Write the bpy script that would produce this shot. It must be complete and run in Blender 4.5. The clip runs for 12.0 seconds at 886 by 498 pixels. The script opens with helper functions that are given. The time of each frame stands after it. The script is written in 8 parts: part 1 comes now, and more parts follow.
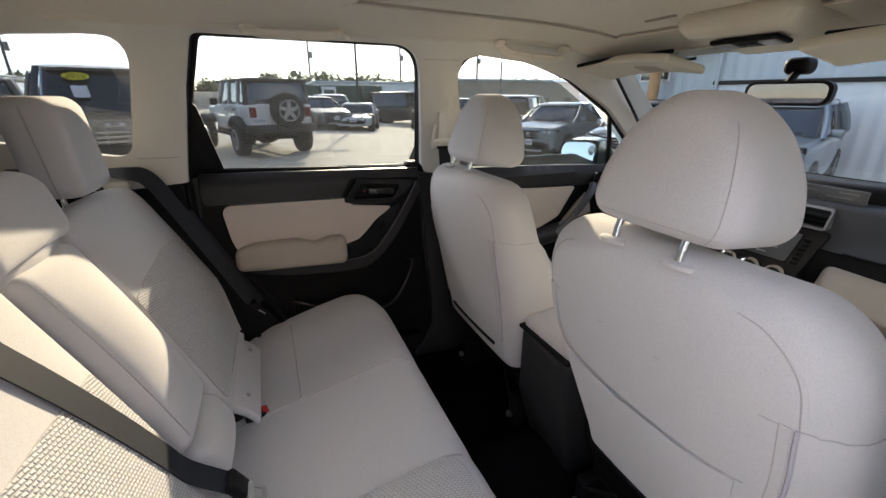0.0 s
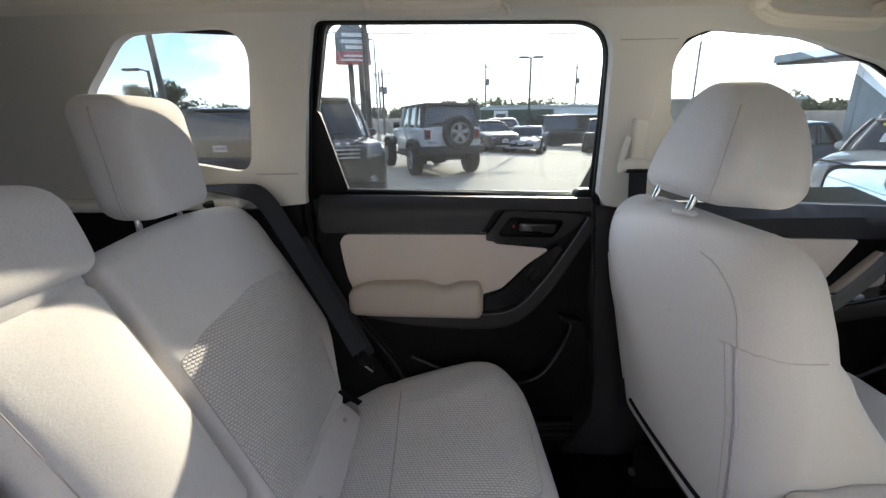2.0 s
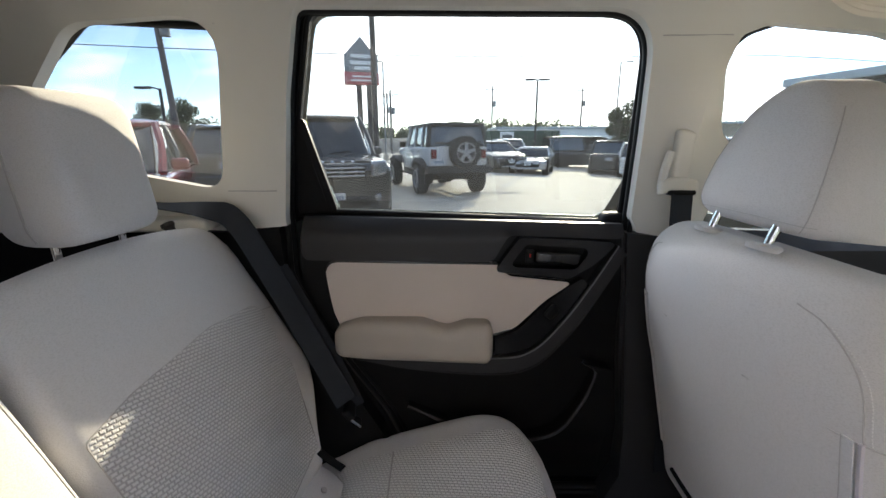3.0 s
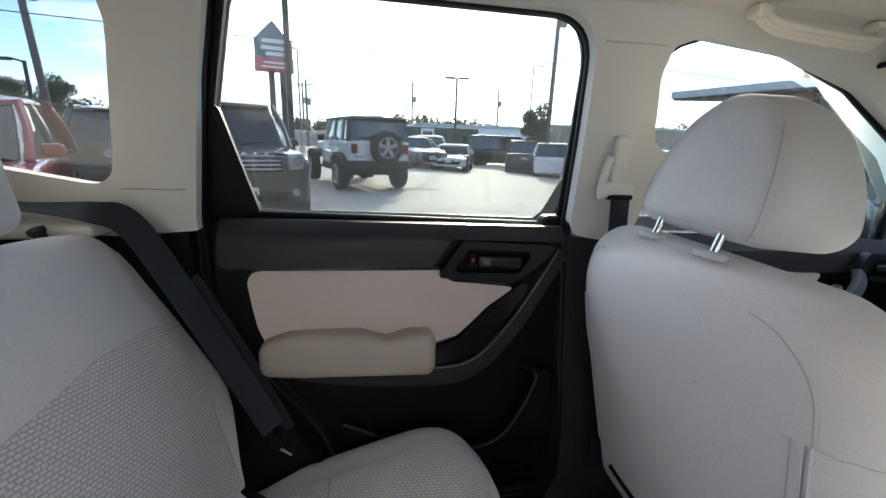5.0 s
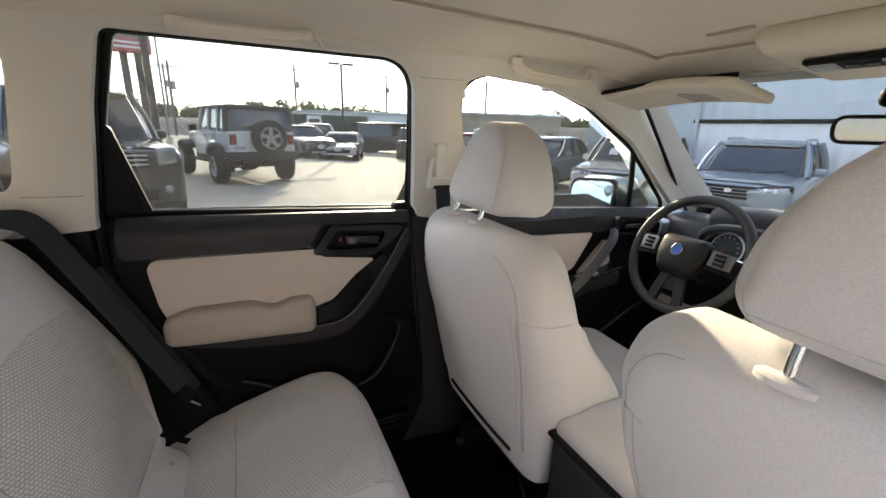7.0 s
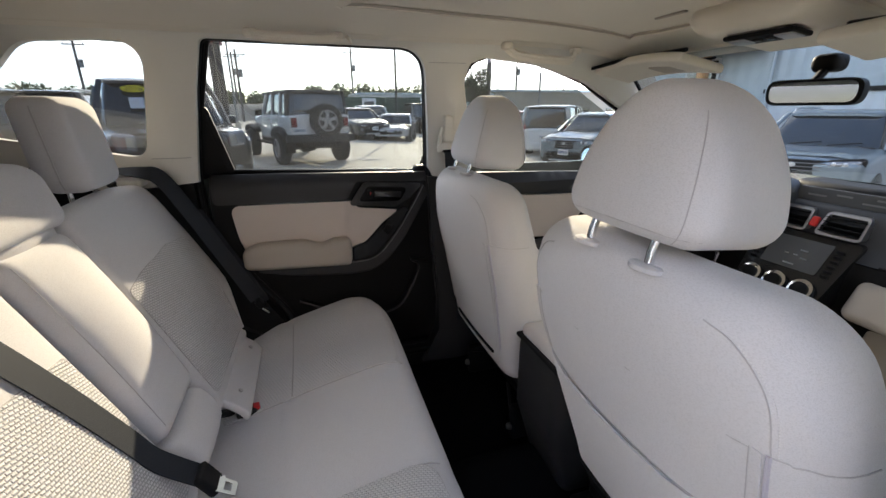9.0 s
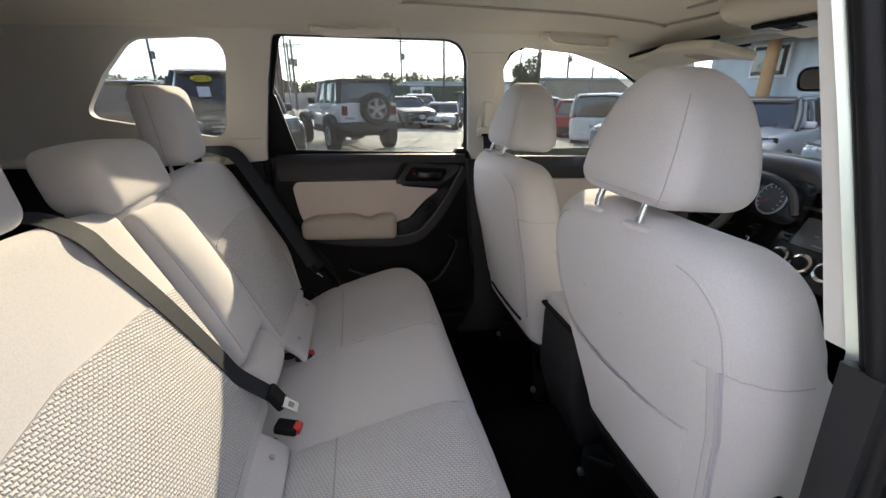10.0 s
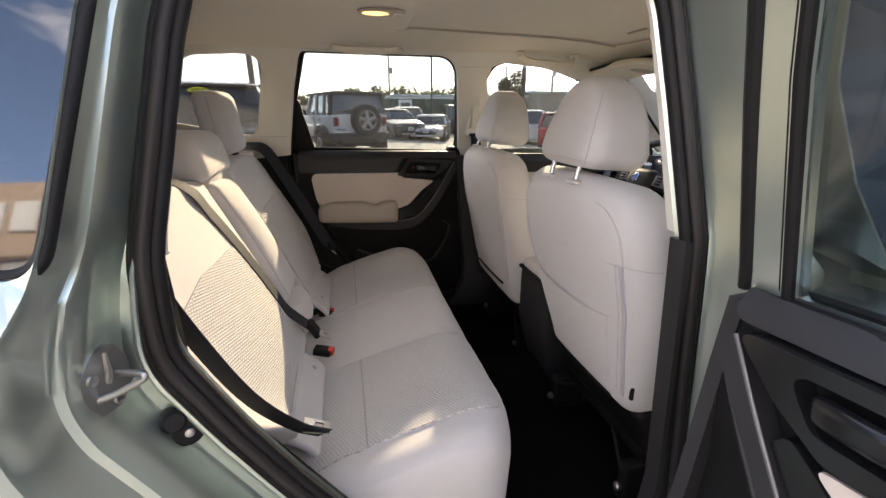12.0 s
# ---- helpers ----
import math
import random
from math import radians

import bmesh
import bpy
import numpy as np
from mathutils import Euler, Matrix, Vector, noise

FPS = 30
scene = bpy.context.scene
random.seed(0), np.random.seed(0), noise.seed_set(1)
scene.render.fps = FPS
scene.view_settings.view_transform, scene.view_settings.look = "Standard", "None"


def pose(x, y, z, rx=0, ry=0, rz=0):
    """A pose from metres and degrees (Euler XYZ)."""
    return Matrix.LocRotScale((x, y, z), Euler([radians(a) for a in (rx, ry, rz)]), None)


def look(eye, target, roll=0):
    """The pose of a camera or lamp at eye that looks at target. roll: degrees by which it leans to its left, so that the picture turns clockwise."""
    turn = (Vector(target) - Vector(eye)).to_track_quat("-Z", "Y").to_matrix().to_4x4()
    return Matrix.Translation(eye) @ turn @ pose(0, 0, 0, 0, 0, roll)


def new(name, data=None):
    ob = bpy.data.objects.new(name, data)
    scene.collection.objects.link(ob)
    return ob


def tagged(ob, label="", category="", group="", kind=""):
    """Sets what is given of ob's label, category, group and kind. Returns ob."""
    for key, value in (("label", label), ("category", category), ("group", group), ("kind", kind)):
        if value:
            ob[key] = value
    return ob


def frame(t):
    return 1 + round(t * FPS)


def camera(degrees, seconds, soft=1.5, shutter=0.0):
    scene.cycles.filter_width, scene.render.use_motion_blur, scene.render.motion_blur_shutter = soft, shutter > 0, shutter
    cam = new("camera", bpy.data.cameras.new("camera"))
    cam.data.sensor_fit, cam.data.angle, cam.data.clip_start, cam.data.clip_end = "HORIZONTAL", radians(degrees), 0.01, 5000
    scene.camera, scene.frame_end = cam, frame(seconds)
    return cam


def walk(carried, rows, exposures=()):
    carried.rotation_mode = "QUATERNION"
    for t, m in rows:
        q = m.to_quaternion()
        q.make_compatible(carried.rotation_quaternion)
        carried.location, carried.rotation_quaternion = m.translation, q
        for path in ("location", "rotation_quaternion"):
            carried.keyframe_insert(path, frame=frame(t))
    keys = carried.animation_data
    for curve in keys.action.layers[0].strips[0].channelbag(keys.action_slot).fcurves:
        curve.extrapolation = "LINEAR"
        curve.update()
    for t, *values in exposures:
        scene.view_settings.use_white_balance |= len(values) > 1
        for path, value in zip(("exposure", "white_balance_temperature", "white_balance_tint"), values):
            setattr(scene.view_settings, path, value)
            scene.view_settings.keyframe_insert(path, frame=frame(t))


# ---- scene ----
cam = camera(92.8, 12.0)
PATH = [
    (0, (-0.0429, 0.0086, 1.3965), (0.6721, 1.7495, 0.7204), -0.02),
    (0.5, (0.0365, 0.1279, 1.3874), (0.4353, 1.9676, 0.7129), -0.34),
    (1, (0.0719, 0.2323, 1.3754), (0.2551, 2.1114, 0.7153), -0.83),
    (1.5, (0.0764, 0.3357, 1.3612), (0.1371, 2.2357, 0.7405), -0.93),
    (2, (0.0699, 0.4111, 1.3470), (0.0799, 2.3278, 0.7740), -0.90),
    (2.5, (0.0703, 0.4954, 1.3362), (0.0676, 2.4248, 0.8111), -0.41),
    (2.7, (0.0786, 0.5327, 1.3274), (0.0600, 2.4694, 0.8280), -0.41),
    (4.3, (0.0285, 0.6626, 1.3301), (0.1999, 2.5997, 0.8623), 1.73),
    (4.5, (0.0324, 0.6636, 1.3313), (0.2573, 2.5919, 0.8531), 1.78),
    (5, (0.0364, 0.6435, 1.3319), (0.3941, 2.5466, 0.8317), 1.86),
    (5.5, (0.0362, 0.5954, 1.3386), (0.5326, 2.4621, 0.8183), 1.92),
    (6, (0.0398, 0.5210, 1.3508), (0.6608, 2.3452, 0.8167), 1.88),
    (6.5, (0.0429, 0.4323, 1.3756), (0.7682, 2.2157, 0.8361), 1.75),
    (7, (0.0465, 0.3320, 1.3861), (0.8510, 2.0806, 0.8414), 1.35),
    (7.2, (0.0455, 0.2920, 1.3860), (0.8711, 2.0306, 0.8408), 1.22),
    (8.8, (0.0658, 0.0111, 1.3794), (0.6827, 1.8104, 0.7624), -0.30),
    (9, (0.0661, -0.0157, 1.3707), (0.6284, 1.7970, 0.7402), -0.24),
    (9.5, (0.0731, -0.0866, 1.3691), (0.5194, 1.7486, 0.7111), -0.30),
    (10, (0.0523, -0.1596, 1.3644), (0.4141, 1.6881, 0.6888), -0.30),
    (10.5, (0.0212, -0.2377, 1.3663), (0.3660, 1.6139, 0.6912), -0.38),
    (11, (-0.0055, -0.3285, 1.3560), (0.3539, 1.5238, 0.6934), -0.20),
    (11.5, (-0.0301, -0.4102, 1.3450), (0.3567, 1.4417, 0.6983), -0.54),
    (12, (-0.0437, -0.4810, 1.3336), (0.3763, 1.3723, 0.7112), -0.18),
]
walk(cam, [(t, look(eye, target, roll)) for t, eye, target, roll in PATH], [(0.0, 3.25, 6900, 15), (0.7, 3.35, 6250, 13), (1.5, 3.5, 6150, 12), (2.5, 3.52, 6450, 12), (5.0, 3.55, 6100, 11), (6.5, 3.67, 7000, 15), (7.0, 3.67, 7100, 15), (9.5, 3.23, 6650, 14), (10.5, 3.3, 6950, 15), (12.0, 3.35, 7550, 18)])

# ---- world and light ----
SUN_EL, SUN_AZ = radians(19.3), radians(16.0)
SUN_DIR = Vector((math.sin(SUN_AZ) * math.cos(SUN_EL), math.cos(SUN_AZ) * math.cos(SUN_EL), math.sin(SUN_EL)))
world = bpy.data.worlds.new("sky")
scene.world = world
world.use_nodes = True
wn, wl = world.node_tree.nodes, world.node_tree.links
wn.clear()
sky = wn.new("ShaderNodeTexSky")
sky.sky_type, sky.sun_disc, sky.sun_elevation, sky.sun_rotation = "NISHITA", False, SUN_EL, SUN_AZ
sky.dust_density, sky.air_density, sky.ozone_density = 0.12, 0.75, 1.2
wco = wn.new("ShaderNodeTexCoord")
wmap = wn.new("ShaderNodeMapping")
wmap.inputs["Scale"].default_value = (1.0, 1.0, 3.6)
cloud = wn.new("ShaderNodeTexNoise")
cloud.inputs["Scale"].default_value, cloud.inputs["Detail"].default_value, cloud.inputs["Roughness"].default_value = 2.1, 7.0, 0.58
ramp = wn.new("ShaderNodeValToRGB")
ramp.color_ramp.elements[0].position, ramp.color_ramp.elements[1].position = 0.45, 0.62
wmix = wn.new("ShaderNodeMixRGB")
near = wn.new("ShaderNodeVectorMath")
near.operation = "DOT_PRODUCT"
near.inputs[1].default_value = SUN_DIR
gather = wn.new("ShaderNodeMapRange")
gather.inputs["From Min"].default_value, gather.inputs["From Max"].default_value = 0.5, 1.0
gather.inputs["To Min"].default_value, gather.inputs["To Max"].default_value = -0.06, 0.07
thick = wn.new("ShaderNodeMath")
thick.operation = "MULTIPLY_ADD"
thick.inputs[1].default_value = 1.0
lift = wn.new("ShaderNodeMath")
lift.operation = "POWER"
lift.inputs[1].default_value = 4.0
floor0 = wn.new("ShaderNodeMath")
floor0.operation = "MAXIMUM"
floor0.inputs[1].default_value = 0.0
bright = wn.new("ShaderNodeMath")
bright.operation = "MULTIPLY_ADD"
bright.inputs[1].default_value, bright.inputs[2].default_value = 2.0, 5.3
dim = wn.new("ShaderNodeMixRGB")
dim.blend_type = "MULTIPLY"
dim.inputs["Fac"].default_value = 1.0
dim.inputs[2].default_value = (0.66, 0.66, 0.66, 1)
wbg = wn.new("ShaderNodeBackground")
wbg.inputs["Strength"].default_value = 0.14
wout = wn.new("ShaderNodeOutputWorld")
wl.new(wco.outputs["Generated"], wmap.inputs["Vector"])
wl.new(wmap.outputs["Vector"], cloud.inputs["Vector"])
wl.new(near.outputs["Value"], gather.inputs[0])
wl.new(gather.outputs[0], thick.inputs[0])
wl.new(cloud.outputs["Fac"], thick.inputs[2])
wl.new(thick.outputs[0], ramp.inputs["Fac"])
wl.new(ramp.outputs["Color"], wmix.inputs["Fac"])
wl.new(wco.outputs["Generated"], near.inputs[0])
wl.new(near.outputs["Value"], floor0.inputs[0])
wl.new(floor0.outputs[0], lift.inputs[0])
wl.new(lift.outputs[0], bright.inputs[0])
wl.new(bright.outputs[0], wmix.inputs[2])
wl.new(sky.outputs["Color"], dim.inputs[1])
wl.new(dim.outputs["Color"], wmix.inputs[1])
wl.new(wmix.outputs["Color"], wbg.inputs["Color"])
wl.new(wbg.outputs["Background"], wout.inputs["Surface"])
sun = new("sun", bpy.data.lights.new("sun", "SUN"))
sun.data.energy, sun.data.angle, sun.data.color = 0.85, radians(0.7), (1.0, 0.90, 0.66)
sun.rotation_mode = "QUATERNION"
sun.rotation_quaternion = SUN_DIR.to_track_quat("Z", "Y")


# ---- materials ----
def mat(name, color, rough=0.6, metal=0.0, vary=0.12, scale=18.0, fine=260.0, bump=0.15, coat=0.0, depth=0.002, spec=0.5, sheen=0.0):
    """A surface with colour variation at a coarse scale and relief at a fine one."""
    m = bpy.data.materials.new(name)
    m.use_nodes = True
    n, l = m.node_tree.nodes, m.node_tree.links
    b = n["Principled BSDF"]
    b.inputs["Roughness"].default_value, b.inputs["Metallic"].default_value = rough, metal
    b.inputs["Coat Weight"].default_value, b.inputs["Specular IOR Level"].default_value = coat, spec
    b.inputs["Sheen Weight"].default_value = sheen
    co = n.new("ShaderNodeTexCoord")
    big = n.new("ShaderNodeTexNoise")
    big.inputs["Scale"].default_value, big.inputs["Detail"].default_value = scale, 5.0
    small = n.new("ShaderNodeTexNoise")
    small.inputs["Scale"].default_value, small.inputs["Detail"].default_value = fine, 3.0
    mixer = n.new("ShaderNodeMixRGB")
    mixer.inputs[1].default_value = (*[c * (1 - vary) for c in color], 1)
    mixer.inputs[2].default_value = (*[min(1, c * (1 + vary)) for c in color], 1)
    add = n.new("ShaderNodeMath")
    add.operation = "MULTIPLY_ADD"
    add.inputs[1].default_value, add.inputs[2].default_value = 0.5, 0.0
    half = n.new("ShaderNodeMath")
    half.operation = "MULTIPLY_ADD"
    half.inputs[1].default_value = 0.5
    l.new(co.outputs["Object"], big.inputs["Vector"])
    l.new(co.outputs["Object"], small.inputs["Vector"])
    l.new(small.outputs["Fac"], add.inputs[0])
    l.new(big.outputs["Fac"], half.inputs[0])
    l.new(add.outputs[0], half.inputs[2])
    l.new(half.outputs[0], mixer.inputs["Fac"])
    l.new(mixer.outputs["Color"], b.inputs["Base Color"])
    if bump:
        bp = n.new("ShaderNodeBump")
        bp.inputs["Strength"].default_value, bp.inputs["Distance"].default_value = bump, depth
        l.new(small.outputs["Fac"], bp.inputs["Height"])
        l.new(bp.outputs["Normal"], b.inputs["Normal"])
    return m


def weave(name, color, dark, width, height, bump, rough=0.85, gap=0.28):
    """Knitted cloth: rows of short slanting stitches, staggered row by row, laid out on the mesh's UV in metres."""
    m = mat(name, color, rough, vary=0.07, scale=9.0, fine=900.0, bump=0.0, sheen=0.25)
    n, l = m.node_tree.nodes, m.node_tree.links
    b = n["Principled BSDF"]
    uv = n.new("ShaderNodeTexCoord")
    wob, shift, mp = n.new("ShaderNodeTexNoise"), n.new("ShaderNodeVectorMath"), n.new("ShaderNodeMapping")
    wob.inputs["Scale"].default_value, wob.inputs["Detail"].default_value = 260.0, 1.0
    shift.operation = "MULTIPLY_ADD"
    shift.inputs[1].default_value = (0.0028, 0.0020, 0.0)
    l.new(uv.outputs["UV"], wob.inputs["Vector"])
    l.new(wob.outputs["Color"], shift.inputs[0])
    l.new(uv.outputs["UV"], shift.inputs[2])
    mp.inputs["Rotation"].default_value = (0.0, 0.0, radians(14.0))
    l.new(shift.outputs["Vector"], mp.inputs["Vector"])
    br = n.new("ShaderNodeTexBrick")
    br.inputs["Scale"].default_value = 1.0
    br.inputs["Brick Width"].default_value, br.inputs["Row Height"].default_value = width, height
    br.inputs["Mortar Size"].default_value, br.inputs["Mortar Smooth"].default_value = height * gap, 1.0
    mul = n.new("ShaderNodeMixRGB")
    mul.inputs[2].default_value = (*dark, 1)
    old = b.inputs["Base Color"].links[0].from_socket
    l.new(mp.outputs["Vector"], br.inputs["Vector"])
    l.new(br.outputs["Fac"], mul.inputs["Fac"])
    l.new(old, mul.inputs[1])
    l.new(mul.outputs["Color"], b.inputs["Base Color"])
    inv = n.new("ShaderNodeMath")
    inv.operation = "SUBTRACT"
    inv.inputs[0].default_value = 1.0
    l.new(br.outputs["Fac"], inv.inputs[1])
    bp = n.new("ShaderNodeBump")
    bp.inputs["Strength"].default_value, bp.inputs["Distance"].default_value = bump, height * 0.5
    l.new(inv.outputs[0], bp.inputs["Height"])
    l.new(bp.outputs["Normal"], b.inputs["Normal"])
    return m


def cloth(name, color, rough=0.92):
    """Plain seat cloth: fine ribs of thread, laid along the width, with soft handling marks."""
    m = mat(name, color, rough, vary=0.07, scale=6.0, fine=1000, bump=0.0, sheen=0.25)
    n, l = m.node_tree.nodes, m.node_tree.links
    b = n["Principled BSDF"]
    co, mp, rib = n.new("ShaderNodeTexCoord"), n.new("ShaderNodeMapping"), n.new("ShaderNodeTexNoise")
    mp.inputs["Scale"].default_value = (900.0, 330.0, 900.0)
    rib.inputs["Scale"].default_value, rib.inputs["Detail"].default_value = 1.0, 2.0
    fold = n.new("ShaderNodeTexNoise")
    fold.inputs["Scale"].default_value, fold.inputs["Detail"].default_value = 9.0, 3.0
    l.new(co.outputs["Object"], mp.inputs["Vector"])
    l.new(mp.outputs["Vector"], rib.inputs["Vector"])
    l.new(co.outputs["Object"], fold.inputs["Vector"])
    shade = n.new("ShaderNodeMixRGB")
    shade.blend_type = "MULTIPLY"
    shade.inputs[2].default_value = (0.90, 0.895, 0.89, 1)
    tone = n.new("ShaderNodeMapRange")
    tone.inputs["From Min"].default_value, tone.inputs["From Max"].default_value = 0.52, 0.38
    l.new(rib.outputs["Fac"], tone.inputs["Value"])
    l.new(tone.outputs["Result"], shade.inputs["Fac"])
    l.new(b.inputs["Base Color"].links[0].from_socket, shade.inputs[1])
    l.new(shade.outputs["Color"], b.inputs["Base Color"])
    soft, fine = n.new("ShaderNodeBump"), n.new("ShaderNodeBump")
    soft.inputs["Strength"].default_value, soft.inputs["Distance"].default_value = 0.25, 0.005
    fine.inputs["Strength"].default_value, fine.inputs["Distance"].default_value = 0.40, 0.0007
    l.new(fold.outputs["Fac"], soft.inputs["Height"])
    l.new(rib.outputs["Fac"], fine.inputs["Height"])
    l.new(soft.outputs["Normal"], fine.inputs["Normal"])
    l.new(fine.outputs["Normal"], b.inputs["Normal"])
    return m


def glass(name, tint, rough=0.0, base=0.035, dust=0.0):
    """A window pane: mostly clear, with a mirror-like share that grows at grazing angles, and a film of dust that
    scatters light and stands in for haze outside.
    """
    m = bpy.data.materials.new(name)
    m.use_nodes = True
    n, l = m.node_tree.nodes, m.node_tree.links
    n.clear()
    out = n.new("ShaderNodeOutputMaterial")
    tr = n.new("ShaderNodeBsdfTransparent")
    tr.inputs["Color"].default_value = (*tint, 1)
    gl = n.new("ShaderNodeBsdfGlossy")
    gl.inputs["Roughness"].default_value = rough
    fr = n.new("ShaderNodeLayerWeight")
    fr.inputs["Blend"].default_value = 0.5
    pw = n.new("ShaderNodeMath")
    pw.operation = "POWER"
    pw.inputs[1].default_value = 4.0
    sc = n.new("ShaderNodeMath")
    sc.operation = "MULTIPLY_ADD"
    sc.inputs[1].default_value, sc.inputs[2].default_value = 0.6, base
    mx = n.new("ShaderNodeMixShader")
    l.new(fr.outputs["Facing"], pw.inputs[0])
    l.new(pw.outputs[0], sc.inputs[0])
    l.new(sc.outputs[0], mx.inputs[0])
    l.new(tr.outputs[0], mx.inputs[1])
    l.new(gl.outputs[0], mx.inputs[2])
    if not dust:
        l.new(mx.outputs[0], out.inputs["Surface"])
        return m
    film, spread, co = n.new("ShaderNodeBsdfTranslucent"), n.new("ShaderNodeMixShader"), n.new("ShaderNodeTexCoord")
    film.inputs["Color"].default_value = (0.85, 0.84, 0.80, 1)
    cloudy, spots, share = n.new("ShaderNodeTexNoise"), n.new("ShaderNodeTexVoronoi"), n.new("ShaderNodeMapRange")
    cloudy.inputs["Scale"].default_value, cloudy.inputs["Detail"].default_value = 6.0, 4.0
    share.inputs["From Min"].default_value, share.inputs["From Max"].default_value = 0.3, 0.7
    share.inputs["To Min"].default_value, share.inputs["To Max"].default_value = dust * 0.7, dust * 1.3
    spots.inputs["Scale"].default_value = 60.0
    dot = n.new("ShaderNodeMath")
    dot.operation = "LESS_THAN"
    dot.inputs[1].default_value = 0.075
    add = n.new("ShaderNodeMath")
    add.operation = "MULTIPLY_ADD"
    add.inputs[1].default_value = dust * 2.0
    l.new(co.outputs["Object"], cloudy.inputs["Vector"])
    l.new(co.outputs["Object"], spots.inputs["Vector"])
    l.new(cloudy.outputs["Fac"], share.inputs["Value"])
    l.new(spots.outputs["Distance"], dot.inputs[0])
    l.new(dot.outputs[0], add.inputs[0])
    l.new(share.outputs["Result"], add.inputs[2])
    l.new(add.outputs[0], spread.inputs[0])
    l.new(mx.outputs[0], spread.inputs[1])
    l.new(film.outputs[0], spread.inputs[2])
    l.new(spread.outputs[0], out.inputs["Surface"])
    return m


def glow(name, color, strength):
    m = bpy.data.materials.new(name)
    m.use_nodes = True
    b = m.node_tree.nodes["Principled BSDF"]
    b.inputs["Base Color"].default_value = (*color, 1)
    b.inputs["Emission Color"].default_value, b.inputs["Emission Strength"].default_value = (*color, 1), strength
    return m


FABRIC = cloth("seat_cloth", (0.625, 0.605, 0.598))
KNIT = weave("knit_cloth", (0.70, 0.678, 0.665), (0.45, 0.435, 0.425), 0.0088, 0.0056, 0.65, gap=0.36)
SEAM = mat("seam_thread", (0.46, 0.44, 0.43), 0.9, vary=0.1)
STITCH = mat("pale_stitching", (0.70, 0.68, 0.66), 0.8, vary=0.08)
INSERT = mat("door_insert_cloth", (0.62, 0.535, 0.475), 0.85, vary=0.06, fine=1100, bump=0.25, depth=0.0008, sheen=0.2)
VINYL = mat("beige_vinyl", (0.43, 0.38, 0.325), 0.5, vary=0.06, fine=700, bump=0.25, depth=0.0006)
HEADLINER = mat("headliner_cloth", (0.74, 0.685, 0.595), 0.95, vary=0.05, scale=5, fine=900, bump=0.3, depth=0.0008, sheen=0.2)
IVORY = mat("ivory_plastic", (0.70, 0.68, 0.625), 0.6, vary=0.05, scale=6, fine=800, bump=0.2, depth=0.0005)
BLACK = mat("black_plastic", (0.0085, 0.0085, 0.0092), 0.50, vary=0.15, scale=8, fine=900, bump=0.3, depth=0.0006, spec=0.15)
CHAR = mat("charcoal_soft_plastic", (0.026, 0.0255, 0.0275), 0.46, vary=0.12, scale=6, fine=800, bump=0.3, depth=0.0006, spec=0.34)
GLOSSBLACK = mat("gloss_black_plastic", (0.012, 0.012, 0.013), 0.2, vary=0.1, bump=0.0)
RUBBER = mat("black_rubber_seal", (0.008, 0.008, 0.009), 0.5, vary=0.2, fine=500, bump=0.2, spec=0.25)
CARPET = mat("black_carpet", (0.0045, 0.0045, 0.0052), 1.0, vary=0.35, scale=40, fine=900, bump=0.9, depth=0.003, spec=0.08)
BELT = mat("seat_belt_webbing", (0.021, 0.0245, 0.031), 0.75, vary=0.12, scale=60, fine=1800, bump=0.5, depth=0.0005, spec=0.3)
CHROME = mat("chrome", (0.82, 0.82, 0.83), 0.12, 1.0, vary=0.03, bump=0.0)
SATIN = mat("satin_silver", (0.55, 0.56, 0.58), 0.35, 1.0, vary=0.05, bump=0.0)
DARKSATIN = mat("grey_satin_line", (0.20, 0.20, 0.21), 0.45, 0.6, vary=0.05, bump=0.0)
DOORSEAL = mat("brown_black_seal", (0.020, 0.017, 0.017), 0.42, vary=0.15, fine=500, bump=0.2, spec=0.35)
STEEL = mat("zinc_steel", (0.42, 0.42, 0.41), 0.30, 1.0, vary=0.15, scale=40, bump=0.2)
PAINT = mat("sage_green_metallic_paint", (0.50, 0.575, 0.525), 0.28, 0.85, vary=0.04, scale=4, fine=2600, bump=0.03, coat=1.0, depth=0.0004)
RED = mat("red_plastic", (0.62, 0.02, 0.015), 0.4, vary=0.06, bump=0.0)
CLEAR = glass("window_glass", (0.50, 0.52, 0.515), dust=0.006)
PRIVACY = glass("grey_window_glass", (0.42, 0.44, 0.45), dust=0.004)
TINTED = glass("tinted_glass", (0.30, 0.30, 0.32), 0.03, 0.15)


# ---- building tools ----
XF = [Matrix.Identity(4)]


def thing(name, label, category, at=(0, 0, 0), group="", kind=""):
    ob = new(name)
    ob.empty_display_size = 0.05
    ob.location = at
    return tagged(ob, label, category, group, kind)


def part(name, bm, material, parent=None, label="", sharp=38.0):
    """Links a bmesh, given in world places, as one mesh object under a thing or a part."""
    if XF[0] != Matrix.Identity(4):
        bmesh.ops.transform(bm, matrix=XF[0], verts=bm.verts)
        if XF[0].determinant() < 0:
            bmesh.ops.reverse_faces(bm, faces=bm.faces)
    me = bpy.data.meshes.new(name)
    root = parent
    base = Vector((0, 0, 0))
    while root is not None:
        base += root.location
        root = root.parent
    if base.length:
        bmesh.ops.translate(bm, vec=-base, verts=bm.verts)
    bm.to_mesh(me)
    bm.free()
    me.materials.append(material)
    me.shade_smooth()
    me.set_sharp_from_angle(angle=radians(sharp))
    ob = new(name, me)
    ob.parent = parent
    if label:
        ob["label"] = label
    return ob


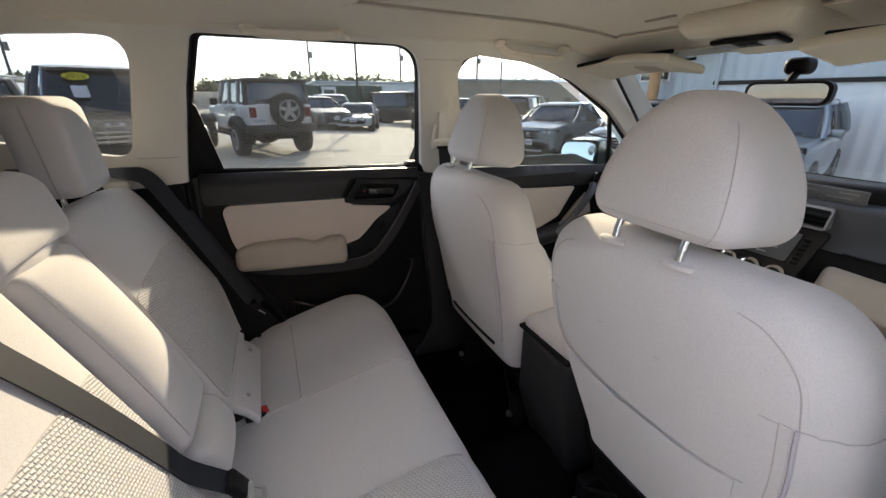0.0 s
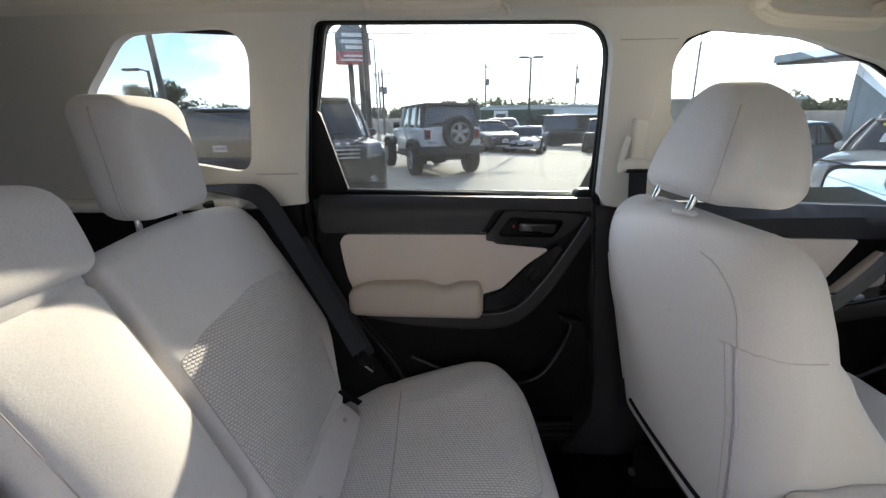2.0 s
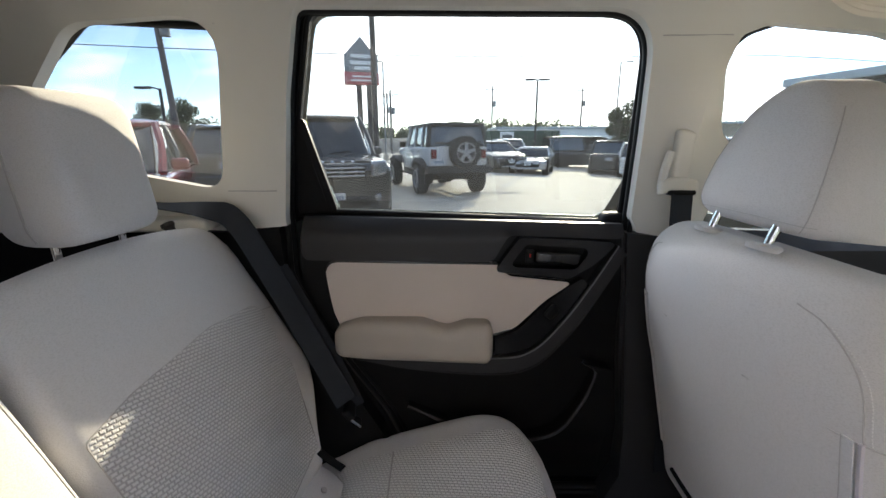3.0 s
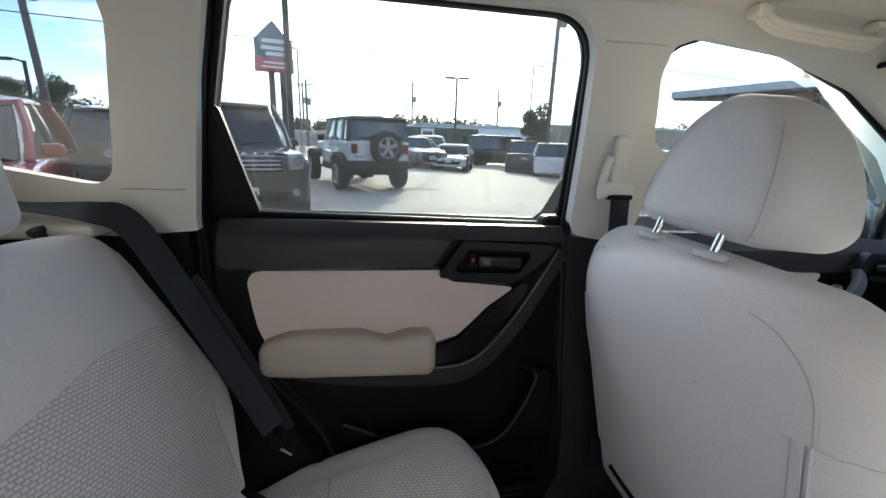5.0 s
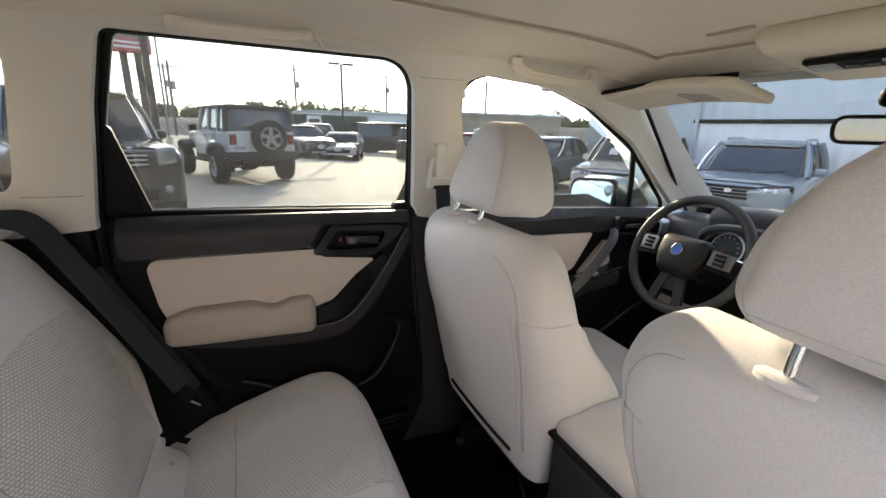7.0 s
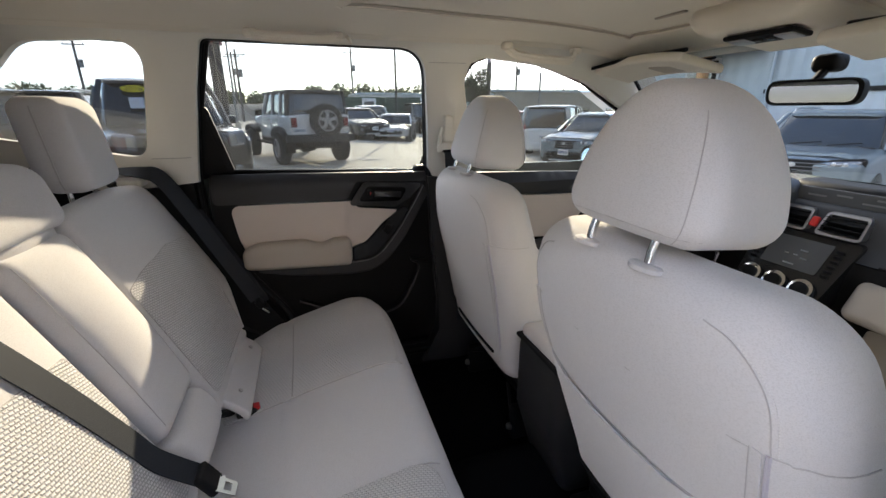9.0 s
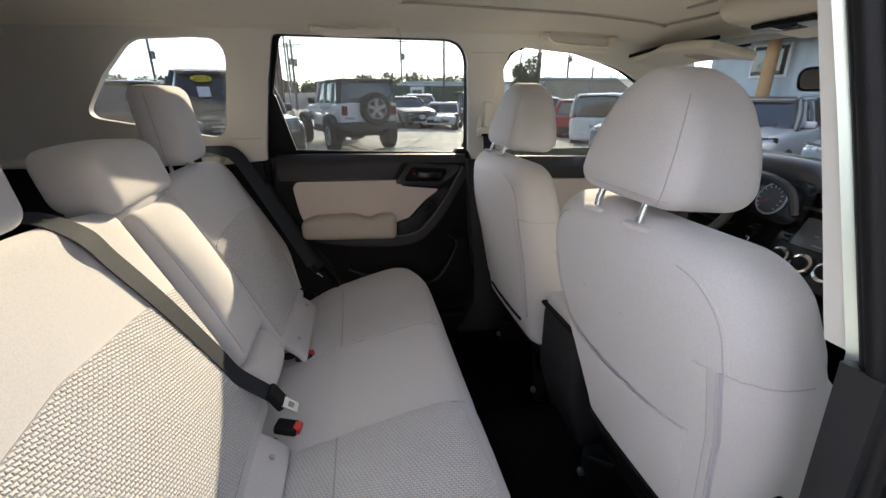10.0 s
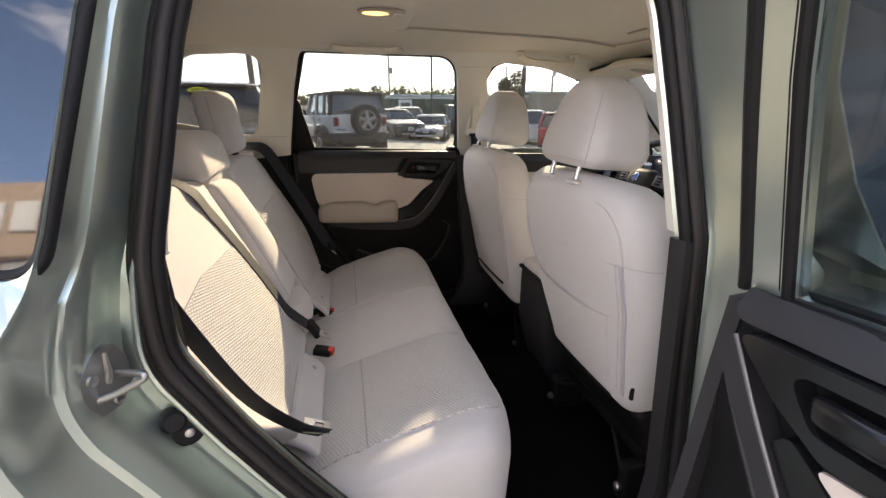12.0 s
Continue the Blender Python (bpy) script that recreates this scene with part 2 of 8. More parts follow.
def axis_samples(half, r, flat, rnd):
    inner = max(half - r, 1e-4)
    ends = [-half + (half - inner) * (1 - math.cos(math.pi / 2 * i / rnd)) for i in range(rnd)]
    mid = [-inner + 2 * inner * i / flat for i in range(flat + 1)]
    return ends + mid + [-e for e in reversed(ends)]


def rbox(size, r, at=(0, 0, 0), fn=None, flat=6, rnd=4, turn=None):
    """A box with rounded edges, bent by fn (of places about its middle), turned and set at its place."""
    hx, hy, hz = (s / 2 for s in size)
    r = min(r, hx * 0.98, hy * 0.98, hz * 0.98)
    halves = (hx, hy, hz)
    samples = [axis_samples(h, r, flat, rnd) for h in halves]
    bm = bmesh.new()
    seen = {}

    def vert(p):
        key = tuple(round(c, 6) for c in p)
        if key not in seen:
            inner = Vector([max(-(h - r), min(h - r, c)) for c, h in zip(p, halves)])
            d = Vector(p) - inner
            q = inner + d.normalized() * r if d.length > 1e-9 else Vector(p)
            if fn:
                q = Vector(fn(q.x, q.y, q.z))
            seen[key] = bm.verts.new(q)
        return seen[key]

    for ax in range(3):
        a, b = [(1, 2), (2, 0), (0, 1)][ax]
        for sign in (-1, 1):
            for i in range(len(samples[a]) - 1):
                for j in range(len(samples[b]) - 1):
                    quad = []
                    for u, v in ((i, j), (i + 1, j), (i + 1, j + 1), (i, j + 1)):
                        p = [0, 0, 0]
                        p[ax], p[a], p[b] = sign * halves[ax], samples[a][u], samples[b][v]
                        quad.append(vert(p))
                    if sign < 0:
                        quad.reverse()
                    if len(set(quad)) == 4:
                        bm.faces.new(quad)
    m = Matrix.Translation(at)
    if turn:
        m = m @ pose(0, 0, 0, *turn)
    bmesh.ops.transform(bm, matrix=m, verts=bm.verts)
    return bm


def join(*parts):
    """Several bmeshes as one."""
    out = parts[0]
    for other in parts[1:]:
        index = {v: out.verts.new(v.co) for v in other.verts}
        for f in other.faces:
            try:
                out.faces.new([index[v] for v in f.verts])
            except ValueError:
                pass
        other.free()
    return out


def smooth_path(pts, steps=6, closed=False):
    """A Catmull-Rom line through the places."""
    pts = [Vector(p) for p in pts]
    n = len(pts)
    if n < 3:
        return pts
    out = []
    spans = n if closed else n - 1
    for i in range(spans):
        p0 = pts[(i - 1) % n] if closed or i else pts[0] * 2 - pts[1]
        p1, p2 = pts[i], pts[(i + 1) % n]
        p3 = pts[(i + 2) % n] if closed or i + 2 < n else p2 * 2 - p1
        for s in range(steps):
            t = s / steps
            out.append(0.5 * (2 * p1 + (p2 - p0) * t + (2 * p0 - 5 * p1 + 4 * p2 - p3) * t * t + (3 * p1 - p0 - 3 * p2 + p3) * t ** 3))
    if not closed:
        out.append(pts[-1])
    return out


def tube(pts, r, sides=8, closed=False, flat=1.0):
    """A round bar along a line; flat squeezes it along the second normal; r may be one radius a place."""
    pts = [Vector(p) for p in pts]
    n = len(pts)
    bm = bmesh.new()
    rings = []
    up = None
    for i, p in enumerate(pts):
        d = (pts[(i + 1) % n] if closed or i < n - 1 else p) - (pts[i - 1] if closed or i else p)
        d.normalize()
        if up is None:
            up = d.orthogonal()
            if abs(d.z) < 0.9:
                up = Vector((0, 0, 1)) - d * d.z
        up = (up - d * up.dot(d)).normalized()
        side = d.cross(up)
        rr = r[i] if isinstance(r, (list, tuple)) else r
        rings.append([bm.verts.new(p + rr * (math.cos(2 * math.pi * k / sides) * up * flat + math.sin(2 * math.pi * k / sides) * side)) for k in range(sides)])
    for i in range(n if closed else n - 1):
        a, b = rings[i], rings[(i + 1) % n]
        for k in range(sides):
            bm.faces.new((a[k], a[(k + 1) % sides], b[(k + 1) % sides], b[k]))
    if not closed:
        bm.faces.new(rings[0][::-1])
        bm.faces.new(rings[-1])
    bmesh.ops.recalc_face_normals(bm, faces=bm.faces)
    return bm


def strap(pts, width, thick, normals):
    """A flat band along a line, its face turned to the given normals (one, or one a place)."""
    pts = [Vector(p) for p in pts]
    bm = bmesh.new()
    rings = []
    for i, p in enumerate(pts):
        d = (pts[min(i + 1, len(pts) - 1)] - pts[max(i - 1, 0)]).normalized()
        nn = Vector(normals[i] if isinstance(normals, list) else normals)
        nn = (nn - d * nn.dot(d)).normalized()
        s = d.cross(nn) * width / 2
        e = nn * thick / 2
        rings.append([bm.verts.new(p + q) for q in (s * 0.96 + e, -s * 0.96 + e, -s, -s * 0.96 - e, s * 0.96 - e, s)])
    for a, b in zip(rings, rings[1:]):
        for k in range(6):
            bm.faces.new((a[k], a[(k + 1) % 6], b[(k + 1) % 6], b[k]))
    bm.faces.new(rings[0][::-1])
    bm.faces.new(rings[-1])
    bmesh.ops.recalc_face_normals(bm, faces=bm.faces)
    return bm


def rpoly(corners, steps=6):
    """An outline whose corners (u, v, radius) are rounded."""
    out = []
    n = len(corners)
    for i, c in enumerate(corners):
        p = Vector(c[:2])
        r = c[2] if len(c) > 2 else 0
        if not r:
            out.append(p)
            continue
        a, b = Vector(corners[i - 1][:2]) - p, Vector(corners[(i + 1) % n][:2]) - p
        cut = min(r / max(math.tan(a.angle(b) / 2), 1e-3), a.length * 0.48, b.length * 0.48)
        p0, p1 = p + a.normalized() * cut, p + b.normalized() * cut
        for k in range(steps + 1):
            t = k / steps
            out.append(p0 * (1 - t) ** 2 + p * 2 * t * (1 - t) + p1 * t * t)
    return out


def inside(q, poly):
    hit = False
    n = len(poly)
    for i in range(n):
        a, b = poly[i], poly[i - 1]
        if (a.y > q.y) != (b.y > q.y) and q.x < (b.x - a.x) * (q.y - a.y) / (b.y - a.y) + a.x:
            hit = not hit
    return hit


def sheet(outline, holes, fn, deep, step=0.03, back=True, uv=False):
    """A panel with openings: the outline (u, v) laid out in space by fn(u, v), and given body by the shift deep (a vector, or of u, v)."""
    from mathutils.geometry import delaunay_2d_cdt
    loops = [list(outline)] + [list(h) for h in holes]
    fine = []
    for loop in loops:
        res = []
        for i, p in enumerate(loop):
            q = loop[(i + 1) % len(loop)]
            k = max(1, int((q - p).length / (step * 1.4)))
            res += [p.lerp(q, j / k) for j in range(k)]
        fine.append(res)
    verts, edges = [], []
    for loop in fine:
        s = len(verts)
        verts += loop
        edges += [(s + i, s + (i + 1) % len(loop)) for i in range(len(loop))]
    border = len(verts)
    lo = Vector((min(p.x for p in fine[0]), min(p.y for p in fine[0])))
    hi = Vector((max(p.x for p in fine[0]), max(p.y for p in fine[0])))
    for i in range(1, int((hi.x - lo.x) / step) + 1):
        for j in range(1, int((hi.y - lo.y) / step) + 1):
            q = Vector((lo.x + i * step + 0.0007, lo.y + j * step + 0.0011))
            if inside(q, fine[0]) and not any(inside(q, h) for h in fine[1:]):
                if min((q - p).length_squared for p in verts[:border]) > (step * 0.45) ** 2:
                    verts.append(q)
    vs, es, fs, _, _, _ = delaunay_2d_cdt(verts, edges, [], 0, 1e-6)
    bm = bmesh.new()
    shift = deep if callable(deep) else (lambda u, v: Vector(deep))
    front = [bm.verts.new(fn(p.x, p.y)) for p in vs]
    rear = [bm.verts.new(Vector(fn(p.x, p.y)) + shift(p.x, p.y)) for p in vs]
    count = {}
    kept = []
    for f in fs:
        c = (vs[f[0]] + vs[f[1]] + vs[f[2]]) / 3
        if inside(c, fine[0]) and not any(inside(c, h) for h in fine[1:]):
            kept.append(f)
            for a, b in ((f[0], f[1]), (f[1], f[2]), (f[2], f[0])):
                count[frozenset((a, b))] = count.get(frozenset((a, b)), 0) + 1
    for f in kept:
        bm.faces.new([front[i] for i in f])
        if back:
            bm.faces.new([rear[i] for i in reversed(f)])
        for a, b in ((f[0], f[1]), (f[1], f[2]), (f[2], f[0])):
            if count[frozenset((a, b))] == 1:
                bm.faces.new((front[b], front[a], rear[a], rear[b]))
    bmesh.ops.delete(bm, geom=[v for v in bm.verts if not v.link_faces], context="VERTS")
    bmesh.ops.recalc_face_normals(bm, faces=bm.faces)
    if uv:
        lay = bm.loops.layers.uv.new("UV")
        table = {}
        for v, p in zip(front, vs):
            table[v] = p
        for v, p in zip(rear, vs):
            table[v] = p
        for f in bm.faces:
            for lp in f.loops:
                lp[lay].uv = table[lp.vert]
    return bm


def grid(fn, nu, nv, close_u=False, uv=None):
    """A surface fn(s, t), s and t from 0 to 1; uv: its size in metres for the cloth's stitches."""
    bm = bmesh.new()
    vs = [[bm.verts.new(fn(i / nu, j / nv)) for j in range(nv + 1)] for i in range(nu if close_u else nu + 1)]
    lay = bm.loops.layers.uv.new("UV") if uv else None
    for i in range(nu):
        for j in range(nv):
            a = vs[i]
            b = vs[(i + 1) % len(vs)]
            f = bm.faces.new((a[j], b[j], b[j + 1], a[j + 1]))
            if uv:
                for lp, (s, t) in zip(f.loops, ((i, j), (i + 1, j), (i + 1, j + 1), (i, j + 1))):
                    lp[lay].uv = (s / nu * uv[0], t / nv * uv[1])
    return bm


def disc_along(profile, at, axis, sides=24, turn=0.0):
    """A turned body: profile rows (distance along the axis, radius)."""
    bm = bmesh.new()
    q = Vector(axis).normalized().to_track_quat("Z", "Y")
    rings = []
    for h, r in profile:
        rings.append([bm.verts.new(Vector(at) + q @ Vector((r * math.cos(2 * math.pi * k / sides + turn), r * math.sin(2 * math.pi * k / sides + turn), h))) for k in range(sides)])
    for a, b in zip(rings, rings[1:]):
        for k in range(sides):
            bm.faces.new((a[k], a[(k + 1) % sides], b[(k + 1) % sides], b[k]))
    bm.faces.new(rings[0][::-1])
    bm.faces.new(rings[-1])
    bmesh.ops.recalc_face_normals(bm, faces=bm.faces)
    return bm


def bez(t):
    return t * t * (3 - 2 * t)


def clamp(v, a=0.0, b=1.0):
    return max(a, min(b, v))


def moved(bm, m):
    bmesh.ops.transform(bm, matrix=m, verts=bm.verts)
    return bm

# ---- the car that the camera is in: x runs forward, y to its left ----
YC = 0.81
MIRROR = Matrix.Translation((0, 2 * YC, 0)) @ Matrix.Diagonal((1, -1, 1, 1))


def inner_y(x, z):
    """The left side's inner trim, leaning in above the belt and in plan towards the nose."""
    lean = max(0.0, z - 1.13) * 0.27
    return 1.505 - lean - 0.10 * clamp((x - 1.1) / 0.7) ** 2 - 0.03 * clamp((-0.5 - x) / 0.8) ** 2


def outer_y(x, z):
    """The left side's outer skin."""
    y = 1.700 - max(0.0, z - 1.13) * 0.36 - 0.05 * clamp((0.55 - z) / 0.3) ** 2
    y += 0.028 * bez(clamp((1.185 - z) / 0.05)) - 0.022 * bez(clamp((1.10 - z) / 0.25))
    return y - 0.14 * clamp((x - 1.5) / 1.2) ** 2 - 0.08 * clamp((-0.9 - x) / 0.8) ** 2


def roof_z(x, y):
    q = abs(y - YC) / 0.575
    return 1.603 - 0.02 * q ** 2 - 0.028 * q ** 8 - 0.075 * clamp((x - 0.75) / 0.6) ** 2 - 0.02 * clamp((-0.6 - x) / 0.7) ** 2


APERTURE = rpoly([(-0.196, 1.566, 0.035), (-0.236, 1.42, 0.3), (-0.282, 1.17, 0.25), (-0.285, 1.03, 0.12), (-0.22, 0.905, 0.25), (-0.156, 0.80, 0.3),
                  (-0.06, 0.66, 0.3), (0.0, 0.51, 0.1), (0.05, 0.425, 0.05), (0.535, 0.42, 0.03), (0.545, 0.56, 0.3), (0.505, 0.98, 0.5), (0.490, 1.13, 0.5), (0.474, 1.34, 0.4), (0.452, 1.56, 0.10)], 10)
QUARTER = rpoly([(-0.398, 1.232, 0.05), (-0.322, 1.550, 0.07), (-0.60, 1.536, 0.10), (-0.705, 1.435, 0.15), (-0.80, 1.312, 0.03)])
FRONT_TOP = rpoly([(0.607, 1.331, 0.1), (0.580, 1.455, 0.06), (0.603, 1.512, 0.02), (0.655, 1.531, 0.03), (0.855, 1.514, 0.2), (1.07, 1.460, 0.2), (1.287, 1.353, 0.3), (1.56, 1.125)], 4)

# painted shell
car = thing("car_body", "sage green metallic car shell with an open rear door", "car body", (0, YC, 0), kind="structure")


def side_skin(x, z):
    return Vector((x, outer_y(x, z), z))


def offset_loop(loop, far):
    n = len(loop)
    out = []
    for i, p in enumerate(loop):
        d = (loop[(i + 1) % n] - loop[i - 1]).normalized()
        nn = Vector((d.y, -d.x))
        if inside(p + nn * 0.01, loop):
            nn = -nn
        out.append(p + nn * far(p))
    return out


AP_IN = []
for i, p in enumerate(APERTURE):
    q = APERTURE[(i + 1) % len(APERTURE)]
    k = max(1, int((q - p).length / 0.03))
    AP_IN += [p.lerp(q, j / k) for j in range(k) if (q - p).length > 0.002]
AP_OUT = offset_loop(AP_IN, lambda p: 0.045 + 0.045 * clamp((1.2 - p.y) / 0.2) * (p.x < 0.2))
SIDE = rpoly([(-1.42, 0.55, 0.15), (-1.46, 1.1, 0.1), (-1.18, 1.63, 0.12), (-0.4, 1.672), (0.6, 1.668), (1.15, 1.59), (1.72, 1.17), (2.45, 1.05, 0.2), (2.58, 0.62, 0.12),
              (2.16, 0.45, 0.02), (2.12, 0.66, 0.15), (1.68, 0.66, 0.15), (1.62, 0.30, 0.02), (-0.20, 0.30, 0.02), (-0.28, 0.66, 0.18), (-0.85, 0.70, 0.18), (-0.92, 0.40, 0.04)])
GLASS_Q = rpoly([(-0.325, 1.19, 0.03), (-0.250, 1.555, 0.05), (-0.66, 1.575, 0.06), (-1.02, 1.34, 0.08), (-1.0, 1.21, 0.03)])
GLASS_F = rpoly([(0.60, 1.14, 0.02), (0.57, 1.52, 0.06), (0.72, 1.605, 0.05), (0.86, 1.590, 0.05), (1.06, 1.53, 0.1), (1.34, 1.37, 0.1), (1.67, 1.135, 0.03)])
part("right_side", sheet(SIDE, [AP_OUT, GLASS_Q, GLASS_F], lambda x, z: MIRROR @ side_skin(x, z), (0, 0.006, 0), 0.06), PAINT, car)
part("left_side", sheet(SIDE, [AP_OUT, GLASS_Q, GLASS_F], side_skin, (0, -0.006, 0), 0.06), PAINT, car)


# the jamb from skin to seal: share of the way in, share of the depth
JAMB = [(0, 0), (0.02, 0.02), (0.045, 0.14), (0.075, 0.29), (0.10, 0.335), (0.15, 0.35), (0.20, 0.36), (0.235, 0.39), (0.265, 0.54), (0.30, 0.70), (0.335, 0.775), (0.39, 0.80), (0.47, 0.80),
        (0.55, 0.80), (0.59, 0.785), (0.62, 0.755), (0.66, 0.75), (0.70, 0.76), (0.73, 0.80), (0.79, 0.92), (1.0, 1.0)]


def jamb(right):
    n, rings = len(AP_IN), len(JAMB) - 1

    def fn(s, t):
        i = round(s * n) % n
        a, b = AP_OUT[i], AP_IN[i]
        way, k = JAMB[round(t * rings)]
        p = a.lerp(b, way)
        plain = float(np.interp(way, (0, 0.05, 0.13, 0.19, 0.26, 0.34, 0.46, 0.63, 0.72, 1), (0, 0.02, 0.07, 0.20, 0.55, 0.72, 0.78, 0.84, 0.90, 1)))
        k += (plain - k) * clamp((p.x - 0.1) / 0.2)
        y = outer_y(p.x, p.y) * (1 - k) + (inner_y(p.x, p.y) + 0.015) * k
        v = Vector((p.x, y, p.y))
        return MIRROR @ v if right else v
    bm = grid(fn, n, rings, True)
    bmesh.ops.recalc_face_normals(bm, faces=bm.faces)
    return bm


part("right_door_jamb", jamb(True), PAINT, car)
part("left_door_jamb", jamb(False), CHAR, car)


def seal_path(right, lift, away=0.0):
    out = []
    for p in (offset_loop(AP_IN, lambda p: away) if away else AP_IN):
        v = Vector((p.x, inner_y(p.x, p.y) + lift, p.y))
        out.append(MIRROR @ v if right else v)
    return out


for right in (True, False):
    part("door_seal", tube(seal_path(right, 0.043 if right else 0.032), 0.010 if right else 0.012, 10, True), RUBBER, car, "black rubber door seal")
    part("jamb_trim", tube(seal_path(right, 0.034 if right else 0.014), 0.006, 8, True), RUBBER, car)
    if right:
        part("outer_seal", tube(seal_path(right, 0.053, 0.012), 0.0100, 10, True), DOORSEAL, car, "brown black hollow rubber seal")
        part("seal_lip", tube(seal_path(right, 0.059, 0.022), 0.0040, 8, True), RUBBER, car)
part("roof", grid(lambda s, t: Vector((-1.30 + 2.5 * s, YC + (t - 0.5) * 1.42, 1.71 - 0.05 * (2 * t - 1) ** 2 - 0.045 * abs(2 * t - 1) ** 8 - 0.12 * clamp((s - 0.7) / 0.3) ** 2 - 0.06 * clamp((0.25 - s) / 0.25) ** 2)), 30, 20), PAINT, car)
part("bonnet", grid(lambda s, t: Vector((1.70 + 0.90 * s, YC + (t - 0.5) * (1.58 - 0.25 * s * s), 1.15 - 0.16 * s - 0.14 * clamp((s - 0.8) / 0.2) ** 2 - 0.05 * abs(2 * t - 1) ** 4)), 16, 16), PAINT, car)
part("front_end", rbox((0.26, 1.46, 0.55), 0.1, (2.52, YC, 0.66), lambda x, y, z: (x - 0.35 * (y / 0.73) ** 2 * 0.4, y, z), 8, 4), PAINT, car)
part("tailgate", sheet(rpoly([(-0.66, 0.5, 0.1), (0.66, 0.5, 0.1), (0.68, 1.12, 0.1), (0.52, 1.62, 0.12), (-0.52, 1.62, 0.12), (-0.68, 1.12, 0.1)]),
                       [rpoly([(-0.56, 1.16, 0.06), (0.56, 1.16, 0.06), (0.46, 1.52, 0.08), (-0.46, 1.52, 0.08)])],
                       lambda u, v: Vector((-1.46 + 0.32 * clamp((v - 1.1) / 0.52) ** 1.5 - 0.04 * (1 - (u / 0.7) ** 2), YC + u, v)), (0.05, 0, 0), 0.06), PAINT, car)
for x in (1.90, -0.56):
    for y in (0.02, 1.60):
        side = -1 if y < YC else 1
        wheel = part("wheel", disc_along([(-0.11, 0.25), (-0.11, 0.31), (-0.08, 0.34), (0.08, 0.34), (0.11, 0.31), (0.11, 0.24), (0.09, 0.22)], (x, y, 0.34), (0, side, 0), 32), RUBBER, car)
        part("rim", disc_along([(0.07, 0.235), (0.10, 0.23), (0.09, 0.19), (0.06, 0.1), (0.075, 0.06), (0.075, 0.01)], (x, y, 0.34), (0, side, 0), 20), SATIN, wheel)
# underbody and floor
part("underbody", rbox((3.9, 1.45, 0.08), 0.03, (0.55, YC, 0.27)), BLACK, car)
for right in (True, False):
    yy = (2 * YC - 1.57) if right else 1.57
    part("sill_plate", rbox((0.56, 0.15, 0.03), 0.012, (0.29, yy, 0.405)), BLACK, car, "black plastic door sill plate")

for name, loop in (("quarter", GLASS_Q), ("front", GLASS_F)):
    for right in (True, False):
        if name == "front" and not right:
            continue
        fn = (lambda x, z: MIRROR @ Vector((x, outer_y(x, z) - 0.012, z))) if right else (lambda x, z: Vector((x, outer_y(x, z) - 0.012, z)))
        w = tagged(part("window_1" if name == "quarter" else "window_2", sheet(loop, [], fn, (0, 0.004 if right else -0.004, 0), 0.08), TINTED if right and name == "quarter" else (PRIVACY if name == "quarter" else CLEAR)), "fixed side window of clear glass", "window", kind="structure")
        w.visible_shadow = right and name == "quarter"
        edge = [fn(p.x, p.y) for p in loop]
        tagged(part("window_seal", tube(edge, 0.0075, 10, True), RUBBER), "black rubber window seal", "trim", kind="structure")

# headliner with the sun shade set into it
SHADE = [Vector(p) for p in ((0.19, YC - 0.275), (0.19, YC + 0.275), (0.22, YC + 0.30), (0.98, YC + 0.385), (1.05, YC + 0.36), (1.08, YC + 0.2), (1.08, YC - 0.2), (1.05, YC - 0.36), (0.98, YC - 0.385), (0.22, YC - 0.30))]
SHADE = [Vector((p.x, p.y)) for p in smooth_path([Vector((p.x, p.y, 0)) for p in SHADE], 3, True)]
SHADE_IN = offset_loop(SHADE, lambda p: -0.007)
HEAD = rpoly([(-1.36, YC - 0.55, 0.1), (1.30, YC - 0.55, 0.1), (1.36, YC), (1.30, YC + 0.55, 0.1), (-1.36, YC + 0.55, 0.1)])
ceiling = tagged(part("ceiling", sheet(HEAD, [SHADE], lambda x, y: Vector((x, y, roof_z(x, y))), (0, 0, 0.03), 0.05), HEADLINER), "beige cloth headliner with a sunroof opening", "ceiling", kind="structure")
sunroof = thing("sunroof_shade", "closed beige cloth sunroof shade in the headliner", "sunroof shade", (0.63, YC, 1.6))
part("panel", sheet(SHADE_IN, [], lambda x, y: Vector((x, y, roof_z(x, y) + 0.009)), (0, 0, 0.012), 0.05), HEADLINER, sunroof)
part("rim_gasket", tube([(p.x, p.y, roof_z(p.x, p.y) + 0.006) for p in SHADE], 0.0032, 6, True), VINYL, sunroof)
part("pull", rbox((0.012, 0.10, 0.006), 0.003, (0.985, YC + 0.16, roof_z(0.98, YC + 0.16) + 0.006)), VINYL, sunroof)
for yy in (YC + 0.52, YC - 0.52):
    part("roof_lining_edge", tube([(x, yy, roof_z(x, yy) + 0.004) for x in np.linspace(-1.2, 1.2, 24)], 0.006, 6), HEADLINER, ceiling)

# upper side trim, both sides


def upper_outline(grow):
    cut = [p for p in offset_loop(AP_IN, lambda p: grow) if p.y > 1.15]
    cut.sort(key=lambda p: math.atan2(p.y - 1.10, p.x - 0.1), reverse=True)
    return BEHIND + cut + AHEAD


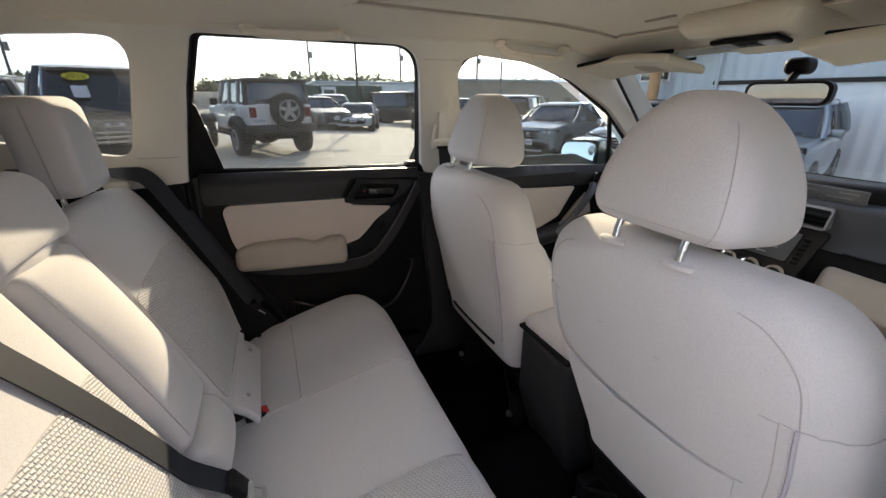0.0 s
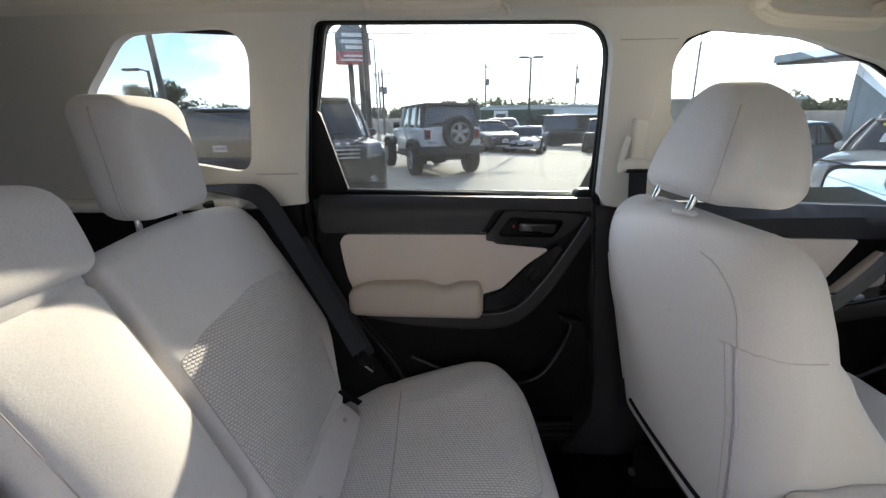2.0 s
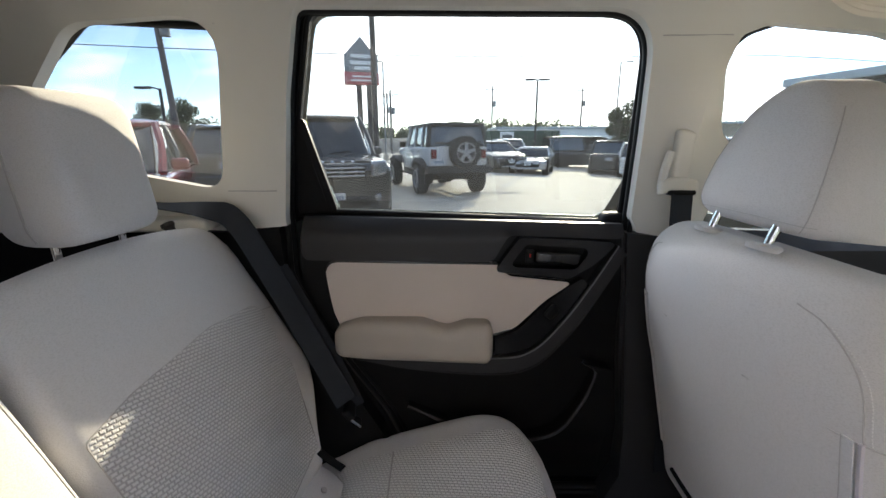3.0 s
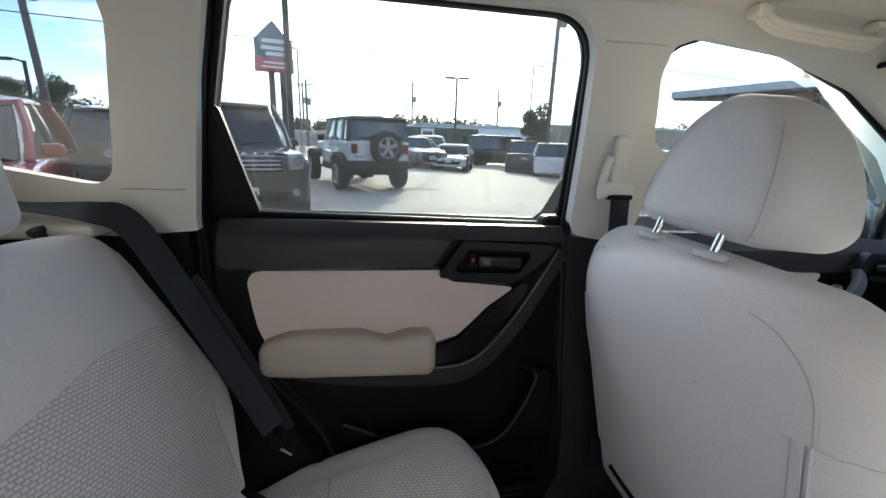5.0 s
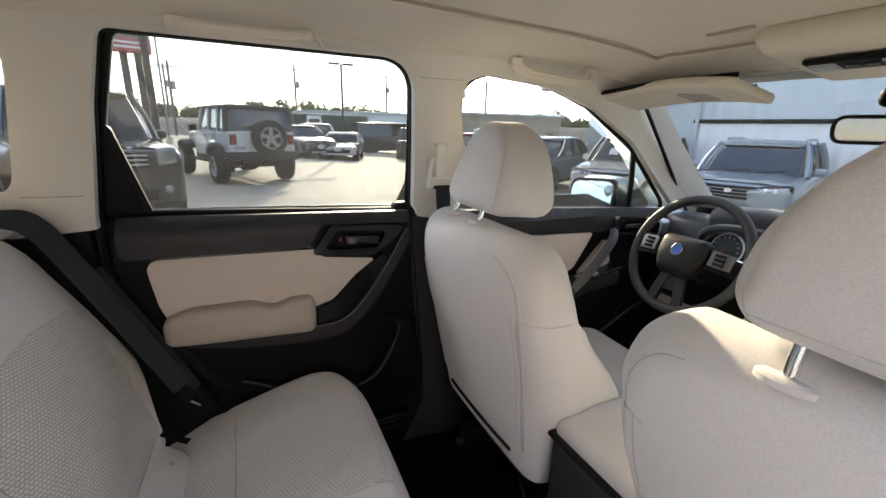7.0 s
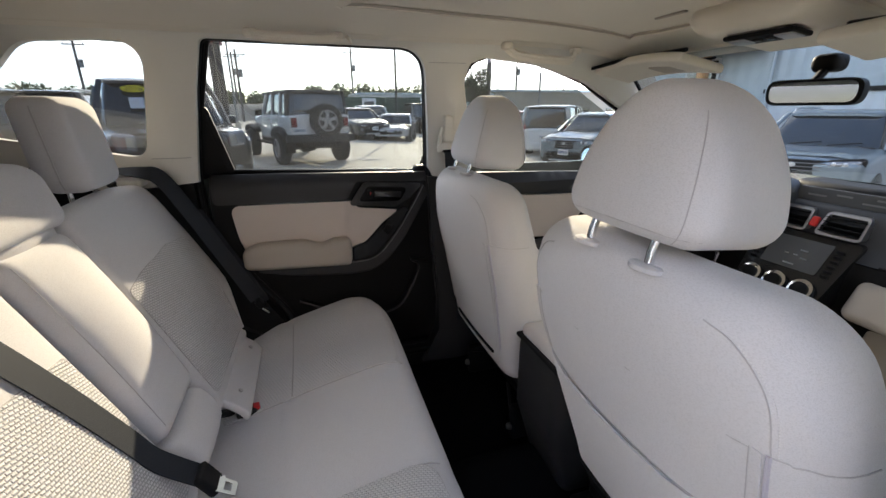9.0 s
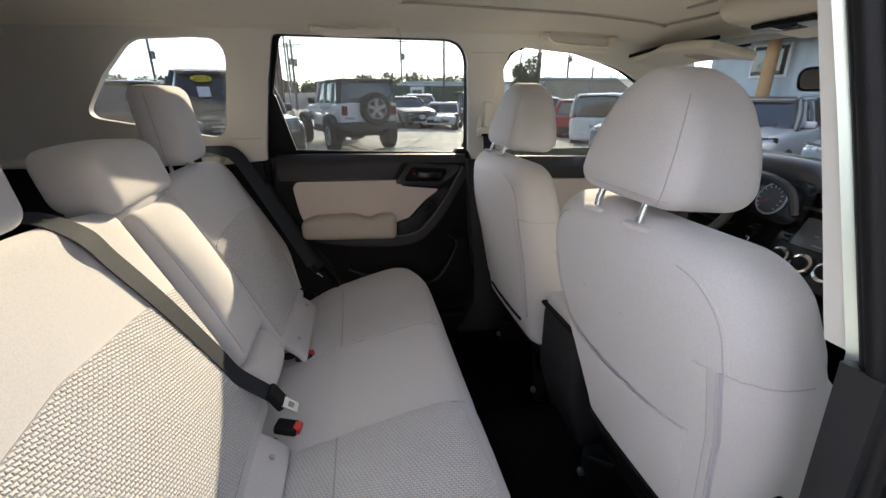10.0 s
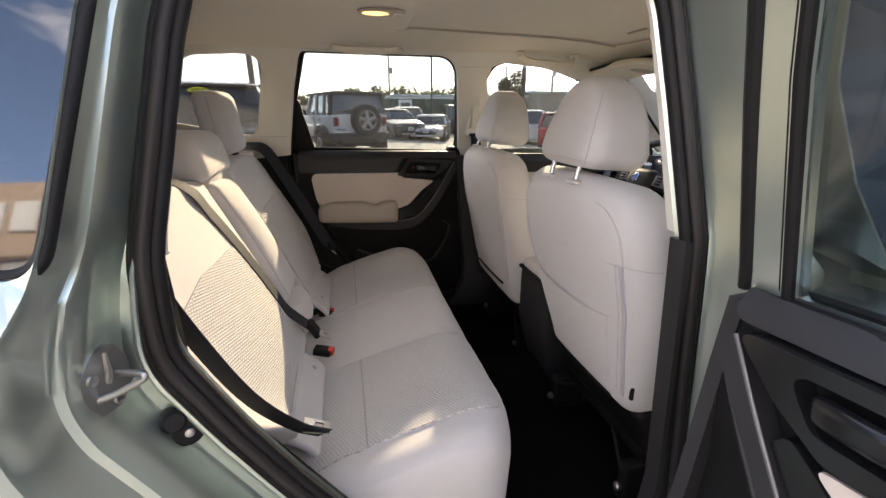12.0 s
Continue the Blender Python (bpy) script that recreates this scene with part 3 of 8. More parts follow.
BEHIND = [Vector((-1.34, 1.16)), Vector((-0.80, 1.16)), Vector((-0.42, 1.140)), Vector((-0.285, 1.152))]
AHEAD = [Vector((0.497, 1.135)), Vector((0.645, 1.12)), Vector((0.634, 1.14))] + FRONT_TOP
AHEAD += [Vector((1.77, 1.12)), Vector((1.375, 1.46)), Vector((1.29, 1.545)), Vector((1.20, 1.562)), Vector((0.8, 1.585)), Vector((-1.2, 1.60)), Vector((-1.34, 1.5))]


def pillar_skin(x, z):
    y = inner_y(x, z)
    # the B pillar is a rounded post and the quarter panel swells round its window
    y -= 0.042 * math.exp(-((x - 0.555) / 0.05) ** 2) * clamp((1.52 - z) / 0.12)
    y -= 0.014 * math.exp(-((x + 0.30) / 0.05) ** 2) * clamp((1.52 - z) / 0.1)
    y -= 0.05 * clamp((z - 1.52) / 0.08) ** 2
    return y


for right in (False, True):
    fn = (lambda x, z: MIRROR @ Vector((x, pillar_skin(x, z), z))) if right else (lambda x, z: Vector((x, pillar_skin(x, z), z)))
    trim = tagged(part("trim", sheet(upper_outline(0.006 if right else -0.008), [QUARTER], fn, (0, -0.036 if right else 0.026, 0), 0.035), IVORY), "ivory plastic pillar and quarter trim", "trim", kind="structure")
    XF[0] = MIRROR if right else Matrix.Identity(4)
    part("joint", tube([(x, pillar_skin(x, 1.245) - 0.001, 1.232 + 0.01 * (x + 0.34)) for x in np.linspace(-0.385, -0.278, 8)], 0.0012, 6), SEAM, trim)
    part("joint", tube([(x, pillar_skin(x, 1.512) - 0.001, 1.512) for x in np.linspace(0.462, 0.585, 8)], 0.0012, 6), SEAM, trim)
    part("joint", tube([(x, pillar_skin(x, 1.53) - 0.001, 1.535 - 0.02 * abs(x + 0.3)) for x in np.linspace(-0.335, -0.225, 8)], 0.002, 6), SEAM, trim)
    part("joint", tube([(-0.80 + 0.02 * k, pillar_skin(-0.8, 1.48) - 0.002, 1.49 - 0.035 * k) for k in (0, -1, -2, -4, -6)], 0.002, 6), SEAM, trim)
    XF[0] = Matrix.Identity(4)
    # dark lower trim: B pillar foot and the wheel arch behind the door
    XF[0] = MIRROR if right else Matrix.Identity(4)
    low = tagged(part("trim", sheet(rpoly([(0.478, 1.132), (0.645, 1.118), (0.70, 0.60, 0.05), (0.78, 0.36), (0.44, 0.36), (0.515, 0.50), (0.518, 0.62)]), [], lambda x, z: Vector((x, (1.524 if right else 1.500) - 0.012 * math.exp(-((x - 0.58) / 0.06) ** 2) - 0.02 * clamp((0.6 - z) / 0.2), z)), (0, 0.036 if right else 0.06, 0), 0.03), CHAR), "charcoal plastic lower pillar trim", "trim", kind="structure")
    arch = tagged(part("trim", sheet(rpoly([(-1.34, 0.45), (-0.02, 0.42), (-0.08, 0.64, 0.05), (-0.2, 0.83, 0.1), (-0.288, 0.97, 0.1), (-0.292, 1.15), (-0.42, 1.138), (-0.80, 1.158), (-1.34, 1.158)]), [], lambda x, z: Vector((x, 1.49 - 0.03 * clamp((0.9 - z) / 0.4), z)), (0, 0.05, 0), 0.05), BLACK), "black plastic wheel arch trim beside the seat", "trim", kind="structure")
    XF[0] = Matrix.Identity(4)

# shelf of the quarter trim on which the belt lies, left and right
for right in (False, True):
    XF[0] = MIRROR if right else Matrix.Identity(4)
    tagged(part("trim", rbox((0.78, 0.07, 0.026), 0.011, (-0.80, 1.470, 1.160), lambda x, y, z: (x, y - 0.02 * clamp((x + 0.1) / 0.5), z + 0.02 * clamp(-x / 0.4)), 10, 3, (0, -1, 0)), IVORY), "ivory plastic quarter shelf", "trim", kind="structure")
    XF[0] = Matrix.Identity(4)
# rear closing trim round the tailgate window, cargo floor, load area sides
tagged(part("trim", sheet(rpoly([(-0.66, 0.6), (0.66, 0.6), (0.66, 1.16), (0.55, 1.60), (-0.55, 1.60), (-0.66, 1.16)]),
                          [rpoly([(-0.54, 1.17, 0.06), (0.54, 1.17, 0.06), (0.45, 1.51, 0.08), (-0.45, 1.51, 0.08)])],
                          lambda u, v: Vector((-1.39 + 0.28 * clamp((v - 1.1) / 0.52) ** 1.5, YC + u, v)), (-0.03, 0, 0), 0.06), IVORY), "ivory plastic tailgate trim", "trim", kind="structure")
tagged(part("window_3", sheet(rpoly([(-0.56, 1.16, 0.06), (0.56, 1.16, 0.06), (0.46, 1.52, 0.08), (-0.46, 1.52, 0.08)]), [],
                                           lambda u, v: Vector((-1.45 + 0.32 * clamp((v - 1.1) / 0.52) ** 1.5 - 0.03 * (1 - (u / 0.7) ** 2), YC + u, v)), (0.004, 0, 0), 0.08), TINTED), "rear window of tinted glass", "window", kind="structure")
tagged(part("floor", grid(lambda s, t: Vector((-1.36 + 0.86 * s, 0.15 + 1.32 * t, 0.62)), 6, 6), CARPET), "black carpet of the load area", "floor", kind="structure")


def floor_z(x, y):
    tunnel = 0.11 * math.exp(-((y - YC) / 0.10) ** 4) * clamp((x - 0.2) / 0.2)
    return 0.335 + tunnel + 0.25 * clamp((x - 1.45) / 0.35) ** 1.3 + 0.06 * clamp((0.12 - x) / 0.2)


tagged(part("floor", grid(lambda s, t: Vector((-0.25 + 2.05 * s, 0.08 + 1.46 * t, floor_z(-0.25 + 2.05 * s, 0.08 + 1.46 * t))), 50, 40), CARPET), "black carpet of the cabin floor", "floor", kind="structure")
tagged(part("wall_front", rbox((0.04, 1.42, 0.75), 0.015, (1.80, YC, 0.72)), BLACK), "black firewall under the dashboard", "wall", kind="structure")

# windscreen
def screen(s, t):
    u = (t - 0.5)
    w = 1.12 + 0.22 * (1 - s)
    return Vector((1.78 - 0.50 * s - 0.10 * (2 * u) ** 2, YC + u * w, 1.10 + 0.455 * s - 0.02 * (2 * u) ** 2))


ws = tagged(part("window_4", grid(screen, 10, 14), CLEAR), "windscreen of clear glass", "window", kind="structure")
ws.visible_shadow = False
tagged(part("trim", tube([screen(1, t) for t in np.linspace(0, 1, 16)], 0.012, 8), HEADLINER), "beige windscreen header band", "trim", kind="structure")
for t in (0, 1):
    tagged(part("trim", tube([screen(s, t) for s in np.linspace(0, 1, 10)], 0.006, 8), RUBBER), "black windscreen edge seal", "trim", kind="structure")

# closing sills and pillar backs, left and right
for right in (False, True):
    XF[0] = MIRROR if right else Matrix.Identity(4)
    tagged(part("trim", rbox((1.95, 0.10, 0.16), 0.03, (0.78, 1.555, 0.335)), BLACK), "black sill cover along the floor", "trim", kind="structure")
    if right:
        XF[0] = Matrix.Identity(4)
        continue
    tagged(part("trim", rbox((0.16, 0.06, 0.80), 0.02, (0.575, 1.565, 0.77), lambda x, y, z: (x - 0.06 * (z / 0.4), y, z)), BLACK), "black pillar backing", "trim", kind="structure")
    XF[0] = Matrix.Identity(4)


# ---- doors ----
def frame_y(z):
    return 1.575 - max(0.0, z - 1.15) * 0.33


def rear_door(number, xf, label, frame_material, broad=0.0, inboard=0.0):
    """The left rear door in its closed place, carried elsewhere by xf."""
    def frame_y(z):
        return 1.575 - inboard - max(0.0, z - 1.15) * 0.33
    XF[0] = xf
    door = thing(number, label, "car door", xf @ Vector((0.50, 1.66, 0.40)), kind="structure")
    low = [(-0.255, 1.165), (0.478, 1.142), (0.485, 1.05), (0.497, 0.85), (0.53, 0.56, 0.02), (0.52, 0.435, 0.03), (0.07, 0.445, 0.04), (0.012, 0.53), (-0.06, 0.68), (-0.15, 0.82), (-0.225, 0.93), (-0.262, 1.02)]
    outline = rpoly(low)

    def face(x, z):
        y = 1.515 + 0.012 * clamp((0.86 - z) / 0.1) + 0.02 * clamp((0.6 - z) / 0.15)
        y += 0.018 * clamp((x - 0.30) / 0.15) * clamp((1.0 - z) / 0.1)
        y += 0.03 * clamp((z - 1.12) / 0.045) ** 2
        return Vector((x, y, z))
    part("panel", sheet(outline, [], face, (0, 0.05, 0), 0.03), BLACK, door, "black plastic door trim panel")
    # soft upper rail, belt moulding
    part("upper_rail", sheet(rpoly([(-0.25, 1.072, 0.02), (0.18, 1.066, 0.02), (0.215, 1.128, 0.02), (0.47, 1.118, 0.02), (0.472, 1.150), (-0.248, 1.168)]), [],
                             lambda x, z: Vector((x, 1.497 + 0.035 * clamp((z - 1.12) / 0.045) ** 2, z)), (0, 0.02, 0), 0.02), CHAR, door, "charcoal soft-touch rail")
    part("belt_moulding", tube([(-0.21, 1.562, 1.172), (0.13, 1.562, 1.158), (0.475, 1.562, 1.140)], 0.012, 8, flat=0.8), RUBBER, door)
    ins = rpoly([(-0.203, 1.07, 0.03), (0.195, 1.062, 0.01), (0.215, 1.035, 0.02), (0.362, 1.018, 0.006), (0.30, 0.975, 0.1), (0.235, 0.905, 0.06), (0.18, 0.885, 0.02), (-0.165, 0.885, 0.03), (-0.185, 0.95, 0.1)])
    part("insert", sheet(ins, [], lambda x, z: Vector((x, 1.501 - 0.010 * math.sin(math.pi * clamp((z - 0.88) / 0.19)), z)), (0, 0.02, 0), 0.02), INSERT, door, "beige cloth door insert")
    part("insert_joint", tube([(p.x, 1.500, p.y) for p in ins], 0.003, 6, True), GLOSSBLACK, door)

    def rest(x, y, z):
        rise = 0.020 * bez(clamp((x + 0.19) / 0.08)) * (1 - bez(clamp((x - 0.01) / 0.07))) + 0.014 * bez(clamp((x - 0.08) / 0.04))
        top = clamp((z + 0.034) / 0.068)
        return (x, y * (1 - 0.3 * clamp(-(x + 0.10) / 0.09)), z + rise * top - 0.016 * (1 - top) * clamp((x + 0.17) / 0.35))
    part("armrest", rbox((0.365, 0.078, 0.072), 0.022, (0.0, 1.487, 0.882), rest, 16, 5), VINYL, door, "tan vinyl padded armrest")
    # handle recess
    bezel = rpoly([(0.183, 1.047, 0.01), (0.238, 1.126, 0.02), (0.458, 1.114, 0.012), (0.405, 1.062, 0.02), (0.352, 1.030, 0.02)])
    well = rpoly([(0.215, 1.058, 0.012), (0.253, 1.110, 0.015), (0.40, 1.100, 0.02), (0.366, 1.052, 0.02)])
    part("handle_bezel", sheet(bezel, [well], lambda x, z: Vector((x, 1.485, z)), (0, 0.03, 0), 0.012), GLOSSBLACK, door, "black handle surround")
    part("handle_well", sheet(well, [], lambda x, z: Vector((x, 1.512, z)), (0, 0.01, 0), 0.02), BLACK, door)
    lever = part("handle", rbox((0.105, 0.018, 0.030), 0.010, (0.325, 1.490, 1.077), lambda x, y, z: (x, y + 0.006 * (x / 0.05) ** 2, z), 8, 4, (0, 4, 0)), GLOSSBLACK, door, "black door handle lever")
    part("lock_tab", rbox((0.018, 0.012, 0.030), 0.004, (0.262, 1.494, 1.082)), BLACK, door)
    part("lock_mark", rbox((0.004, 0.003, 0.008), 0.001, (0.262, 1.4875, 1.084)), RED, door)
    # sweep from the handle down under the armrest
    sweep = smooth_path([(0.458, 1.490, 1.105), (0.405, 1.486, 1.015), (0.345, 1.484, 0.925), (0.275, 1.484, 0.852), (0.19, 1.484, 0.834), (0.0, 1.486, 0.843), (-0.14, 1.492, 0.862)], 8)
    part("bright_line", tube(sweep, 0.0024, 6), DARKSATIN, door, "thin satin trim line")
    sweep2 = smooth_path([(0.478, 1.494, 1.085), (0.425, 1.490, 0.99), (0.365, 1.488, 0.895), (0.285, 1.488, 0.812), (0.19, 1.488, 0.790), (0.0, 1.490, 0.803), (-0.14, 1.496, 0.828)], 8)
    part("lower_line", tube(sweep2, 0.0026, 6), CHAR, door)
    band = [Vector((p.x, p.z)) for p in sweep] + [Vector((p.x, p.z)) for p in reversed(sweep2)]
    part("sweep_band", sheet(band, [], lambda x, z: Vector((x, 1.489, z)), (0, 0.025, 0), 0.03), CHAR, door)
    cheek = rpoly([(0.19, 0.836), (0.275, 0.855), (0.345, 0.928), (0.40, 1.012), (0.385, 1.03, 0.01), (0.36, 1.012), (0.30, 0.965, 0.08), (0.24, 0.9, 0.05), (0.19, 0.882)])
    part("switch_plate", sheet(cheek, [], lambda x, z: Vector((x, 1.493, z)), (0, 0.02, 0), 0.02), GLOSSBLACK, door)
    part("window_switch", rbox((0.034, 0.014, 0.022), 0.005, (0.318, 1.488, 0.950), None, 4, 3, (0, -52, 0)), BLACK, door, "black window switch")
    # bottle pocket
    lip = smooth_path([(0.405, 1.505, 0.815), (0.437, 1.500, 0.785), (0.40, 1.490, 0.70), (0.338, 1.486, 0.625), (0.22, 1.486, 0.612), (0.08, 1.490, 0.655), (-0.02, 1.500, 0.695)], 8)
    part("pocket_lip", tube(lip, 0.005, 6), CHAR, door)
    pocket = [Vector((p.x, p.z)) for p in lip]
    part("pocket", sheet(pocket + [Vector((-0.02, 0.50)), Vector((0.47, 0.50)), Vector((0.47, 0.80))], [], lambda x, z: Vector((x, 1.490 + 0.03 * clamp((0.62 - z) / 0.1), z)), (0, 0.04, 0), 0.03), BLACK, door)
    # window frame, quarter sail, glass
    ring = offset_loop(AP_IN, lambda p: -0.004)
    top = [p for p in ring if p.y > 1.155]
    top.sort(key=lambda p: math.atan2(p.y - 1.10, p.x - 0.1), reverse=True)
    outer = [Vector((-0.26, 1.165))] + top + [Vector((0.485, 1.145))]
    pane = rpoly([(-0.196, 1.176), (0.484 - broad, 1.145 + 0.03 * broad, 0.008), (0.472 - broad, 1.36, 0.2), (0.455 - broad, 1.522 - 0.2 * broad, 0.06), (0.395 - broad, 1.560 - 0.2 * broad, 0.04), (-0.175, 1.562, 0.03), (-0.232, 1.37, 0.03)])
    part("window_frame", sheet(outer, [pane], lambda x, z: Vector((x, frame_y(z) - 0.012, z)), (0, 0.028, 0), 0.03), frame_material, door, "window frame")
    part("frame_seal", tube([(p.x, frame_y(p.y) - 0.012, p.y) for p in pane], 0.006, 8, True), RUBBER, door)
    part("glass_run", tube([(p.x, frame_y(p.y) - 0.004, p.y) for p in offset_loop(pane, lambda p: 0.010)], 0.008, 8, True), RUBBER, door)
    part("sail_panel", sheet(rpoly([(-0.252, 1.168), (-0.175, 1.172, 0.01), (-0.218, 1.38, 0.02), (-0.245, 1.38, 0.01)]), [], lambda x, z: Vector((x, frame_y(z) - 0.017, z)), (0, 0.012, 0), 0.03), RUBBER, door, "black quarter sail panel")
    g = part("glass", sheet(pane, [], lambda x, z: Vector((x, frame_y(z) + 0.002, z)), (0, 0.004, 0), 0.08), CLEAR, door, "clear side window glass")
    g.visible_shadow = False
    skin = offset_loop(AP_OUT, lambda p: -0.004)
    hole = offset_loop(pane, lambda p: 0.012 + 0.05 * clamp((p.x - 0.3) / 0.1) * clamp((p.y - 1.16) / 0.1))
    part("outer_skin", sheet(skin, [hole], lambda x, z: Vector((x, outer_y(x, z) - 0.03 * clamp((z - 1.14) / 0.03), z)), (0, -0.004, 0), 0.05), PAINT, door, "painted outer door skin")
    core = offset_loop(outline, lambda p: -0.008)
    part("door_edge", sheet(core, [], lambda x, z: Vector((x, 1.548, z)), (0, 0.135, 0), 0.08), PAINT if broad else BLACK, door)
    front = [(1.138, 0.480), (1.05, 0.487), (0.85, 0.499), (0.56, 0.532), (0.435, 0.524)]

    def flank(y, z):
        for (z1, x1), (z0, x0) in zip(front, front[1:]):
            if z >= z0:
                break
        return Vector((x0 + (x1 - x0) * clamp((z - z0) / (z1 - z0)) + 0.012, y, z))
    part("hinge_flank", sheet(rpoly([(1.512, 1.132), (1.545, 1.134), (1.60, 0.90), (1.672, 0.62), (1.675, 0.44), (1.512, 0.44)]), [], flank, (-0.02, 0, 0), 0.03), CHAR, door, "charcoal trim on the hinge side")
    part("frame_lip", tube([(p.x, frame_y(p.y) - 0.010, p.y) for p in outer], 0.008, 8), RUBBER, door)
    part("outer_handle", tube(smooth_path([(-0.19, 1.705, 1.02), (-0.18, 1.735, 1.022), (-0.05, 1.735, 1.02), (-0.04, 1.705, 1.018)], 5), 0.012, 8), PAINT, door)
    XF[0] = Matrix.Identity(4)
    return door


rear_door("door_1", Matrix.Identity(4), "closed rear car door with beige insert and armrest", RUBBER)
HINGE = Vector((0.535, -0.035, 0))
SWING = Matrix.Translation(HINGE + Vector((-0.02, -0.04, 0))) @ Matrix.Rotation(radians(92), 4, "Z") @ Matrix.Translation(-HINGE)
rear_door("door_2", SWING @ MIRROR, "open rear car door with sage green frame", PAINT, 0.046, 0.042)

# left front door: only its inner side is in sight
fd = thing("door_3", "closed front car door with grab handle and switches", "car door", (0.66, 1.66, 0.4), kind="structure")
part("panel", sheet(rpoly([(0.66, 1.125), (1.62, 1.10), (1.66, 0.8), (1.60, 0.45, 0.05), (0.72, 0.45, 0.03), (0.69, 0.7)]), [], lambda x, z: Vector((x, 1.515 - 0.05 * clamp((x - 1.2) / 0.5) + 0.03 * clamp((z - 1.08) / 0.05) ** 2 + 0.02 * clamp((0.75 - z) / 0.2), z)), (0, 0.08, 0), 0.04), BLACK, fd)
part("upper_rail", sheet(rpoly([(0.67, 1.05, 0.01), (1.22, 1.03, 0.01), (1.56, 1.03, 0.02), (1.58, 1.105), (0.67, 1.135)]), [], lambda x, z: Vector((x, 1.495 - 0.04 * clamp((x - 1.2) / 0.5) + 0.035 * clamp((z - 1.085) / 0.04) ** 2, z)), (0, 0.02, 0), 0.03), CHAR, fd)
part("insert", sheet(rpoly([(0.70, 1.045, 0.01), (1.20, 1.028, 0.01), (1.12, 0.90, 0.05), (1.02, 0.855, 0.02), (0.72, 0.87, 0.02)]), [], lambda x, z: Vector((x, 1.495, z)), (0, 0.02, 0), 0.04), INSERT, fd, "beige cloth door insert")
part("insert_front", sheet(rpoly([(1.14, 0.86, 0.01), (1.27, 1.00, 0.01), (1.30, 0.90, 0.02)]), [], lambda x, z: Vector((x, 1.492, z)), (0, 0.02, 0), 0.04), INSERT, fd)
grab = smooth_path([(1.28, 1.475, 1.045), (1.235, 1.435, 1.01), (1.16, 1.425, 0.93), (1.07, 1.43, 0.845), (1.02, 1.46, 0.82)], 6)
part("grab_handle", strap(grab, 0.026, 0.020, (0, -1, 0.2)), DARKSATIN, fd, "dark satin door grab handle")
part("armrest", rbox((0.62, 0.09, 0.06), 0.022, (0.98, 1.465, 0.815), lambda x, y, z: (x, y, z + 0.05 * clamp((x + 0.05) / 0.35)), 10, 4), CHAR, fd)
part("switch_plate", rbox((0.26, 0.055, 0.012), 0.005, (1.17, 1.452, 0.875), None, 6, 3, (0, -12, 0)), GLOSSBLACK, fd)
for k in range(4):
    part("window_switch", rbox((0.026, 0.018, 0.012), 0.004, (1.12 + 0.038 * (k // 2) * 1.4, 1.462 - 0.024 * (k % 2), 0.876 + 0.011 * (k // 2)), None, 3, 3, (0, -12, 0)), SATIN, fd)
part("mirror_switch", disc_along([(0, 0.011), (0.008, 0.009)], (1.255, 1.45, 0.905), (0, 0, 1), 14), BLACK, fd)
part("handle_bezel", sheet(rpoly([(1.25, 1.02, 0.01), (1.28, 1.09, 0.015), (1.46, 1.075, 0.015), (1.42, 1.01, 0.015)]), [rpoly([(1.275, 1.032, 0.008), (1.295, 1.078, 0.01), (1.43, 1.066, 0.01), (1.40, 1.024, 0.01)])], lambda x, z: Vector((x, 1.458 - 0.02 * (x - 1.25), z)), (0, 0.02, 0), 0.02), GLOSSBLACK, fd)
part("handle", rbox((0.09, 0.014, 0.022), 0.008, (1.36, 1.462, 1.048)), GLOSSBLACK, fd)
part("pocket_ridge", tube(smooth_path([(1.50, 1.455, 0.74), (1.36, 1.44, 0.70), (1.2, 1.44, 0.62), (1.05, 1.45, 0.58)], 6), 0.006, 6), CHAR, fd)
part("speaker_grille", disc_along([(0, 0.09), (0.006, 0.085), (0.008, 0.0)], (1.42, 1.47, 0.66), (0, -1, 0), 26), BLACK, fd)
FP = rpoly([(0.625, 1.13, 0.01), (0.60, 1.44, 0.03), (0.635, 1.505, 0.04), (0.70, 1.525, 0.04), (0.852, 1.508, 0.1), (1.06, 1.446, 0.1), (1.297, 1.32, 0.1), (1.545, 1.10, 0.02)])
g = part("glass", sheet(FP, [], lambda x, z: Vector((x, frame_y(z) + 0.002 - 0.10 * clamp((x - 1.1) / 0.7) ** 2, z)), (0, 0.004, 0), 0.08), CLEAR, fd, "clear side window glass")
g.visible_shadow = False
part("window_seal", tube([(p.x, inner_y(p.x, p.y) + 0.035, p.y) for p in offset_loop(FP, lambda p: 0.020)], 0.008, 8, True), RUBBER, fd)
part("division_bar", tube([(1.330, inner_y(1.3, 1.3) + 0.03, 1.325), (1.362, 1.50, 1.21), (1.392, 1.525, 1.10)], 0.010, 8), RUBBER, fd)
part("outer_skin", sheet(rpoly([(0.58, 1.12), (1.68, 1.10), (1.66, 0.42, 0.1), (0.60, 0.40, 0.05)]), [], lambda x, z: Vector((x, outer_y(x, z) - 0.004, z)), (0, -0.006, 0), 0.1), PAINT, fd)

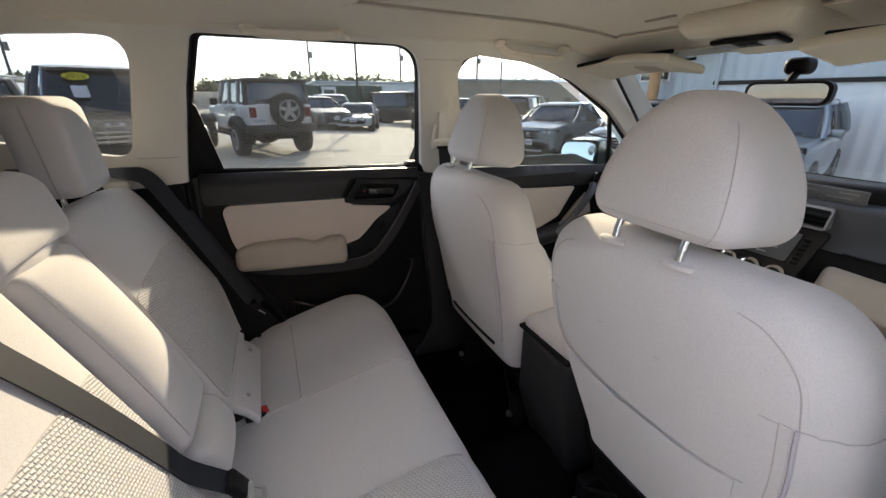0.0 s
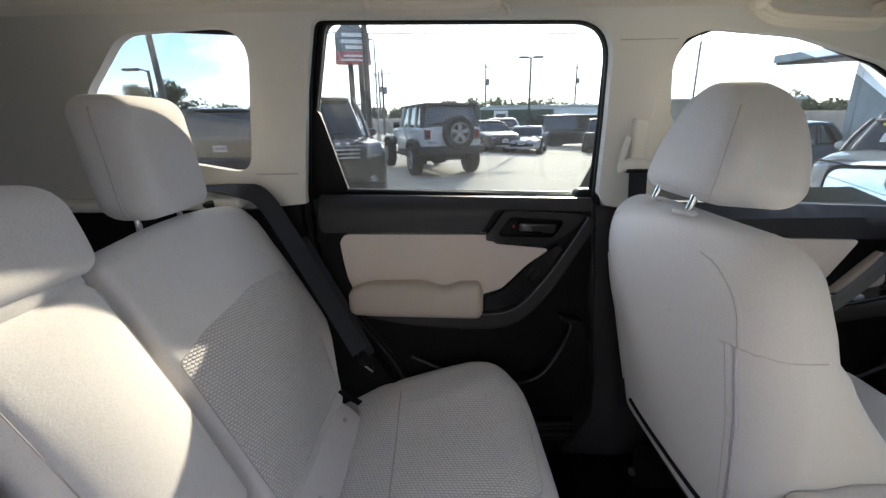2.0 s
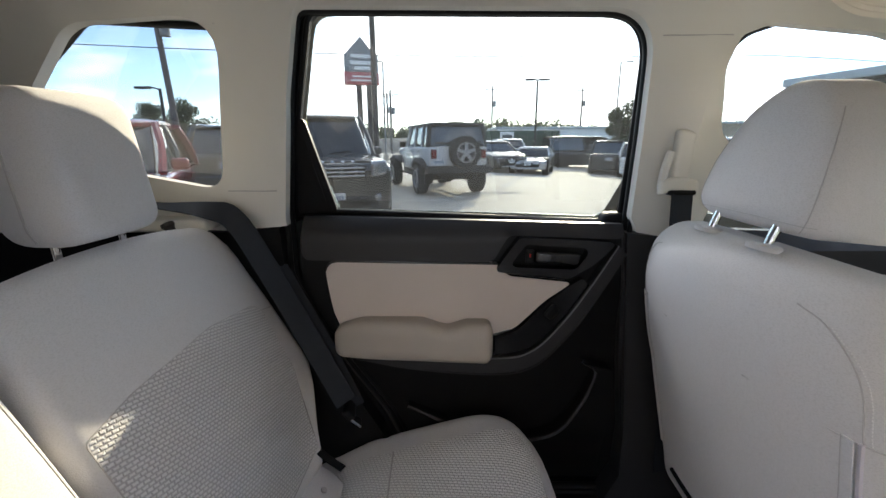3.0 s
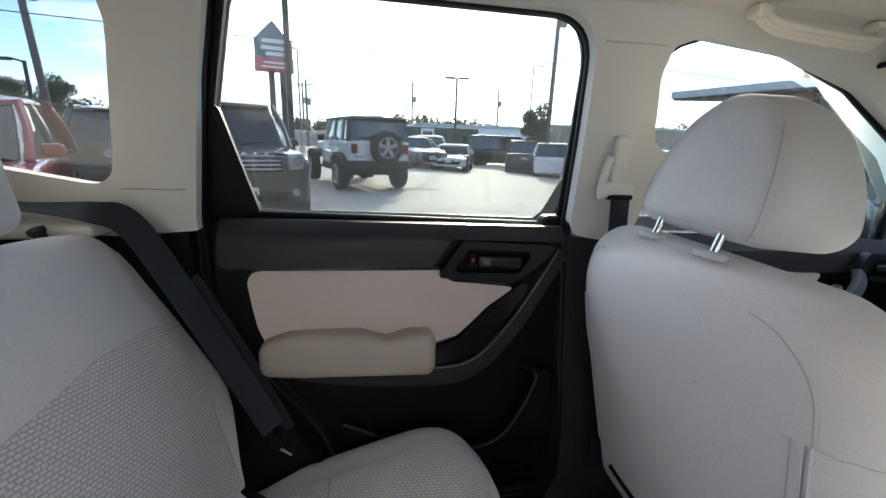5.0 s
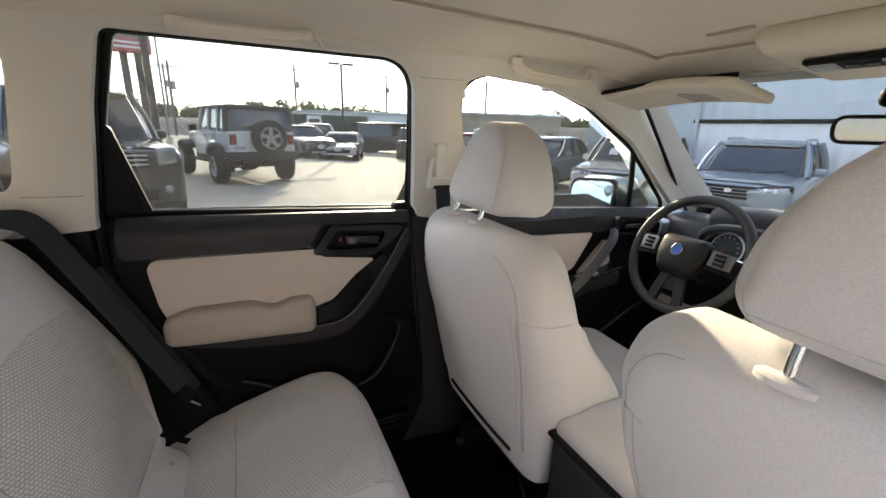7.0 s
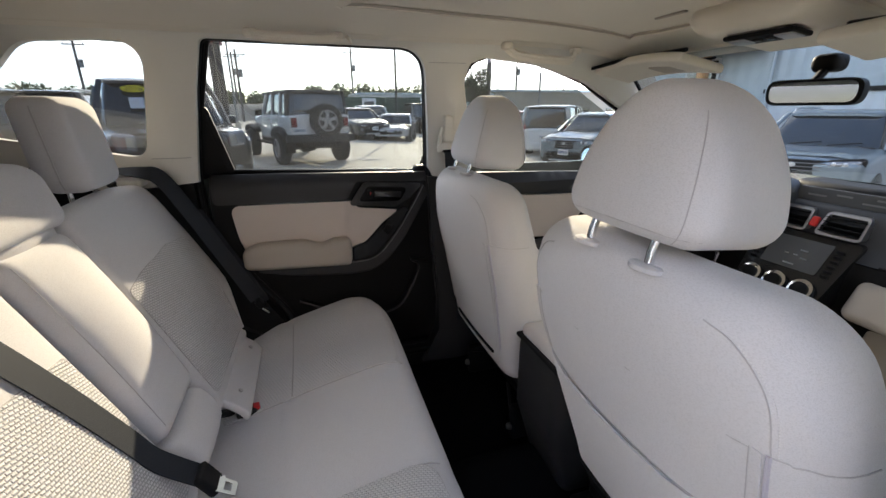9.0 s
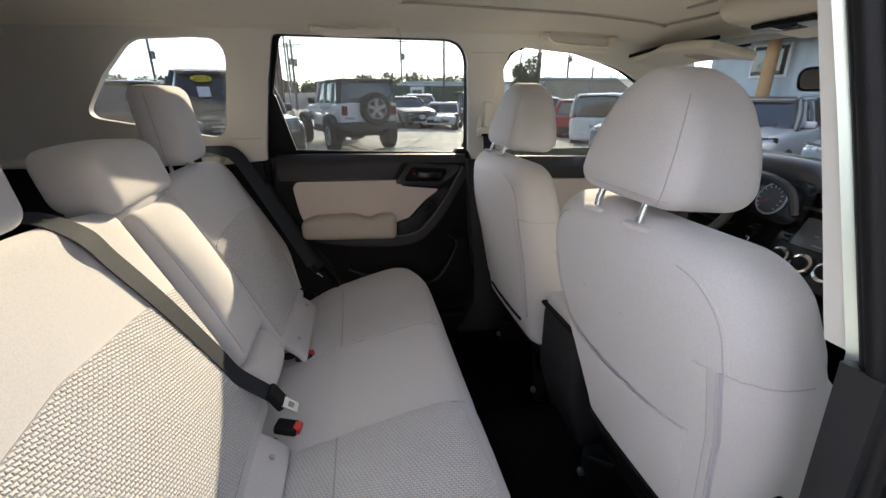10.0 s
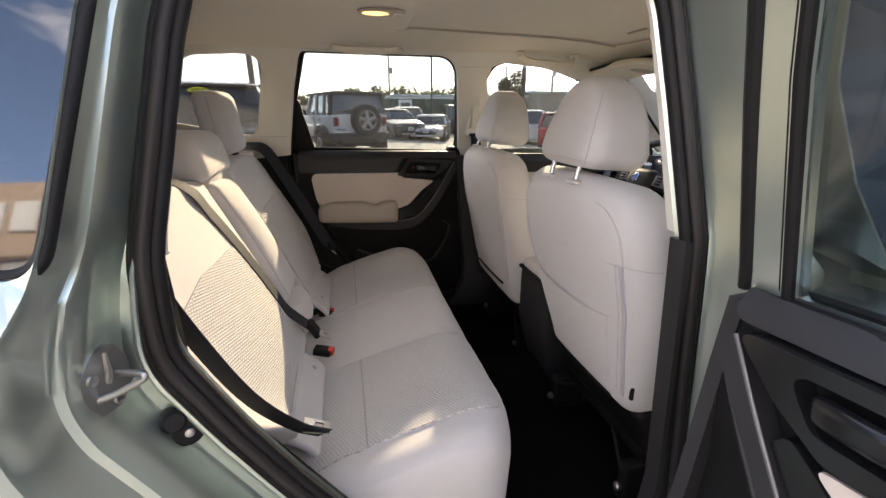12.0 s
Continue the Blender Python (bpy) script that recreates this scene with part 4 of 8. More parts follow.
# left door mirror
mir = thing("door_mirror", "dark green door mirror with bright mirror glass", "door mirror", (1.38, 1.66, 1.05))
part("foot", rbox((0.09, 0.10, 0.05), 0.02, (1.42, 1.640, 1.085)), BLACK, mir)
part("housing", rbox((0.13, 0.245, 0.165), 0.060, (1.425, 1.705, 1.133), lambda x, y, z: (x + 0.02 * (1 - (y / 0.12) ** 2), y, z * (1 - 0.10 * clamp(y / 0.12))), 8, 6), PAINT, mir)
MF = pose(1.362, 1.705, 1.133, 0, 9, 8)


def mirror_face(grow):
    return rpoly([(-0.108 - grow, -0.062 - grow, 0.035), (0.100 + grow, -0.056 - grow, 0.045), (0.104 + grow, 0.052 + grow, 0.045), (-0.100 - grow, 0.066 + grow, 0.035)], 8)


part("glass_surround", moved(sheet(mirror_face(0.013), [], lambda u, v: Vector((0.004, u, v)), (0.045, 0, 0), 0.04), MF), BLACK, mir)
MIRRORGLASS = mat("mirror_glass", (0.93, 0.95, 0.97), 0.015, 1.0, vary=0.0, bump=0.0)
part("mirror_glass", moved(sheet(mirror_face(0.0), [], lambda u, v: Vector((0.0, u, v)), (0.003, 0, 0), 0.04), MF), MIRRORGLASS, mir, "mirror glass")


# ---- seats ----
from mathutils.bvhtree import BVHTree


def tree_of(bm):
    bm.normal_update()
    return BVHTree.FromBMesh(bm)


def cast(tree, start, way, lift):
    """The place where a straight line meets the surface, raised a little towards its start."""
    way = Vector(way).normalized()
    hit = tree.ray_cast(Vector(start), way)
    return (hit[0] if hit[0] is not None else Vector(start)) - way * lift


def on_line(tree, starts, way, lift):
    """Places along a surface, leaving out lines that miss it."""
    out = []
    for start, w in zip(starts, way if isinstance(way, list) else [way] * len(starts)):
        w = Vector(w).normalized()
        hit = tree.ray_cast(Vector(start), w)
        if hit[0] is not None and hit[3] < 0.6:
            out.append(hit[0] - w * lift)
    return out


def front_seat(yc, dx, hs, low, label, group, pocket):
    seat = thing("front_seat", label, "car seat", (0.85 + dx, yc, 0.36), group)
    tall = 1.197 - low

    def back(x, y, z):
        h = z / tall + 0.5
        side = abs(y) / 0.272
        inner = (y > 0) == (yc < YC)
        foot = (0.55 if yc < YC else 0.86) if inner else 0.84
        w = foot + (1.03 - foot) * bez(clamp(h / (0.66 if inner else 0.60))) - 0.21 * clamp((h - 0.70) / 0.30) ** 2
        arch = -0.016 * side ** 2 * clamp((h - 0.6) / 0.4)
        lean = 0.632 - 0.152 * h + 0.026 * clamp((h - 0.75) / 0.25) ** 2
        wrap = 0.046 * side ** 2.4 * clamp(h * 2)
        # the lower side bolsters stand forward of the shoulders, with a step where they begin
        wing = 0.115 * bez(clamp((0.70 - h) / 0.42)) + 0.012 * bez(clamp((0.735 - h) / 0.05))
        ahead = (x > 0) * (wing * bez(clamp((side - 0.45) / 0.5)) - 0.030 * math.sin(math.pi * clamp(h)) * (1 - side))
        waist = 1 - 0.022 * math.exp(-((h - 0.73) / 0.035) ** 2) * clamp((side - 0.6) / 0.4)
        return (lean + x * (1.0 - 0.25 * clamp((h - 0.6) / 0.4)) + wrap + ahead, y * w * waist, z + arch)
    bm = rbox((0.14, 0.545, tall), 0.055, (dx, yc, (1.197 + low) / 2), back, 22, 8)
    tree = tree_of(bm)
    part("backrest", bm, FABRIC, seat, "light grey cloth backrest")

    def rear(y, z, lift=0.0012):
        while tree.ray_cast(Vector((0.1 + dx, yc + y, z)), Vector((1, 0, 0)))[0] is None and abs(y) > 0.02:
            y *= 0.97
        return cast(tree, (0.1 + dx, yc + y, z), (1, 0, 0), lift)
    # sewn shoulder panels, zips of the cover, map pocket
    for s in (-1, 1):
        shoulder = smooth2([(0.150, 1.153), (0.182, 1.142), (0.212, 1.115), (0.228, 1.082), (0.233, 1.036)], 8)
        part("seam", tube([rear(s * y, z, 0.0002) for y, z in shoulder], 0.0010, 6), SEAM, seat)
        dots = [rear(s * (y + 0.006), z, 0.0006) for y, z in smooth2([(0.182, 1.142), (0.212, 1.115), (0.228, 1.082), (0.233, 1.036)], 12)]
        part("stitching", join(*[tube([p.lerp(q, 0.2), p.lerp(q, 0.7)], 0.0007, 5) for p, q in zip(dots, dots[1:])]), STITCH, seat, "pale dotted stitching")
        zipp = smooth2([(0.232, 1.036), (0.232, 0.95), (0.222, 0.85), (0.206, 0.70)], 8)
        part("zip", tube([rear(s * y, z, 0.0008) for y, z in zipp], 0.0030, 6), ZIP, seat, "lilac grey zip seam")
        part("zip_flap", strap([rear(s * (y - 0.010), z, 0.0012) for y, z in zipp], 0.013, 0.0016, (-1, 0, 0)), FABRIC, seat, "cloth flap along the zip")
        part("zip_edge", tube([rear(s * (y - 0.017), z, 0.0004) for y, z in zipp], 0.0006, 6), SEAM, seat)
        outer = on_line(tree, [(0.40 + dx + 0.02 * k, yc + s * 0.5, 1.033) for k in range(10)], (0.0, -s, 0), 0.0004)
        side_line = [rear(s * y, 1.035, 0.0003) for y in (0.236, 0.246, 0.256)] + outer
        side_line.sort(key=lambda p: p.x)
        part("side_seam", tube(side_line, 0.0010, 6), SEAM, seat)
    if pocket:
        mouth = [(0.205, 0.904), (0.12, 0.900), (0.0, 0.896), (-0.12, 0.895), (-0.172, 0.899), (-0.188, 0.902)]
        part("pocket", sheet(rpoly([(0.225, 0.902), (0.12, 0.898), (0.0, 0.894), (-0.12, 0.893), (-0.178, 0.897), (-0.165, 0.715, 0.02), (0.13, 0.705, 0.03), (0.17, 0.80)]), [],
                             lambda y, z: rear(y, z, 0.0012 + 0.0075 * clamp((z - 0.72) / 0.16) * math.sin(math.pi * clamp((y + 0.18) / 0.41)) ** 0.5), (0.004, 0, 0), 0.02), FABRIC, seat, "slack cloth map pocket")
        part("pocket_opening", tube([rear(y, z + 0.0015, 0.0018) for y, z in smooth2(mouth, 8)], 0.0006, 6), SEAM, seat, "stitched map pocket edge")
        part("pocket_seam", tube([rear(y, z, 0.0012) for y, z in smooth2([(-0.165, 0.86), (-0.08, 0.80), (0.03, 0.755), (0.12, 0.735)], 8)], 0.0007, 6), SEAM, seat)
    part("hem_strap", tube([rear(y, 0.668, 0.002) for y in np.linspace(-0.16, 0.15, 14)], 0.005, 8), BLACK, seat, "black strap along the lower hem")
    part("lower_shell", rbox((0.10, 0.44, 0.16), 0.035, (0.675 + dx, yc, 0.565), lambda x, y, z: (x + 0.03 * (z / -0.08), y, z), 6, 4), BLACK, seat, "black plastic lower seat back")
    if pocket:
        part("release_knob", disc_along([(0, 0.010), (0.012, 0.010), (0.015, 0.006)], (0.60 + dx, yc - 0.262, 0.83), (0, -1, 0), 14), BLACK, seat)
        part("cover_clip", rbox((0.008, 0.010, 0.034), 0.003, tuple(rear(-0.222, 0.715, 0.001))), BLACK, seat)

    def cush(x, y, z):
        side = 0.03 * (abs(y) / 0.26) ** 3 * (z > 0)
        return (x - 0.04 * (abs(y) / 0.26) ** 4 * (x > 0), y, z + side + 0.05 * (x / 0.28) - 0.012)
    part("cushion", rbox((0.50, 0.53, 0.17), 0.065, (0.95 + dx, yc, 0.575), cush, 12, 6), FABRIC, seat, "light grey cloth seat cushion")
    part("seat_base", rbox((0.46, 0.42, 0.12), 0.02, (0.88 + dx, yc, 0.52)), BLACK, seat)
    for s in (-1, 1):
        part("rail", rbox((0.52, 0.035, 0.12), 0.01, (0.86 + dx, yc + 0.19 * s, 0.415), None, 4, 2), BLACK, seat)
        part("rail_bolt", disc_along([(0, 0.012), (0.010, 0.011), (0.014, 0.006)], (0.60 + dx, yc + 0.19 * s, 0.40), (-1, 0, 0.2), 10), STEEL, seat)
        part("slider_bar", tube([(0.60 + dx, yc + 0.19 * s, 0.455), (0.63 + dx, yc + 0.10 * s, 0.50)], 0.006, 6), BLACK, seat)

    # head restraint on its posts
    def head(x, y, z):
        k = (z + 0.095) / 0.19
        narrow = 1 - 0.44 * clamp((k - 0.15) / 0.85) ** 1.9
        return (x * (1 - 0.36 * k) + 0.020 * k + 0.012 * (y / 0.135) ** 2, y * narrow, z - 0.034 * (y / 0.135) ** 2 * clamp((k - 0.4) / 0.6) - 0.006 * (x / 0.065) * (1 - k) - 0.008 * (1 - k))
    hb = rbox((0.165, 0.260, 0.190), 0.040, (0.509 + dx + hs, yc, 1.311), head, 14, 9)
    ht = tree_of(hb)
    hr = part("headrest", hb, FABRIC, seat, "rounded grey cloth headrest")
    for s in (-1, 1):
        seamline = on_line(ht, [(0.258 + dx + hs + 0.035 * k, yc + s * 0.40, 1.208 + 0.19 * k) for k in np.linspace(0.03, 0.84, 22)], (0.62, -s, 0), 0.0001)
        if len(seamline) > 2:
            part("headrest_seam", tube(seamline, 0.0008, 6), SEAM, hr)
    under = on_line(ht, [(0.20 + dx + hs, yc + y, 1.232 - 0.004 * (y / 0.12) ** 2) for y in np.linspace(-0.118, 0.118, 26)], (1, 0, 0), 0.0001)
    if len(under) > 2:
        part("underside_seam", tube(under, 0.0005, 6), SEAM, hr)
    for s in (-1, 1):
        p = (0.468 + dx + hs * 0.6, yc + 0.059 * s)
        part("post", tube([(p[0] - 0.018, p[1], 1.12), (p[0] - 0.006, p[1], 1.20), (p[0] + 0.020, p[1], 1.275)], 0.0062, 12), CHROME, hr, "chrome headrest post")
        top = cast(tree, (p[0] - 0.012, p[1], 1.5), (0, 0, -1), 0.0)
        guide = part("post_guide", disc_along([(-0.002, 0.5), (0.004, 0.5), (0.006, 0.44), (0.0065, 0.25)], (0, 0, 0), (0, 0, 1), 26), FABRIC, seat, "grey plastic post guide")
        guide.matrix_basis = Matrix.Translation(-seat.location) @ Matrix.Translation(top) @ pose(0, 0, 0, 0, 8, 0) @ Matrix.Diagonal((0.034, 0.050, 1, 1)) @ Matrix.Translation(seat.location)
    return seat


def smooth2(pts, steps):
    return [(p.x, p.y) for p in smooth_path([(a, b, 0) for a, b in pts], steps)]


ZIP = mat("zip_tape", (0.50, 0.47, 0.52), 0.7, vary=0.1)
front_seat(1.172, 0.0, 0.050, 0.585, "light grey cloth driver seat with chrome headrest posts", "front seats", False)
front_seat(0.442, -0.008, 0.014, 0.635, "light grey cloth passenger seat with chrome headrest posts", "front seats", True)

# rear bench: reclined back in three sections, one long cushion
UP, OUT, FOOT = Vector((-0.403, 0, 0.915)), Vector((0.915, 0, 0.403)), Vector((-0.19, 0, 0.665))


def on_back(h, y, d):
    return FOOT + UP * h + OUT * d + Vector((0, y, 0))


bench = thing("rear_bench", "light grey cloth rear bench seat with patterned panels", "rear seat", (0.0, YC, 0.36))


def outer_half(h):
    """Half of the bench back's width at a height along it."""
    return 0.52 + 0.155 * bez(clamp(h / 0.20)) - 0.012 * clamp((h - 0.35) / 0.2) - 0.05 * clamp((h - 0.47) / 0.10) ** 2


def section(name, y0, y1, height, thick, proud, label, outer=0, crown=0.0, foot=0.0):
    yc, w = (y0 + y1) / 2, y1 - y0

    def fn(x, y, z):
        h = z + height / 2
        s = (y / w + 0.5) if outer > 0 else (0.5 - y / w)
        yy = yc + y
        if outer:
            inner = y0 if outer > 0 else y1
            edge = YC + outer * outer_half(h)
            yy = inner + (edge - inner) * s
        bulge = 0.022 * (1 - (2 * y / w) ** 2) * math.sin(math.pi * clamp(h / height)) * (x > 0)
        wing = 0.028 * clamp((s - 0.75) / 0.25) ** 2 * bool(outer) * clamp((0.45 - h) / 0.3)
        return on_back(foot + h - crown * (2 * y / w) ** 2 * clamp((h - 0.4) / 0.15), yy, x - thick / 2 + proud + bulge + wing)
    bm = rbox((thick, w, height), 0.030, (0, 0, 0), fn, 14, 6)
    tree = tree_of(bm)
    return part(name, bm, FABRIC, bench, label), tree


left, left_tree = section("left_backrest", 0.962, 1.475, 0.575, 0.13, 0.0, "grey cloth side backrest", 1, 0.02)
right, right_tree = section("right_backrest", 0.145, 0.738, 0.575, 0.13, 0.0, "grey cloth side backrest", -1, 0.02)
mid, mid_tree = section("armrest_back", 0.744, 0.957, 0.415, 0.10, 0.010, "grey cloth fold-down armrest in the backrest", 0, 0.006, 0.122)
low, low_tree = section("centre_foot", 0.742, 0.966, 0.115, 0.09, 0.002, "grey cloth centre pad")
section("centre_top", 0.735, 0.966, 0.095, 0.09, -0.010, "grey cloth ledge over the armrest", 0, 0.0, 0.505)


def back_at(tree, y, h, lift):
    return cast(tree, on_back(h, y, 0.5), -OUT, lift)


def back_pad(tree, loop, parent):
    part("patterned_panel", sheet(loop, [], lambda y, h: back_at(tree, y, h, 0.0018), tuple(-OUT * 0.004), 0.018, True, True), KNIT, parent, "coarse knitted cloth panel")
    part("panel_seam", tube([back_at(tree, p.x, p.y, 0.0010) for p in loop], 0.0011, 6, True), SEAM, parent)


back_pad(left_tree, rpoly([(0.985, 0.045, 0.02), (1.33, 0.045, 0.03), (1.405, 0.20, 0.08), (1.415, 0.345, 0.02), (1.39, 0.366, 0.03), (1.24, 0.386, 0.1), (1.06, 0.378, 0.1), (0.985, 0.364, 0.01)], 8), left)
back_pad(right_tree, rpoly([(0.712, 0.045, 0.02), (0.712, 0.366, 0.01), (0.55, 0.384, 0.1), (0.36, 0.392, 0.1), (0.245, 0.374, 0.03), (0.222, 0.345, 0.02), (0.232, 0.20, 0.08), (0.305, 0.045, 0.03)], 8), right)
for tree, ob, y0, y1 in ((left_tree, left, 1.415, 1.462), (right_tree, right, 0.222, 0.168)):
    part("upper_seam", tube([back_at(tree, y0 + (y1 - y0) * t, 0.345 - 0.01 * t, 0.0006) for t in np.linspace(0, 1, 6)], 0.0012, 6), SEAM, ob)
for y in (0.762, 0.938):
    part("armrest_seam", tube([back_at(mid_tree, y, h, 0.0004) for h in np.linspace(0.15, 0.515, 16)], 0.0009, 6), SEAM, mid)



for y in (1.395, 0.225):
    part("lock_knob", join(disc_along([(0, 0.010), (0.012, 0.009), (0.018, 0.013), (0.024, 0.012), (0.026, 0.005)], tuple(on_back(0.560, y, -0.055)), tuple(UP), 14)), CHAR, bench, "dark seat release knob")


def cushion(x, y, z):
    q = abs(y) / 0.665
    top = clamp((z + 0.03) / 0.13)
    dip = sum(0.005 * math.exp(-((y - seam) / 0.012) ** 2) for seam in (-0.165, 0.21))
    dip += 0.004 * math.exp(-((x + 0.062) / 0.012) ** 2)
    bolster = 0.034 * bez(clamp((abs(y) - 0.36) / 0.20)) * clamp((x + 0.30) / 0.2)
    crown = 0.010 * math.exp(-((abs(y) - 0.37) / 0.16) ** 2) + 0.010 * math.sin(math.pi * clamp((x + 0.29) / 0.58))
    tilt = 0.26 * (x + 0.062) - 0.045 * clamp((x - 0.17) / 0.12) ** 2
    return (x - 0.075 * q ** 7 * clamp((x + 0.2) / 0.4) - 0.012 * (1 - top) * (x > 0.2), y, z + top * (bolster + crown - dip + tilt) - 0.016)


cb = rbox((0.585, 1.33, 0.24), 0.062, (0.012, YC, 0.510), cushion, 30, 8)
cushion_tree = tree_of(cb)
seatpad = part("seat_cushion", cb, FABRIC, bench, "grey cloth bench cushion")


def top_at(x, y, lift):
    return cast(cushion_tree, (x, y, 1.0), (0, 0, -1), lift)


for y0, y1 in ((1.02, 1.375), (0.245, 0.645)):
    loop = rpoly([(-0.22, y0, 0.02), (0.252, y0, 0.03), (0.262, (y0 + y1) / 2), (0.246, y1, 0.05), (-0.22, y1, 0.02)])
    part("patterned_panel", sheet(loop, [], lambda x, y: top_at(x, y, 0.0042), (0, 0, -0.006), 0.016, True, True), KNIT, seatpad, "coarse knitted cloth panel")
    part("panel_seam", tube([top_at(p.x, p.y, 0.0030) for p in loop], 0.0015, 6, True), SEAM, seatpad)
    part("cross_seam", tube([top_at(-0.042, y, 0.0046) for y in np.linspace(y0 + 0.004, y1 - 0.004, 18)], 0.0022, 6), SEAM, seatpad)
for y in (0.645, 1.02):
    part("long_seam", tube([top_at(x, y, 0.0012) for x in np.linspace(-0.2, 0.262, 24)], 0.0018, 6), SEAM, seatpad)
# flap along the joint of cushion and back, with its buttons
for y0, y1 in ((0.29, 0.635), (0.985, 1.33)):
    flap = part("joint_flap", rbox((0.105, y1 - y0, 0.022), 0.010, (-0.180, (y0 + y1) / 2, 0.655), lambda x, y, z: (x, y, z - 0.012 * (x / 0.05) ** 2 * (x > 0)), 10, 4, (0, 38, 0)), FABRIC, bench, "grey cloth joint flap")
    for y in ((y0 + 0.06), (y1 - 0.06)):
        part("button", disc_along([(0, 0.0065), (0.003, 0.006), (0.004, 0.003)], (-0.168, y, 0.664), (0.6, 0, 0.8), 12), SEAM, flap)


def rear_headrest(yc, wide, low, label):
    def fn(x, y, z):
        k = z / 0.2 + 0.5
        return (x - 0.025 * k + 0.03 * (k < 0.35) * (x > 0) * 0 + 0.010 * (1 - (2 * y / wide) ** 2) * (x > 0), y * (1 - 0.07 * k), z)
    if low:
        bm = rbox((0.120, wide, 0.122), 0.034, (-0.456, yc, 1.218), lambda x, y, z: (x - 0.25 * z, y * (1 - 0.5 * (z > 0) * z), z + 0.006 * (1 - (2 * y / wide) ** 2)), 10, 6)
    else:
        bm = rbox((0.098, wide, 0.205), 0.034, (-0.452, yc, 1.297), fn, 10, 6)
    t = tree_of(bm)
    hr = part("headrest", bm, FABRIC, bench, label)
    for s in (-1, 1):
        if not low:
            part("headrest_seam", tube([cast(t, (-0.418 - 0.022 * k, yc + s * 0.3, 1.205 + 0.175 * k), (-0.15, -s, 0), 0.0006) for k in np.linspace(0, 1, 12)], 0.0016, 6), SEAM, hr)
        part("post", tube([(-0.455, yc + s * 0.06, 1.10), (-0.460, yc + s * 0.06, 1.25)], 0.0055, 10), CHROME, hr)
    return hr


rear_headrest(1.195, 0.204, False, "upright grey cloth headrest")
rear_headrest(0.425, 0.204, False, "upright grey cloth headrest")
rear_headrest(0.830, 0.280, True, "low wide grey cloth centre headrest")

# ---- seat belts ----
def buckle(name, at, turn, parent, red=True):
    b = part(name, rbox((0.052, 0.036, 0.022), 0.007, at, None, 5, 4, turn), BLACK, parent, "black seat belt buckle")
    if red:
        f = pose(*at, *turn)
        part("release_button", rbox((0.018, 0.026, 0.018), 0.004, tuple(f @ Vector((0.024, 0, 0.003))), None, 4, 3, turn), RED, b, "red release button")
    return b


belt1 = thing("seat_belt", "grey webbing seat belt across the centre of the bench", "seat belt", (-0.40, 0.62, 1.2))
top, end = back_at(right_tree, 0.590, 0.535, 0.008), Vector((-0.186, 0.700, 0.730))
path = [Vector((-0.53, 0.582, 1.186)), Vector((-0.455, 0.585, 1.192)), top]
path += [back_at(right_tree, 0.590 + 0.110 * k, 0.535 - 0.475 * k, 0.006) for k in (0.12, 0.24, 0.36, 0.48, 0.60, 0.72, 0.84)] + [end]
path = smooth_path(path, 5)
part("webbing", strap(path, 0.050, 0.0022, tuple(OUT)), BELT, belt1)
part("tongue_grip", rbox((0.052, 0.050, 0.018), 0.007, (-0.172, 0.698, 0.718), None, 5, 4, (0, 60, 0)), BLACK, belt1, "black plastic tongue grip")
part("tongue", sheet(rpoly([(-0.018, 0.0), (0.018, 0.0), (0.016, 0.045, 0.004), (-0.016, 0.045, 0.004)]), [rpoly([(-0.010, 0.018, 0.002), (0.010, 0.018, 0.002), (0.009, 0.035, 0.002), (-0.009, 0.035, 0.002)])], lambda u, v: Vector((-0.160 + 0.75 * v, 0.694 + u - 0.15 * v, 0.708 - 0.42 * v)), (0, 0, 0.002), 0.01), STEEL, belt1, "chrome belt tongue")
part("tag", sheet(rpoly([(-0.014, 0), (0.014, 0), (0.016, 0.03), (-0.012, 0.03)]), [], lambda u, v: Vector((-0.175 + 0.7 * v, 0.722 + u, 0.690 - 0.3 * v)), (0, 0, 0.001), 0.02), IVORY, belt1, "small white printed tag")
buckles = thing("belt_buckle", "black belt buckle with red button between the cushions", "belt buckle", (-0.14, 0.66, 0.64), "bench belt buckles")
buckle("buckle", (-0.150, 0.660, 0.662), (0, 10, -12), buckles)
b2 = thing("belt_buckle", "black belt buckle with red button tucked in the bench", "belt buckle", (-0.14, 0.98, 0.64), "bench belt buckles")
buckle("buckle", (-0.160, 1.035, 0.605), (0, 4, 12), b2)
for y0, y1 in ((0.665, 0.62), (1.035, 1.05)):
    part("stalk", tube([(-0.225, y1, 0.60), (-0.20, y0, 0.61), (-0.18, y0, 0.62)], 0.011, 8), BLACK, buckles if y0 < 0.8 else b2)

belt2 = thing("seat_belt", "grey webbing seat belt running from the quarter trim to its buckle", "seat belt", (-0.35, 1.45, 1.2))
path = smooth_path([(-0.66, 1.405, 1.222), (-0.50, 1.412, 1.210), (-0.405, 1.425, 1.198), (-0.362, 1.437, 1.175), (-0.31, 1.438, 1.08), (-0.22, 1.428, 0.90), (-0.150, 1.412, 0.765)], 6)
nrm = [Vector((0.0, -0.08, 1.0)).lerp(Vector((0.55, -0.80, 0.1)), clamp((i - 6) / 12)) for i in range(len(path))]
part("webbing", strap(path, 0.047, 0.0022, nrm), BELT, belt2)
part("lower_webbing", strap([(-0.300, 1.478, 1.06), (-0.20, 1.468, 0.86), (-0.135, 1.44, 0.735)], 0.045, 0.002, (0.3, -0.95, 0)), BELT, belt2)
